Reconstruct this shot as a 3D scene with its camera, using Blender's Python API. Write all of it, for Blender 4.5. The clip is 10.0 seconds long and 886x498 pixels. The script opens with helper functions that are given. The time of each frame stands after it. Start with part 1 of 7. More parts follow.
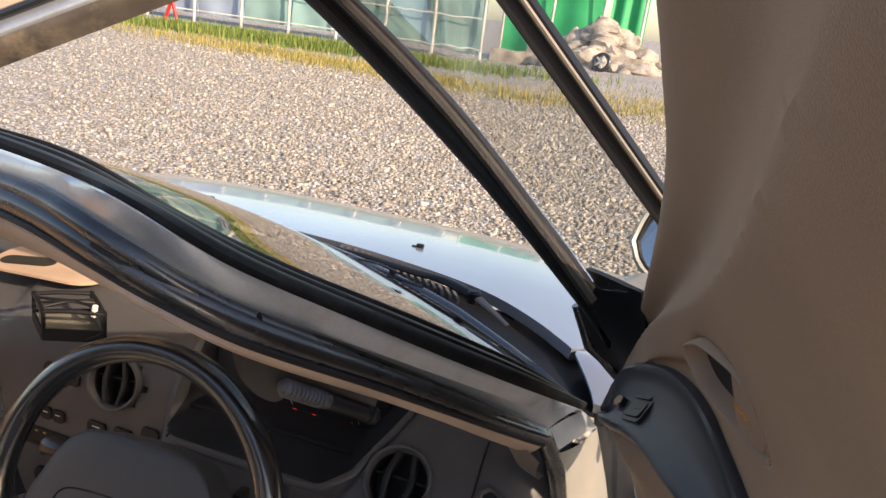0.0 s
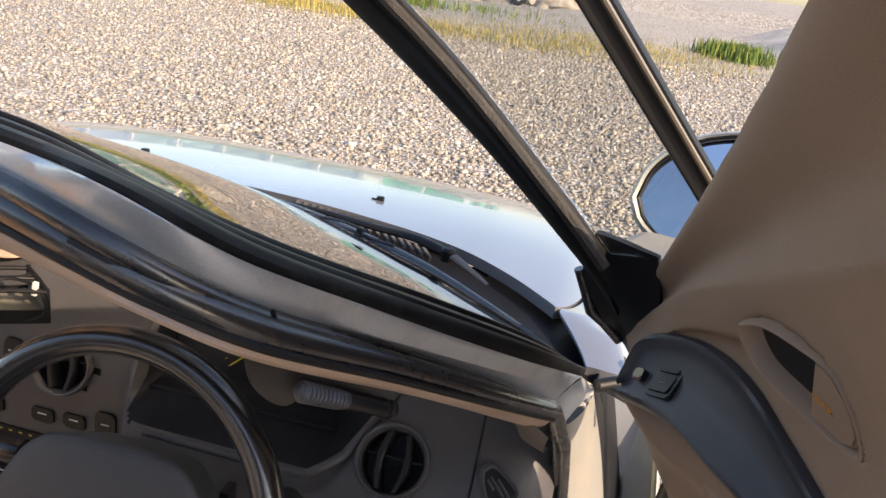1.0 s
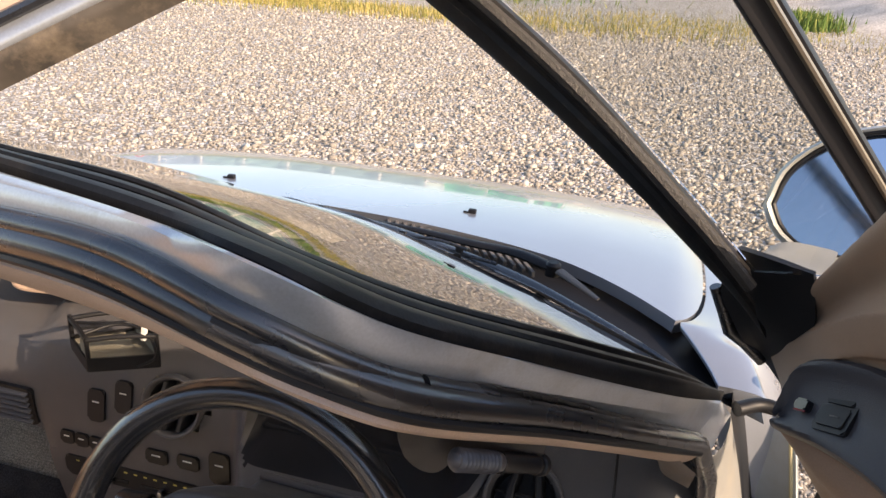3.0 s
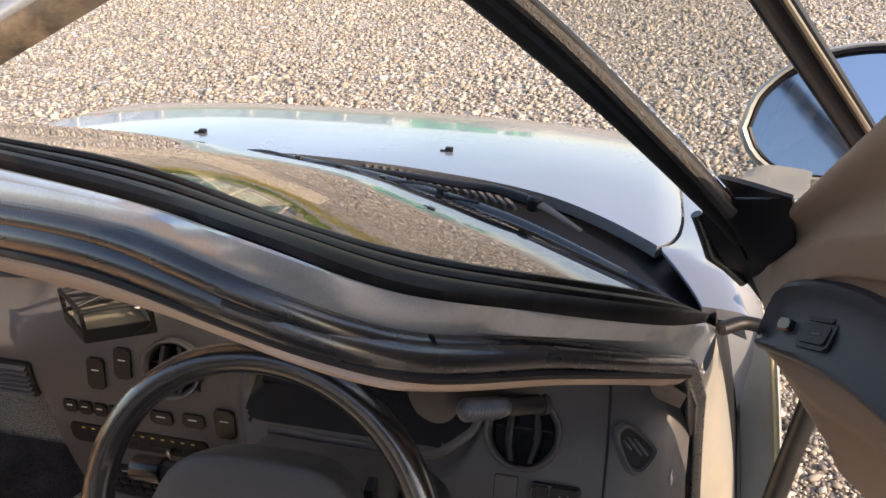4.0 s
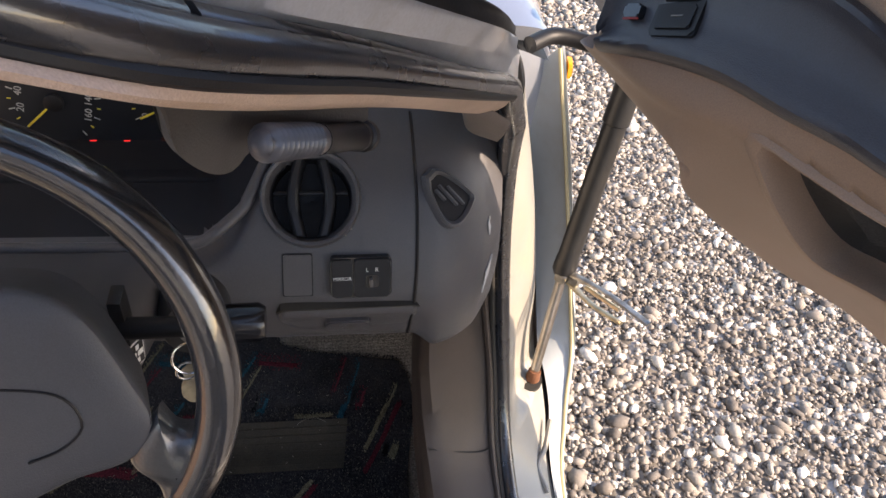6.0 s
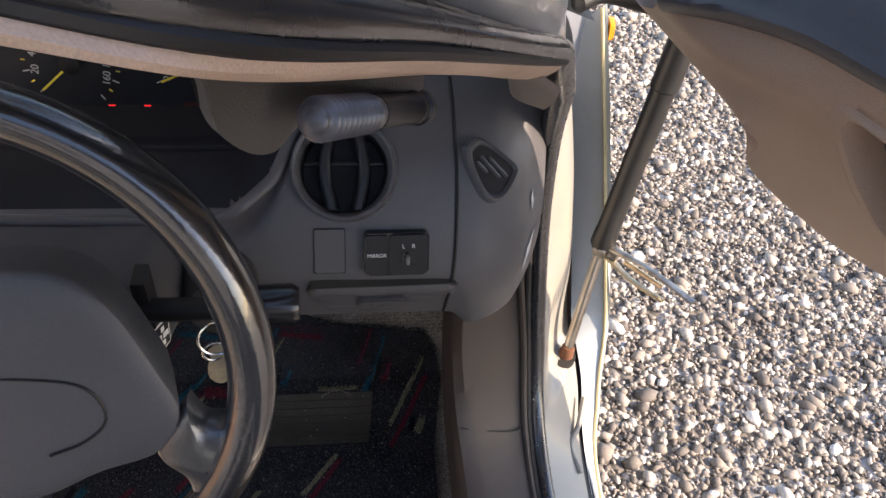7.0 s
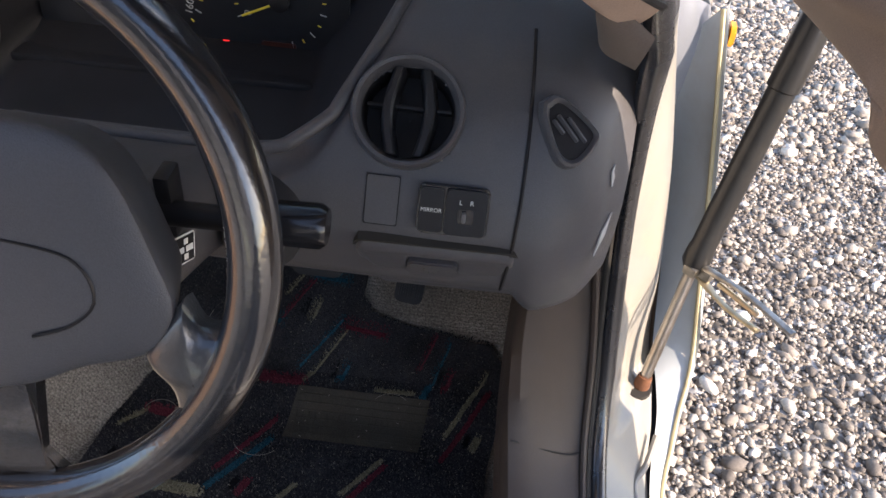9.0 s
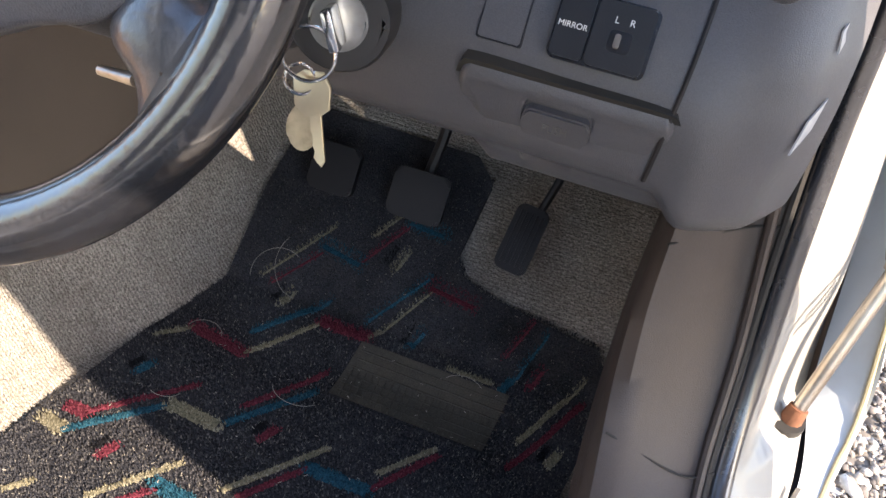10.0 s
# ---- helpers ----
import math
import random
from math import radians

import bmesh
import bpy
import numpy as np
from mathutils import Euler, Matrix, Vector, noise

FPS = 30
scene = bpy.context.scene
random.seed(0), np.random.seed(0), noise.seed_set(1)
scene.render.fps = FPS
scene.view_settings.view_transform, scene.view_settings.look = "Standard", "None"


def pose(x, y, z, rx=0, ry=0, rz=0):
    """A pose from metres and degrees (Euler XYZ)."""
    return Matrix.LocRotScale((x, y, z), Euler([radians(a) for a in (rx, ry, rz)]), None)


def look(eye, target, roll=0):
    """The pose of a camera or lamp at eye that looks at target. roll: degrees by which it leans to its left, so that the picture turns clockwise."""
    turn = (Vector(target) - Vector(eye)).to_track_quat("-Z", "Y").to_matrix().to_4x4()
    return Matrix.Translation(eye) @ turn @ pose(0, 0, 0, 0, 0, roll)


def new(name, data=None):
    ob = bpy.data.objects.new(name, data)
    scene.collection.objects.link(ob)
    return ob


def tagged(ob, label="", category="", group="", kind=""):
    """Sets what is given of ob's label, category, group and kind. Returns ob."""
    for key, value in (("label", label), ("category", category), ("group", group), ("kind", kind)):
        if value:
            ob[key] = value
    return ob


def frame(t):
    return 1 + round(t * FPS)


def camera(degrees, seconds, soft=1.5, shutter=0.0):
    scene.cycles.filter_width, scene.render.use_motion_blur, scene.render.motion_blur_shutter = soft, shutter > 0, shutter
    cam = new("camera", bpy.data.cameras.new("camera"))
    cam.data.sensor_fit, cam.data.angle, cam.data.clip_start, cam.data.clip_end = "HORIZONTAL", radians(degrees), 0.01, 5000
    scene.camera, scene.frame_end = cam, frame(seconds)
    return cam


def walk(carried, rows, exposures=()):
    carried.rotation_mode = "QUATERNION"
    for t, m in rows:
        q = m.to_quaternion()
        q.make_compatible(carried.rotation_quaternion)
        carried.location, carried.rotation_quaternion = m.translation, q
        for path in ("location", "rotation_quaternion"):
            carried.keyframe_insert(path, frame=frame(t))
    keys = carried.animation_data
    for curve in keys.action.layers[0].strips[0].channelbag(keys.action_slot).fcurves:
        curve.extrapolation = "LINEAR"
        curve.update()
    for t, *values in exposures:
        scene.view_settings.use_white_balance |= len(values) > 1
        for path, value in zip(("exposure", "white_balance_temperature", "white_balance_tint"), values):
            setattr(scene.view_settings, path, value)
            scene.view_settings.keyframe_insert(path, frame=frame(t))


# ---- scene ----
from mathutils.bvhtree import BVHTree

cam = camera(59.6, 10.0)
PATH = [
    (0, (0.734, -0.53, 1.367), (0.176, 1.3, 0.785), 7.7),
    (0.5, (0.686, -0.499, 1.368), (0.27, 1.352, 0.734), 7.7),
    (1, (0.63, -0.474, 1.362), (0.303, 1.367, 0.653), 8.4),
    (1.5, (0.59, -0.439, 1.363), (0.3, 1.39, 0.607), 6.2),
    (2, (0.575, -0.44, 1.386), (0.245, 1.394, 0.66), 4.4),
    (2.5, (0.549, -0.441, 1.386), (0.131, 1.38, 0.672), 4.3),
    (2.7, (0.562, -0.430, 1.373), (0.100, 1.377, 0.651), 4.1),
    (3.8, (0.541, -0.431, 1.370), (0.098, 1.324, 0.511), 0.8),
    (4, (0.545, -0.435, 1.394), (0.148, 1.303, 0.487), -0.2),
    (4.5, (0.555, -0.387, 1.348), (0.35, 1.32, 0.327), 2.1),
    (5, (0.53, -0.294, 1.29), (0.635, 1.297, 0.083), 5.7),
    (5.5, (0.492, -0.279, 1.269), (0.771, 1.179, -0.072), 6.4),
    (5.7, (0.495, -0.296, 1.255), (0.804, 1.171, -0.068), 6.8),
    (6.8, (0.472, -0.261, 1.231), (0.749, 1.162, -0.147), 7.2),
    (7, (0.475, -0.252, 1.222), (0.744, 1.151, -0.178), 6.8),
    (7.5, (0.498, -0.262, 1.249), (0.747, 1.134, -0.161), 4.1),
    (8, (0.526, -0.241, 1.228), (0.731, 1.142, -0.201), 1.8),
    (8.5, (0.549, -0.262, 1.221), (0.728, 1.174, -0.159), 4.9),
    (9, (0.524, -0.262, 1.127), (0.508, 1.25, -0.182), 6.5),
    (9.5, (0.533, -0.227, 1.001), (0.32, 1.313, -0.257), 6.4),
    (10, (0.552, -0.213, 0.909), (0.205, 1.352, -0.288), 11.3),
]
walk(cam, [(t, look(eye, target, roll)) for t, eye, target, roll in PATH], ((0, 0.82, 7200, 16), (1.5, 1.06, 7100, 16), (4.0, 1.0, 7300, 17), (4.6, 1.04, 7300, 17), (5.5, 1.54, 7000, 17), (7.0, 1.56, 6600, 16), (8.0, 1.58, 6500, 16), (9.0, 1.55, 6350, 16), (9.5, 1.82, 6300, 16), (10, 2.3, 6300, 15)))
# ---- light ----
SUN_AZ, SUN_EL = 112.0, 29.0   # degrees from ahead towards the right side of the car, and up
world = bpy.data.worlds.new("sky")
scene.world = world
world.use_nodes = True
wn = world.node_tree.nodes
sky = wn.new("ShaderNodeTexSky")
sky.sky_type = "NISHITA"
sky.sun_disc = False
sky.sun_elevation = radians(SUN_EL)
sky.sun_rotation = radians(SUN_AZ)
world.node_tree.links.new(sky.outputs[0], wn["Background"].inputs[0])
wn["Background"].inputs[1].default_value = 0.15
to_sun = Vector((math.sin(radians(SUN_AZ)) * math.cos(radians(SUN_EL)), math.cos(radians(SUN_AZ)) * math.cos(radians(SUN_EL)), math.sin(radians(SUN_EL))))
sun_data = bpy.data.lights.new("sun", "SUN")
sun_data.energy, sun_data.angle, sun_data.color = 4.0, radians(0.5), (1.0, 0.82, 0.62)
sun = new("sun", sun_data)
sun.matrix_world = look(to_sun * 30, (0, 0, 0))

# ---- materials ----


def mat(name, col, rough=0.5, metal=0.0, var=0.12, vscale=6.0, grain=0.0, gscale=400.0, bump=0.0, bscale=300.0, coat=0.0, col2=None, spec=0.5, dirt=None, dscale=9.0, damount=0.5):
    m = bpy.data.materials.new(name)
    m.use_nodes = True
    nt, b = m.node_tree, m.node_tree.nodes["Principled BSDF"]
    n, ln = nt.nodes.new, nt.links.new
    co = n("ShaderNodeTexCoord").outputs["Object"]
    big = n("ShaderNodeTexNoise")
    big.inputs["Scale"].default_value, big.inputs["Detail"].default_value = vscale, 5
    ln(co, big.inputs["Vector"])
    fine = n("ShaderNodeTexNoise")
    fine.inputs["Scale"].default_value, fine.inputs["Detail"].default_value = gscale, 3
    ln(co, fine.inputs["Vector"])
    mix = n("ShaderNodeMix")
    mix.data_type = "RGBA"
    c2 = col2 or [c * (1 - 2 * var) for c in col]
    c1 = [min(1, c * (1 + var)) for c in col]
    mix.inputs[6].default_value, mix.inputs[7].default_value = (*c1, 1), (*c2, 1)
    ramp = n("ShaderNodeMapRange")
    ramp.inputs[1].default_value, ramp.inputs[2].default_value = 0.3, 0.7
    ln(big.outputs[0], ramp.inputs[0])
    ln(ramp.outputs[0], mix.inputs[0])
    out = mix.outputs[2]
    if grain:
        g = n("ShaderNodeMix")
        g.data_type, g.blend_type = "RGBA", "MULTIPLY"
        g.inputs[0].default_value = 1.0
        gr = n("ShaderNodeMapRange")
        gr.inputs[1].default_value, gr.inputs[2].default_value = 0.3, 0.7
        gr.inputs[3].default_value, gr.inputs[4].default_value = 1 - grain, 1 + grain
        ln(fine.outputs[0], gr.inputs[0])
        ln(out, g.inputs[6])
        ln(gr.outputs[0], g.inputs[7])
        out = g.outputs[2]
    if dirt:
        dn = n("ShaderNodeTexNoise")
        dn.inputs["Scale"].default_value, dn.inputs["Detail"].default_value, dn.inputs["Roughness"].default_value = dscale, 8, 0.7
        ln(co, dn.inputs["Vector"])
        dr = n("ShaderNodeMapRange")
        dr.inputs[1].default_value, dr.inputs[2].default_value, dr.inputs[4].default_value = 0.5, 0.75, damount
        ln(dn.outputs[0], dr.inputs[0])
        dm = n("ShaderNodeMix")
        dm.data_type = "RGBA"
        dm.inputs[7].default_value = (*dirt, 1)
        ln(dr.outputs[0], dm.inputs[0])
        ln(out, dm.inputs[6])
        out = dm.outputs[2]
    ln(out, b.inputs["Base Color"])
    rr = n("ShaderNodeMapRange")
    rr.inputs[3].default_value, rr.inputs[4].default_value = max(0.02, rough - 0.08), min(1, rough + 0.1)
    ln(big.outputs[0], rr.inputs[0])
    ln(rr.outputs[0], b.inputs["Roughness"])
    b.inputs["Metallic"].default_value = metal
    b.inputs["Specular IOR Level"].default_value = spec
    if coat:
        b.inputs["Coat Weight"].default_value, b.inputs["Coat Roughness"].default_value = coat, 0.04
    if bump:
        bn = n("ShaderNodeTexNoise")
        bn.inputs["Scale"].default_value, bn.inputs["Detail"].default_value = bscale, 2
        ln(co, bn.inputs["Vector"])
        bp = n("ShaderNodeBump")
        bp.inputs["Strength"].default_value, bp.inputs["Distance"].default_value = bump, 0.001
        ln(bn.outputs[0], bp.inputs["Height"])
        ln(bp.outputs[0], b.inputs["Normal"])
    return m


def island_mat(name, stops, rough, bump=0.0, bscale=300.0, grain=0.2, gscale=300.0):
    """Many loose pieces in one mesh, each with a tone of its own out of the stops."""
    m = mat(name, (0.5, 0.5, 0.5), rough, bump=bump, bscale=bscale, grain=grain, gscale=gscale)
    nt, b = m.node_tree, m.node_tree.nodes["Principled BSDF"]
    geo, ramp, mul = nt.nodes.new("ShaderNodeNewGeometry"), nt.nodes.new("ShaderNodeValToRGB"), nt.nodes.new("ShaderNodeMix")
    while len(ramp.color_ramp.elements) < len(stops):
        ramp.color_ramp.elements.new(0.5)
    for e, (p, c) in zip(ramp.color_ramp.elements, stops):
        e.position, e.color = p, (*c, 1)
    nt.links.new(geo.outputs["Random Per Island"], ramp.inputs[0])
    mul.data_type, mul.blend_type = "RGBA", "MULTIPLY"
    mul.inputs[0].default_value = 1.0
    old = b.inputs["Base Color"].links[0].from_socket
    nt.links.new(ramp.outputs[0], mul.inputs[6])
    bright = nt.nodes.new("ShaderNodeMix")
    bright.data_type, bright.blend_type = "RGBA", "ADD"
    bright.inputs[0].default_value = 1.0
    nt.links.new(old, bright.inputs[6])
    bright.inputs[7].default_value = (0.5, 0.5, 0.5, 1)
    nt.links.new(bright.outputs[2], mul.inputs[7])
    nt.links.new(mul.outputs[2], b.inputs["Base Color"])
    return m


def glass_mat(name, tint, rough=0.0):
    m = bpy.data.materials.new(name)
    m.use_nodes = True
    b = m.node_tree.nodes["Principled BSDF"]
    b.inputs["Base Color"].default_value = (*tint, 1)
    b.inputs["Roughness"].default_value = rough
    b.inputs["Transmission Weight"].default_value = 1.0
    b.inputs["IOR"].default_value = 1.5
    return m


PAINT = mat("silver_paint", (0.40, 0.43, 0.49), 0.28, 0.6, var=0.04, vscale=3, grain=0.05, gscale=900, coat=0.8)
PILLAR_PAINT = mat("worn_silver_paint", (0.50, 0.53, 0.57), 0.30, 0.6, var=0.06, vscale=8, grain=0.06, gscale=500, coat=0.4, dirt=(0.30, 0.26, 0.21), dscale=14, damount=0.5)
# Car paint on the jamb, its warm tint standing in for sunlight.
JAMB_PAINT = mat("jamb_paint", (0.28, 0.272, 0.247), 0.42, 0.0, var=0.06, vscale=7, coat=0.3, dirt=(0.42, 0.33, 0.22), dscale=10, damount=0.45)
RUBBER = mat("black_rubber", (0.016, 0.0165, 0.019), 0.27, var=0.2, vscale=30, grain=0.25, gscale=500, bump=0.12, bscale=700, dirt=(0.055, 0.052, 0.047), dscale=60, damount=0.2, spec=0.9, coat=0.6)
GASKET = mat("matt_gasket_rubber", (0.009, 0.009, 0.010), 0.5, var=0.25, vscale=12, grain=0.25, gscale=250, bump=0.15, bscale=500, dirt=(0.075, 0.06, 0.045), dscale=26, damount=0.25, spec=0.2)
# Same paint on the wing return, paled bluish to carry skylight in its colour.
WING_RETURN = mat("skylit_wing_return_paint", (0.52, 0.56, 0.57), 0.4, 0.1, var=0.05, vscale=6, coat=0.4, dirt=(0.40, 0.36, 0.28), dscale=12, damount=0.35)
BLACK = mat("black_plastic", (0.010, 0.010, 0.012), 0.45, var=0.2, bump=0.1, bscale=900, spec=0.35)
GLOSS_BLACK = mat("gloss_black_plastic", (0.012, 0.012, 0.014), 0.2, var=0.2)
WHEEL_LEATHER = mat("worn_wheel_leather", (0.014, 0.0145, 0.017), 0.2, var=0.2, vscale=15, grain=0.2, gscale=300, bump=0.25, bscale=260, dirt=(0.05, 0.042, 0.034), dscale=60, damount=0.2, coat=0.9, spec=0.9)
SPOKE_LEATHER = mat("grained_spoke_leather", (0.024, 0.026, 0.031), 0.36, var=0.2, vscale=15, grain=0.15, gscale=300, bump=0.4, bscale=400, spec=1.0, coat=0.6)
DASH = mat("taupe_dash_plastic", (0.076, 0.0735, 0.078), 0.38, var=0.08, vscale=4, grain=0.12, gscale=1200, bump=0.35, bscale=1400, dirt=(0.15, 0.135, 0.12), dscale=12, damount=0.2)
DOOR_TRIM = mat("brown_door_trim", (0.28, 0.19, 0.135), 0.55, var=0.1, vscale=3, grain=0.12, gscale=1100, bump=0.35, bscale=1300, dirt=(0.22, 0.18, 0.14), dscale=6, damount=0.3)
ARMREST = mat("dark_armrest_vinyl", (0.040, 0.041, 0.050), 0.42, var=0.12, vscale=5, grain=0.1, gscale=900, bump=0.4, bscale=1100)
TAN = mat("tan_pillar_trim", (0.52, 0.375, 0.28), 0.62, var=0.1, vscale=10, grain=0.1, gscale=900, bump=0.3, bscale=1200)
SILL_TRIM = mat("brown_sill_trim", (0.044, 0.032, 0.0255), 0.5, var=0.1, vscale=5, grain=0.1, gscale=1000, bump=0.35, bscale=1200, dirt=(0.08, 0.06, 0.047), dscale=10, damount=0.4)
CARPET = mat("beige_carpet", (0.36, 0.33, 0.285), 0.95, var=0.12, vscale=8, grain=0.5, gscale=380, bump=1.0, bscale=420, spec=0.1, dirt=(0.14, 0.115, 0.09), dscale=8, damount=0.5)
nt = CARPET.node_tree
wv = nt.nodes.new("ShaderNodeTexWave")
wv.bands_direction = "Y"
wv.inputs["Scale"].default_value, wv.inputs["Distortion"].default_value, wv.inputs["Detail"].default_value, wv.inputs["Detail Scale"].default_value = 85, 7.0, 3, 4
nt.links.new(nt.nodes["Texture Coordinate"].outputs["Object"], wv.inputs["Vector"])
wb = nt.nodes.new("ShaderNodeBump")
wb.inputs["Strength"].default_value, wb.inputs["Distance"].default_value = 0.8, 0.0018
nt.links.new(wv.outputs["Fac"], wb.inputs["Height"])
nt.links.new(nt.nodes["Principled BSDF"].inputs["Normal"].links[0].from_socket, wb.inputs["Normal"])
nt.links.new(wb.outputs[0], nt.nodes["Principled BSDF"].inputs["Normal"])
wm_ = nt.nodes.new("ShaderNodeMix")
wm_.data_type, wm_.blend_type, wm_.inputs[0].default_value = "RGBA", "MULTIPLY", 0.28
nt.links.new(nt.nodes["Principled BSDF"].inputs["Base Color"].links[0].from_socket, wm_.inputs[6])
nt.links.new(wv.outputs["Color"], wm_.inputs[7])
nt.links.new(wm_.outputs[2], nt.nodes["Principled BSDF"].inputs["Base Color"])
MAT_PILE = mat("charcoal_mat_pile", (0.036, 0.037, 0.042), 0.95, var=0.25, vscale=12, grain=0.6, gscale=500, bump=1.0, bscale=600, spec=0.1, dirt=(0.12, 0.11, 0.09), dscale=40, damount=0.25)
HEEL = mat("rubber_heel_pad", (0.075, 0.070, 0.058), 0.9, spec=0.12, var=0.15, grain=0.2, gscale=600, bump=0.4, bscale=700, dirt=(0.14, 0.12, 0.09), dscale=25, damount=0.35)
CHROME = mat("chrome", (0.75, 0.74, 0.72), 0.16, 1.0, var=0.05)
STEEL = mat("worn_steel", (0.55, 0.52, 0.46), 0.35, 1.0, var=0.15, vscale=30, dirt=(0.28, 0.15, 0.07), dscale=35, damount=0.6)
RUST = mat("rust", (0.16, 0.065, 0.03), 0.85, var=0.3, vscale=60, bump=0.6)
MIRROR = mat("mirror_glass", (0.72, 0.80, 0.92), 0.02, 1.0, var=0.0)
GLASS = glass_mat("clear_glass", (0.93, 0.97, 0.95))
SMOKED = glass_mat("tinted_glass", (0.86, 0.88, 0.86))
KEY_METAL = mat("brass_key_metal", (0.72, 0.62, 0.45), 0.3, 1.0, var=0.08, vscale=40)
WHITE_PRINT = mat("white_print", (0.75, 0.75, 0.72), 0.6, var=0.05)
AMBER = mat("amber_lens", (0.8, 0.33, 0.02), 0.25, var=0.1)
GREY_PLASTIC = mat("grey_visor_vinyl", (0.14, 0.128, 0.118), 0.6, var=0.1, bump=0.3, bscale=900)
CLEAR_RIB = mat("cloudy_clear_plastic", (0.075, 0.072, 0.078), 0.35, var=0.2, vscale=40, coat=0.25)
YARN = {"beige": mat("beige_yarn", (0.19, 0.175, 0.115), 0.95, grain=0.5, bump=1.0, bscale=700, spec=0.1),
        "red": mat("crimson_yarn", (0.13, 0.027, 0.040), 0.95, grain=0.5, bump=1.0, bscale=700, spec=0.1),
        "teal": mat("teal_yarn", (0.022, 0.085, 0.125), 0.95, grain=0.5, bump=1.0, bscale=700, spec=0.1),
        "dark": mat("black_yarn", (0.012, 0.012, 0.014), 0.95, grain=0.4, bump=1.0, bscale=700, spec=0.1)}

# ---- mesh helpers ----


def samp(P, n):
    """n points at even steps along a smooth curve through P."""
    P = [np.array(p, float) for p in P]
    Q = [2 * P[0] - P[1], *P, 2 * P[-1] - P[-2]]
    o = []
    for i in range(1, len(Q) - 2):
        a, b, c, d = Q[i - 1:i + 3]
        for s in np.linspace(0, 1, 24, endpoint=False):
            o.append(0.5 * (2 * b + (c - a) * s + (2 * a - 5 * b + 4 * c - d) * s * s + (3 * b - a - 3 * c + d) * s ** 3))
    o = np.array(o + [P[-1]])
    L = np.concatenate([[0], np.cumsum(np.linalg.norm(np.diff(o, axis=0), axis=1))])
    t = np.linspace(0, L[-1], n)
    return np.stack([np.interp(t, L, o[:, k]) for k in range(o.shape[1])], 1)


def link(name, me, material, parent=None, label="", smooth=True, modif=None):
    for m in (material if isinstance(material, (list, tuple)) else [material]):
        me.materials.append(m)
    if smooth:
        me.shade_smooth()
    ob = new(name, me)
    if parent is not None:
        ob.parent = parent
    if label:
        ob["label"] = label
    return ob


def part(name, bm, material, parent=None, label="", smooth=True):
    bmesh.ops.recalc_face_normals(bm, faces=bm.faces)
    me = bpy.data.meshes.new(name)
    bm.to_mesh(me)
    bm.free()
    ob = link(name, me, material, parent, label, smooth)
    if smooth:
        me.set_sharp_from_angle(angle=radians(38))
    return ob


def thing(name, label, category, group="", kind=""):
    return tagged(new(name), label, category, group, kind)


def add_grid(bm, rows, close_u=False, close_v=False, mi=0):
    vs = [[bm.verts.new(p) for p in r] for r in rows]
    nr, nc = len(vs), len(vs[0])
    for i in range(nr if close_v else nr - 1):
        for j in range(nc if close_u else nc - 1):
            try:
                f = bm.faces.new((vs[i][j], vs[i][(j + 1) % nc], vs[(i + 1) % nr][(j + 1) % nc], vs[(i + 1) % nr][j]))
                f.material_index = mi
            except ValueError:
                pass
    return vs


def thicken(bm, d):
    """Gives an open sheet a back and rims, d metres against its normals."""
    bmesh.ops.recalc_face_normals(bm, faces=bm.faces)
    bm.normal_update()
    bmesh.ops.solidify(bm, geom=list(bm.faces), thickness=d)


def loft(name, curves, material, parent, n=60, mid=1, thick=0.0, label="", back=None):
    """A sheet through curves of 3D points; mid smooths across them; thick gives it a back, pushed along back."""
    rows = [samp(c, n) for c in curves]
    if mid > 1:
        rows = np.array(rows)
        cols = [samp(rows[:, j], (len(curves) - 1) * mid + 1) for j in range(n)]
        rows = np.array(cols).transpose(1, 0, 2)
    bm = bmesh.new()
    if thick:
        b = Vector(back).normalized() * thick
        r2 = [[Vector(p) + b for p in r] for r in rows]
        R = [list(map(Vector, r)) for r in rows]
        loop = R + r2[::-1]
        vs = add_grid(bm, loop, close_v=True)
        for j in (0, -1):
            k = len(R)
            for i in range(k - 1):
                try:
                    bm.faces.new((vs[i][j], vs[i + 1][j], vs[2 * k - 2 - i][j], vs[2 * k - 1 - i][j]))
                except ValueError:
                    pass
    else:
        add_grid(bm, rows)
    return part(name, bm, material, parent, label)


def frames_along(P):
    P = np.array(P, float)
    T = np.gradient(P, axis=0)
    T /= np.linalg.norm(T, axis=1)[:, None]
    ref = np.array([0, 0, 1.0]) if abs(T[0][2]) < 0.9 else np.array([1.0, 0, 0])
    out = []
    u = np.cross(T[0], ref)
    for t in T:
        u = u - t * (u @ t)
        u /= np.linalg.norm(u)
        out.append((u.copy(), np.cross(t, u)))
    return P, out


def add_tube(bm, path, r, seg=12, caps=True, mi=0, flat=1.0, closed=False):
    P, F = frames_along(path)
    rr = r if isinstance(r, (list, tuple, np.ndarray)) else [r] * len(P)
    rows = [[P[i] + rr[i] * (math.cos(a) * F[i][0] + flat * math.sin(a) * F[i][1]) for a in np.linspace(0, 2 * math.pi, seg, endpoint=False)] for i in range(len(P))]
    vs = add_grid(bm, rows, close_u=True, close_v=closed, mi=mi)
    if caps and not closed:
        for k in (0, -1):
            bm.faces.new(vs[k]).material_index = mi


def tube(name, path, r, material, parent, seg=12, label="", flat=1.0, n=0):
    bm = bmesh.new()
    add_tube(bm, samp(path, n) if n else path, r, seg, flat=flat)
    return part(name, bm, material, parent, label)


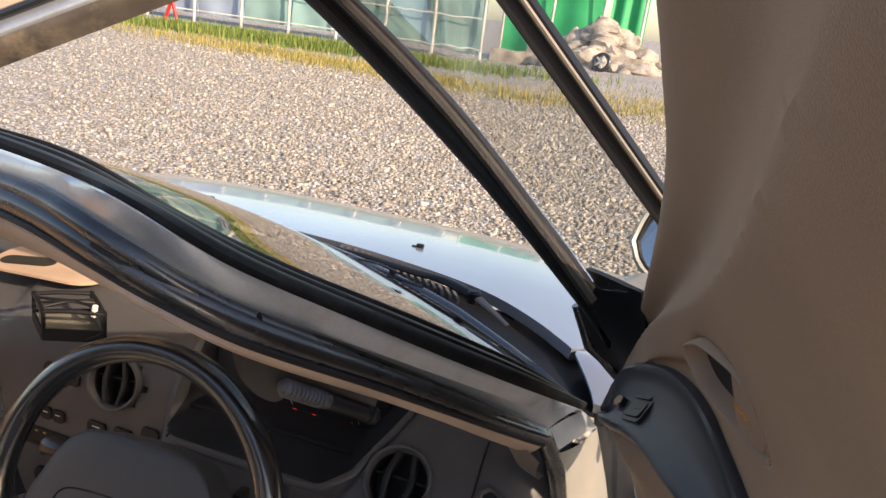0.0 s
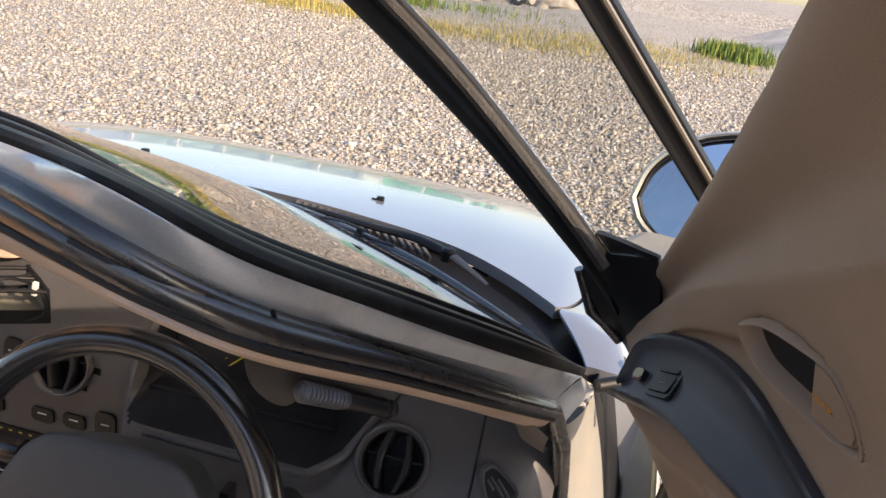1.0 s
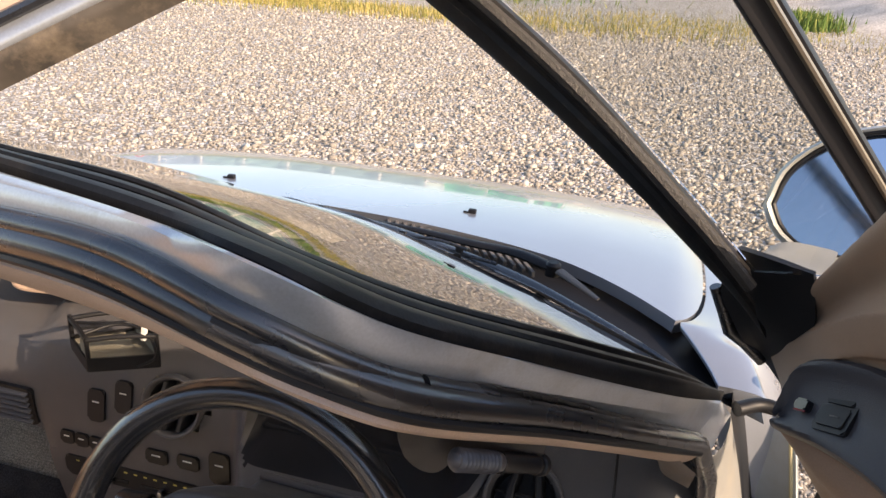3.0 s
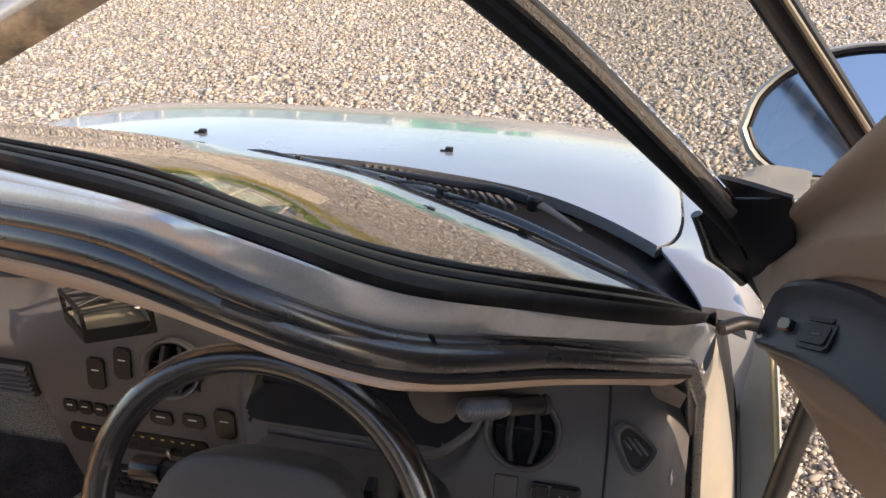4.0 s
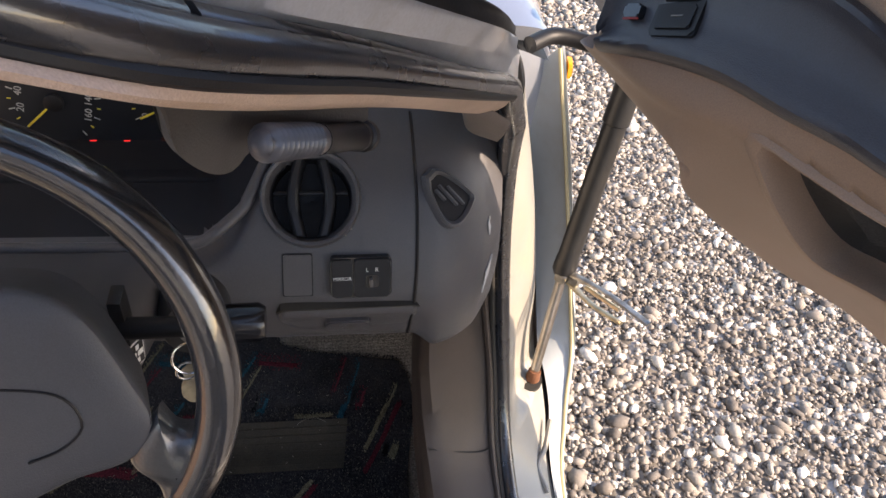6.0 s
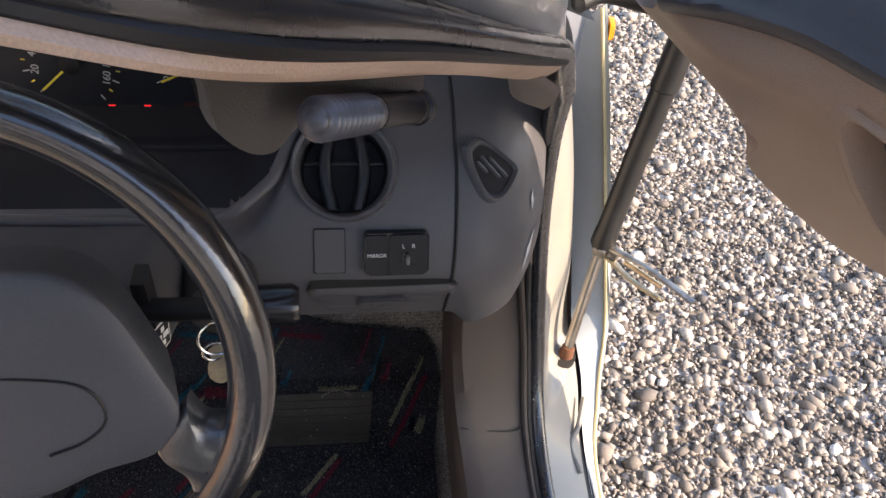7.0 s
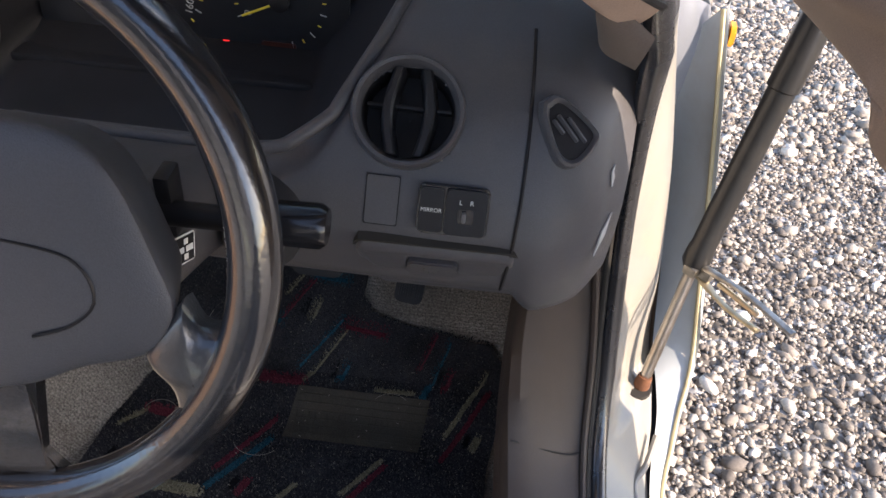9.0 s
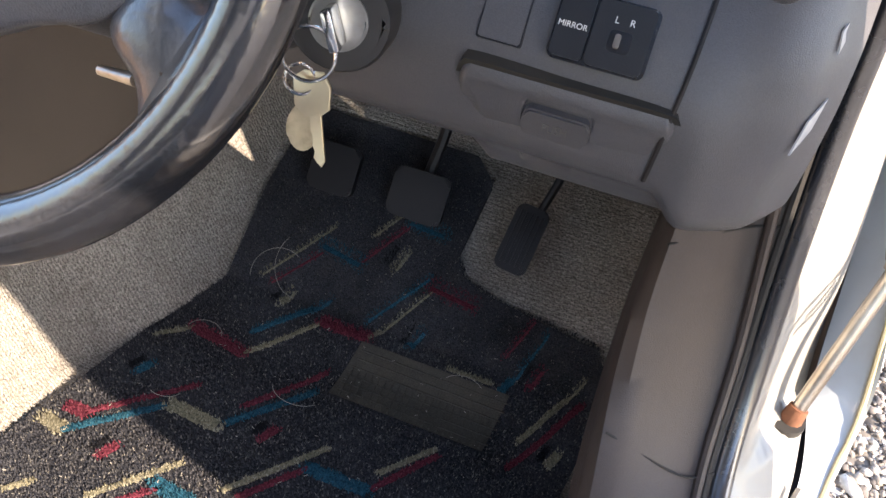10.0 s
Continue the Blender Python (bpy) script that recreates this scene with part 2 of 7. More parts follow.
def add_box(bm, size, m=Matrix(), bevel=0.002, seg=2, mi=0):
    g = bmesh.ops.create_cube(bm, size=1.0, matrix=m @ Matrix.Diagonal((*size, 1)))
    fs = {f for v in g["verts"] for f in v.link_faces}
    for f in fs:
        f.material_index = mi
    if bevel:
        es = {e for f in fs for e in f.edges}
        r = bmesh.ops.bevel(bm, geom=list(es), offset=bevel, segments=seg, affect="EDGES", profile=0.6)
        for f in r["faces"]:
            f.material_index = mi


def box(name, size, m, material, parent=None, bevel=0.002, label="", seg=2):
    bm = bmesh.new()
    add_box(bm, size, m, bevel, seg)
    return part(name, bm, material, parent, label)


def add_prism(bm, outline, m, depth, bevel=0.0, seg=2, mi=0):
    """A plate from a 2D outline in the xy plane of m, its front at z = 0 and depth behind it."""
    vs = [bm.verts.new(m @ Vector((x, y, 0))) for x, y in outline]
    vb = [bm.verts.new(m @ Vector((x, y, -depth))) for x, y in outline]
    n = len(vs)
    top = bm.faces.new(vs)
    fs = [top, bm.faces.new(vb[::-1])] + [bm.faces.new((vs[i], vb[i], vb[(i + 1) % n], vs[(i + 1) % n])) for i in range(n)]
    for f in fs:
        f.material_index = mi
    if bevel:
        r = bmesh.ops.bevel(bm, geom=list(top.edges), offset=bevel, segments=seg, affect="EDGES")
        for f in r["faces"]:
            f.material_index = mi


def rounded(w, h, r, k=5):
    """The outline of a rounded rectangle."""
    o = []
    for cx, cy, a0 in ((w / 2 - r, h / 2 - r, 0), (-w / 2 + r, h / 2 - r, 90), (-w / 2 + r, -h / 2 + r, 180), (w / 2 - r, -h / 2 + r, 270)):
        o += [(cx + r * math.cos(radians(a0 + 90 * i / k)), cy + r * math.sin(radians(a0 + 90 * i / k))) for i in range(k + 1)]
    return o


def plane_at(p, normal, up=(0, 0, 1)):
    """A frame at p: z along the normal, y as near to up as can be."""
    z = Vector(normal).normalized()
    x = Vector(up).cross(z).normalized()
    y = z.cross(x)
    return Matrix(((x.x, y.x, z.x, p[0]), (x.y, y.y, z.y, p[1]), (x.z, y.z, z.z, p[2]), (0, 0, 0, 1)))


def print_text(name, body, size, m, material, parent, label=""):
    cu = bpy.data.curves.new(name, "FONT")
    cu.body, cu.size, cu.align_x, cu.align_y, cu.extrude = body, size, "CENTER", "CENTER", 0.0002
    tmp = bpy.data.objects.new(name, cu)
    me = bpy.data.meshes.new_from_object(tmp)
    bpy.data.objects.remove(tmp)
    me.transform(m)
    return link(name, me, material, parent, label, smooth=False)


car = thing("car", "silver two-seat coupe with its driver's door swung up, parked on gravel", "car")
# ---- the shell round the driver's door ----
A_LINE = [(-0.058, 0.067, 1.210), (0.097, 0.026, 1.209), (0.240, -0.004, 1.209), (0.349, 0.007, 1.171), (0.426, 0.039, 1.138), (0.519, 0.131, 1.081), (0.602, 0.275, 0.994), (0.662, 0.398, 0.906)]
B_LINE = [(-0.048, -0.001, 1.219), (0.118, -0.024, 1.211), (0.270, -0.060, 1.208), (0.372, -0.108, 1.215), (0.435, -0.058, 1.163), (0.523, 0.063, 1.086), (0.615, 0.207, 1.001), (0.671, 0.364, 0.916)]
C_LINE = [(-0.047, -0.020, 1.195), (0.116, -0.053, 1.196), (0.264, -0.082, 1.201), (0.364, -0.105, 1.187), (0.433, -0.064, 1.138), (0.506, 0.077, 1.052), (0.590, 0.200, 0.969), (0.640, 0.260, 0.930)]
E_LINE = [(-0.046, -0.029, 1.167), (0.113, -0.062, 1.169), (0.257, -0.094, 1.175), (0.378, -0.107, 1.152), (0.447, -0.075, 1.117), (0.524, 0.054, 1.039), (0.610, 0.190, 0.955), (0.645, 0.240, 0.925)]
F_LINE = [(-0.049, -0.024, 1.147), (0.114, -0.049, 1.147), (0.269, -0.072, 1.143), (0.408, -0.106, 1.137), (0.453, -0.057, 1.098), (0.525, 0.071, 1.021), (0.595, 0.202, 0.936), (0.628, 0.250, 0.905)]
SEAL = [(0.656, 0.264, 0.905), (0.671, 0.310, 0.800), (0.687, 0.322, 0.672), (0.705, 0.300, 0.520), (0.712, 0.240, 0.420), (0.714, 0.120, 0.385), (0.716, -0.100, 0.375), (0.716, -0.500, 0.370)]
GAP = [(0.690, 0.400, 0.880), (0.720, 0.420, 0.780), (0.744, 0.420, 0.680), (0.762, 0.405, 0.570), (0.777, 0.375, 0.460), (0.790, 0.330, 0.385), (0.772, 0.150, 0.362), (0.768, -0.500, 0.350)]
OUTER = [(0.800, 0.590, 0.800), (0.808, 0.570, 0.750), (0.822, 0.530, 0.660), (0.842, 0.475, 0.520), (0.854, 0.420, 0.400), (0.826, 0.330, 0.362), (0.796, 0.150, 0.335), (0.790, -0.500, 0.325)]


def reach(line, d):
    """The line with its first end drawn out by d metres towards the roof's middle."""
    p, q = Vector(line[0]), Vector(line[1])
    return [tuple(p + (p - q).normalized() * d)] + list(line)


def shifted(line, v):
    return [tuple(Vector(p) + Vector(v)) for p in line]


def between(l1, l2, f, lift=(0, 0, 0), n=40):
    a, b = samp(l1, n), samp(l2, n)
    return [tuple(p) for p in a * (1 - f) + b * f + np.array(lift)]


A, B, C, EE, FF = [reach(x, 0.3) for x in (A_LINE, B_LINE, C_LINE, E_LINE, F_LINE)]

def samp_even(P, n):
    """n points at even steps of the curve's own knots, so that like knots of two lines stay abreast."""
    k = len(P) - 1
    dense = [samp([P[max(0, i - 1)], P[i], P[i + 1], P[min(k, i + 2)]] if 0 < i < k - 1 else ([P[0], P[1], P[2]] if i == 0 else [P[k - 2], P[k - 1], P[k]]), 61 if 0 < i < k - 1 else 41) for i in range(k)]
    out = []
    for t in np.linspace(0, k, n):
        i = min(k - 1, int(t))
        d = dense[i]
        s0 = int(np.argmin(np.linalg.norm(d - np.array(P[i]), axis=1)))
        s1 = int(np.argmin(np.linalg.norm(d - np.array(P[i + 1]), axis=1)))
        q = s0 + (t - i) * (s1 - s0)
        out.append([np.interp(q, range(len(d)), d[:, j]) for j in range(3)])
    out = np.array(out)
    for _ in range(3):
        out[1:-1] = 0.25 * out[:-2] + 0.5 * out[1:-1] + 0.25 * out[2:]
    return out


def strip(name, l1, l2, profile, material, parent, n=120, label=""):
    """A moulded strip between two lines; profile gives (share across, height over the chord)."""
    a, b = samp_even(l1, n), samp_even(l2, n)
    across = b - a
    along = np.gradient(0.5 * (a + b), axis=0)
    along /= np.linalg.norm(along, axis=1)[:, None]
    v = np.array([0.0, -0.45, 0.89])
    up = v - along * (along @ v)[:, None]
    up /= np.linalg.norm(up, axis=1)[:, None]
    bm = bmesh.new()
    add_grid(bm, [a + across * f + up * h for f, h in profile])
    return part(name, bm, material, parent, label)


# silver pillar and header panel, running down into the shut face of the door opening
PROFILE = [(-0.10, -0.022), (-0.02, -0.006), (0.02, 0.000), (0.12, 0.006), (0.35, 0.013), (0.60, 0.014), (0.82, 0.009), (0.95, 0.000), (1.0, -0.008), (1.02, -0.018)]
pillar = strip("windscreen_pillar", B, C, PROFILE, PILLAR_PAINT, car, label="weathered silver windscreen pillar")
# windscreen gasket: rubber ribs side by side
PROFILE = [(0.0, -0.012), (0.02, 0.001), (0.07, 0.005), (0.14, 0.006), (0.20, 0.004), (0.23, 0.0005), (0.26, 0.0005), (0.30, 0.005), (0.36, 0.0075), (0.46, 0.008), (0.52, 0.006), (0.545, 0.002), (0.565, 0.002), (0.60, 0.007), (0.68, 0.0105), (0.80, 0.0105), (0.90, 0.007), (0.96, 0.001), (0.985, -0.012)]
gasket = strip("windscreen_gasket", A, B, PROFILE, GASKET, car, label="weathered black rubber windscreen gasket")
# raised bead with a butt joint, in two lengths
bead = samp(between(C, EE, 0.14), 241)
j0 = int(np.argmin(np.linalg.norm(bead - np.array([0.459, -0.055, 1.128]), axis=1)))
for i0, i1 in ((0, j0 - 1), (j0, 240)):
    tube("seal_bead", [tuple(p) for p in bead[i0:i1 + 1]], 0.0085, RUBBER, car, 10, label="grey-black rubber seal bead")
tube("bead_clip", [tuple(p + np.array([0, 0, -0.008])) for p in bead[j0 - 26:j0 + 1]], 0.0075, BLACK, car, 8)
loft("seal_channel", [between(C, EE, 0.2, (0, 0.006, -0.004)), between(C, EE, 0.36, (0, 0.022, -0.003)), between(C, EE, 0.55, (0, 0.020, 0.0))], BLACK, car, 110, 2, label="dark recessed seal channel")
RUB = [tuple(p) for p in samp(between(C, EE, 0.58, (0, 0.004, 0.0)), 110)] 
SEALP = [tuple(p) for p in samp(SEAL, 80)]
tube("seal_lip", [tuple(p) for p in samp(between(C, EE, 0.95, (0, 0.001, 0.0)), 110)], 0.0036, BLACK, car, 8, label="thin black lip of the door seal")
tube("weatherstrip", RUB + SEALP[2:], [0.0112] * len(RUB) + list(np.linspace(0.0112, 0.0095, 12)) + [0.0095] * (len(SEALP) - 14), RUBBER, car, 14, label="black rubber door weatherstrip")
loft("pillar_trim", [between(EE, FF, 0.0, (0, 0.006, 0.0)), between(EE, FF, 0.2, (0, -0.003, 0.0)), between(EE, FF, 0.8, (0, -0.001, -0.002)), between(EE, FF, 1.0, (0, 0.012, -0.006)), between(EE, FF, 1.0, (-0.01, 0.05, -0.002))], TAN, car, 110, 3, label="tan moulded pillar trim")

# shut face: cream strip, dark gap, fender return, sill
loft("pillar_foot", [[B_LINE[-1], (0.679, 0.384, 0.900), GAP[0]], [(0.658, 0.318, 0.925), (0.668, 0.335, 0.908), (0.674, 0.340, 0.893)], [C_LINE[-1], (0.648, 0.262, 0.918), SEAL[0]]], PILLAR_PAINT, car, 16, 3, label="silver foot of the windscreen pillar")
SJ, GJ = samp(SEAL, 240), samp(GAP, 240)
rows = []
for f in np.linspace(0, 1, 36):
    bulge = math.sin(math.pi * min(1, max(0, f))) ** 0.7
    h0 = min(1, max(0, (f - 0.12) / 0.36))
    hollow = h0 * h0 * (3 - 2 * h0) * (1 - 0.5 * f ** 6)
    r = []
    for a, b in zip(SJ, GJ):
        p = a * (1 - f) + b * f + np.array([0.004, -0.010, 0]) * bulge
        t = min(1, max(0, (0.60 - p[2]) / 0.16))
        u = min(1, max(0, (p[2] - 0.424) / 0.010))
        p = p + np.array([-0.004, 0.036, 0]) * hollow * u * u * (3 - 2 * u) * t * t * (3 - 2 * t)
        r.append(p)
    rows.append(r)
bm = bmesh.new()
add_grid(bm, rows)
part("door_jamb", bm, JAMB_PAINT, car, "sunlit cream-silver door jamb")
IN2 = [(0.759, 0.599, 0.728), (0.778, 0.588, 0.632), (0.792, 0.550, 0.532), (0.799, 0.510, 0.457), (0.803, 0.448, 0.396), (0.803, 0.355, 0.374), (0.777, 0.150, 0.360), (0.772, -0.500, 0.348)]
loft("shut_gap", [shifted(GAP, (0, 0.001, 0)), shifted(GAP, (0.012, 0.12, 0.0)), shifted(IN2, (0.004, 0.06, 0.0)), shifted(IN2, (0, 0.002, 0))], BLACK, car, 80, 1, label="dark gap along the jamb")
loft("fender_return", [IN2, between(IN2, OUTER, 0.5, (-0.001, 0.004, 0)), between(IN2, OUTER, 0.86, (0, 0.0, 0)), between(IN2, OUTER, 0.93, (0.002, -0.007, 0)), OUTER, shifted(OUTER, (0.006, 0.02, -0.004))], WING_RETURN, car, 90, 2, label="grey-silver inner edge of the wing")
loft("sill_skirt", [shifted(OUTER, (0.004, 0.012, -0.002)), shifted(OUTER, (0.0, 0.03, -0.10)), shifted(OUTER, (-0.06, 0.03, -0.16))], PAINT, car, 80, 2, label="silver sill below the door")
tube("wing_edge_seal", [tuple(p) for p in samp(between(IN2, OUTER, 0.88, (0, -0.003, 0)), 60)[:34]], 0.003, mat("yellowed_sealer", (0.55, 0.47, 0.27), 0.5), car, 8, label="yellowed sealer bead")
DARK_LINE = mat("dark_joint", (0.02, 0.018, 0.015), 0.8)
am = plane_at((0.817, 0.592, 0.762), (1.0, -0.12, 0.05))
bm = bmesh.new()
add_prism(bm, rounded(0.026, 0.024, 0.006), am, 0.006, 0.002)
part("side_marker", bm, AMBER, car, "amber side marker lamp")

# ---- bonnet, wings and windscreen ----


def bonnet_z(x, y):
    z = np.interp(y, [0.5, 0.65, 0.87, 1.1, 1.3, 1.5, 1.65, 1.78, 1.84], [0.926, 0.922, 0.911, 0.886, 0.846, 0.775, 0.690, 0.560, 0.46])
    e = abs(x)
    return z - 0.020 * (e / 0.6) ** 3 - 1.5 * max(0, e - 0.62) ** 1.6 + 0.006


def smooth_z(x, y):
    return sum(bonnet_z(x, y + d) for d in (-0.09, -0.06, -0.03, 0, 0.03, 0.06, 0.09)) / 7


def step_to(a, b, v):
    f = min(1, max(0, (v - a) / (b - a)))
    return f * f * (3 - 2 * f)


REAR = samp([(0.0, 0.778), (0.15, 0.765), (0.285, 0.740), (0.356, 0.723), (0.424, 0.699), (0.474, 0.671), (0.538, 0.627), (0.58, 0.596), (0.622, 0.570)], 60)


def bonnet_rear(x):
    return float(np.interp(abs(x), REAR[:, 0], REAR[:, 1]))


SIDE = samp([(0.570, 0.622), (0.590, 0.636), (0.619, 0.647), (0.663, 0.657), (0.742, 0.665), (0.90, 0.668), (1.1, 0.664), (1.3, 0.650), (1.6, 0.590), (1.84, 0.52)], 80)


def bonnet_half(y):
    return float(np.interp(y, SIDE[:, 0], SIDE[:, 1]))


bm = bmesh.new()
rows = []
for i in range(61):
    f = (i / 60) ** 1.4
    r = []
    for k in range(61):
        u = math.sin((k / 30 - 1) * math.pi / 2)
        y0 = bonnet_rear(u * 0.622)
        y = y0 + (1.84 - 0.42 * abs(u) ** 2.5 - y0) * f
        x = u * bonnet_half(max(y, 0.570))
        r.append((x, y, smooth_z(x, y)))
    rows.append(r)
rim_in = [[(x * 0.996, y + 0.003, z - 0.020) for x, y, z in rows[0]]]
add_grid(bm, rim_in + rows)
add_grid(bm, [[(r[k][0], r[k][1], r[k][2]) for r in rows] for k in (0,)] + [[(r[0][0] * 0.995, r[0][1], r[0][2] - 0.02) for r in rows]])
add_grid(bm, [[tuple(r[-1]) for r in rows], [(r[-1][0] * 0.995, r[-1][1], r[-1][2] - 0.02) for r in rows]])
bonnet = part("bonnet", bm, PAINT, car, "glossy pale silver bonnet")


def wing_inner(y):
    if y < 0.575:
        return float(np.interp(y, [0.40, 0.477, 0.514, 0.563, 0.575], [0.694, 0.669, 0.652, 0.628, 0.629]))
    return bonnet_half(y) + 0.0045


for side in (1, -1):
    bm = bmesh.new()
    rows = []
    for y in np.concatenate([np.linspace(0.452, 0.75, 40), np.linspace(0.78, 1.66, 26)]):
        f = (y - 0.45) / 1.21
        x0 = wing_inner(y)
        body = step_to(0.53, 0.66, y)
        wide = (0.835 - 0.06 * f * f - x0) * body + (0.060 + 0.25 * max(0, y - 0.47)) * (1 - body)
        z0 = smooth_z(min(x0, 0.68), max(y, 0.5)) - 0.001
        drop = (z0 - 0.50) * body + 0.012 * (1 - body)
        r = [(side * (x0 + 0.0005), y, z0 - 0.006), (side * x0, y, z0 - 0.001)]
        for k in range(13):
            g = k / 12
            r.append((side * (x0 + 0.001 + wide * math.sin(g * math.pi / 2) ** 0.9), y, z0 - drop * (1 - math.cos(g * math.pi / 2)) ** 1.15))
        r.append((r[-1][0], y + 0.002, r[-1][2] - 0.20 * body - 0.014 * (1 - body)))
        rows.append(r)
    tail = [(x, y + 0.004, z - 0.018) for x, y, z in rows[0]]
    add_grid(bm, [tail] + rows)
    wing = part("wing", bm, PAINT, car, "glossy pale silver front wing")
for x in (0.259, -0.232):
    nm = bmesh.new()
    add_box(nm, (0.014, 0.011, 0.009), pose(x, 0.871, smooth_z(x, 0.871) + 0.003), 0.002)
    add_box(nm, (0.020, 0.006, 0.004), pose(x - 0.006, 0.868, smooth_z(x, 0.871) + 0.001), 0.001)
    part("washer_jet", nm, BLACK, bonnet, "black washer jet")

LOW = [(0.0, 0.728, 0.930), (0.10, 0.708, 0.929), (0.20, 0.680, 0.927), (0.32, 0.632, 0.924), (0.42, 0.582, 0.920), (0.505, 0.525, 0.914), (0.585, 0.465, 0.908), (0.640, 0.418, 0.902), (0.662, 0.398, 0.900)]
TOP = [(0.0, 0.052, 1.2095)] + A_LINE[1:]
bm = bmesh.new()
n = 50
top, low = samp(TOP, n), samp(LOW, n)
rows = []
for i in range(25):
    f = i / 24
    half = top * (1 - f) + low * f
    half = half + np.array([0, 0.25, 0.9]) * (0.0128 * 4 * f * (1 - f) * np.linspace(1, 0, n)[:, None] ** 0.6)
    rows.append([(-p[0], p[1], p[2]) for p in half[:0:-1]] + [tuple(p) for p in half])
outer = add_grid(bm, rows)
add_grid(bm, [[(x * 0.997, y - 0.001, z - 0.005) for x, y, z in r] for r in rows])
screen = part("windscreen", bm, GLASS, car, "raked curved glass windscreen")
screen.visible_shadow = False
# cowl below the glass
LOW2 = [(-x, y, z) for x, y, z in LOW[:0:-1]] + LOW
loft("cowl_seal", [shifted(LOW2, (0, -0.008, 0.004)), shifted(LOW2, (0, 0.004, 0.007)), shifted(LOW2, (0, 0.014, 0.002))], RUBBER, car, 90, 2, label="black rubber seal under the windscreen")
bm = bmesh.new()
rear = [(x, bonnet_rear(x) + 0.03, smooth_z(x, bonnet_rear(x)) - 0.030) for x in np.linspace(-0.64, 0.64, 60)]
add_grid(bm, [samp(shifted(LOW2, (0, 0.01, -0.004)), 60), samp(shifted(LOW2, (0, 0.035, -0.028)), 60), rear])
cowl = part("cowl", bm, BLACK, car, "black plastic cowl below the windscreen")
for x in np.linspace(0.14, 0.40, 17):
    y = 0.5 * (bonnet_rear(x) + 0.03 + np.interp(x, [p[0] for p in LOW], [p[1] for p in LOW]) + 0.02)
    box("slat", (0.006, 0.042, 0.010), pose(x, y, 0.912 - 0.04 * max(0, x - 0.2), 0, 0, 22 + 20 * x), GREY_PLASTIC, cowl, 0.0015)

# Black filler sheets, added so the gap beside the bonnet stays dark.
for side in (1, -1):
    bm = bmesh.new()
    add_grid(bm, [[(side * x, y, 0.872 - 0.02 * (x > 0.7)) for x in (0.50, 0.60, 0.68, 0.735)] for y in (0.44, 0.50, 0.58, 0.68, 0.76)])
    part("gap_filler", bm, BLACK, car, "black filler sheet added below the bonnet gap")
# wiper
wip = thing("wiper", "black wiper parked along the cowl", "wiper")
wip.parent = car
del wip["category"]
bm = bmesh.new()
arm = samp([(0.446, 0.640, 0.926), (0.380, 0.668, 0.931), (0.308, 0.684, 0.929), (0.221, 0.711, 0.926), (0.130, 0.726, 0.925)], 26)
add_tube(bm, arm, list(np.interp(np.linspace(0, 1, 26), [0, 0.1, 0.5, 1], [0.010, 0.0125, 0.010, 0.005])), 10, flat=0.55)
add_tube(bm, [(0.441, 0.643, 0.915), (0.441, 0.643, 0.932), (0.441, 0.643, 0.936)], [0.012, 0.012, 0.008], 16)
part("wiper_arm", bm, BLACK, wip)
tube("pivot_cap", samp([(0.452, 0.634, 0.926), (0.48, 0.610, 0.922), (0.515, 0.584, 0.914)], 10), list(np.linspace(0.009, 0.004, 10)), GREY_PLASTIC, wip, 8, flat=0.5)
bm = bmesh.new()
blade = samp([(0.362, 0.606, 0.934), (0.164, 0.660, 0.936), (0.03, 0.713, 0.934), (-0.117, 0.732, 0.928)], 40)
add_tube(bm, blade, 0.0030, 8)
add_tube(bm, [p + np.array([0, 0, 0.008 + 0.004 * math.sin(i * 0.49)]) for i, p in enumerate(blade[4:36])], 0.0026, 8)
for i in (5, 13, 20, 27, 34):
    add_box(bm, (0.012, 0.005, 0.012), pose(*(blade[i] + np.array([0, 0, 0.005])), 0, 0, -18), 0.001)
part("wiper_blade", bm, RUBBER, wip)
# ---- driver's door, swung up ----
door = thing("door", "driver's door swung up, brown lined inside, silver outside", "door")
door.parent = car
del door["category"]
D0 = [(0.713, 0.420, 0.990), (0.717, 0.250, 1.130), (0.717, 0.052, 1.280), (0.700, -0.160, 1.400), (0.682, -0.382, 1.520), (0.665, -0.70, 1.68)]
D1 = [(0.712, 0.350, 0.990), (0.735, 0.200, 1.105), (0.762, 0.060, 1.175), (0.772, -0.120, 1.255), (0.765, -0.370, 1.380), (0.755, -0.70, 1.53)]
D1B = [(0.710, 0.290, 0.990), (0.738, 0.195, 1.078), (0.782, 0.060, 1.135), (0.812, -0.030, 1.135), (0.835, -0.220, 1.200), (0.840, -0.50, 1.33)]
D2 = [(0.706, 0.245, 0.992), (0.722, 0.240, 1.038), (0.775, 0.150, 1.080), (0.812, 0.050, 1.070), (0.850, -0.090, 1.060), (0.900, -0.24, 1.06)]
D3 = [(0.704, 0.245, 0.972), (0.735, 0.185, 0.972), (0.765, 0.130, 0.985), (0.805, 0.060, 0.992), (0.860, -0.050, 0.992), (0.960, -0.17, 0.965)]
D3B = [(0.716, 0.280, 0.950), (0.750, 0.185, 0.945), (0.788, 0.135, 0.942), (0.835, 0.095, 0.900), (0.905, 0.050, 0.860), (1.040, -0.14, 0.800)]
D4 = [(0.722, 0.325, 0.935), (0.764, 0.180, 0.915), (0.797, 0.190, 0.862), (0.909, 0.193, 0.776), (1.041, 0.175, 0.697), (1.15, 0.07, 0.61), (1.17, -0.12, 0.57)]
OUTN = (0.80, 0.39, 0.30)
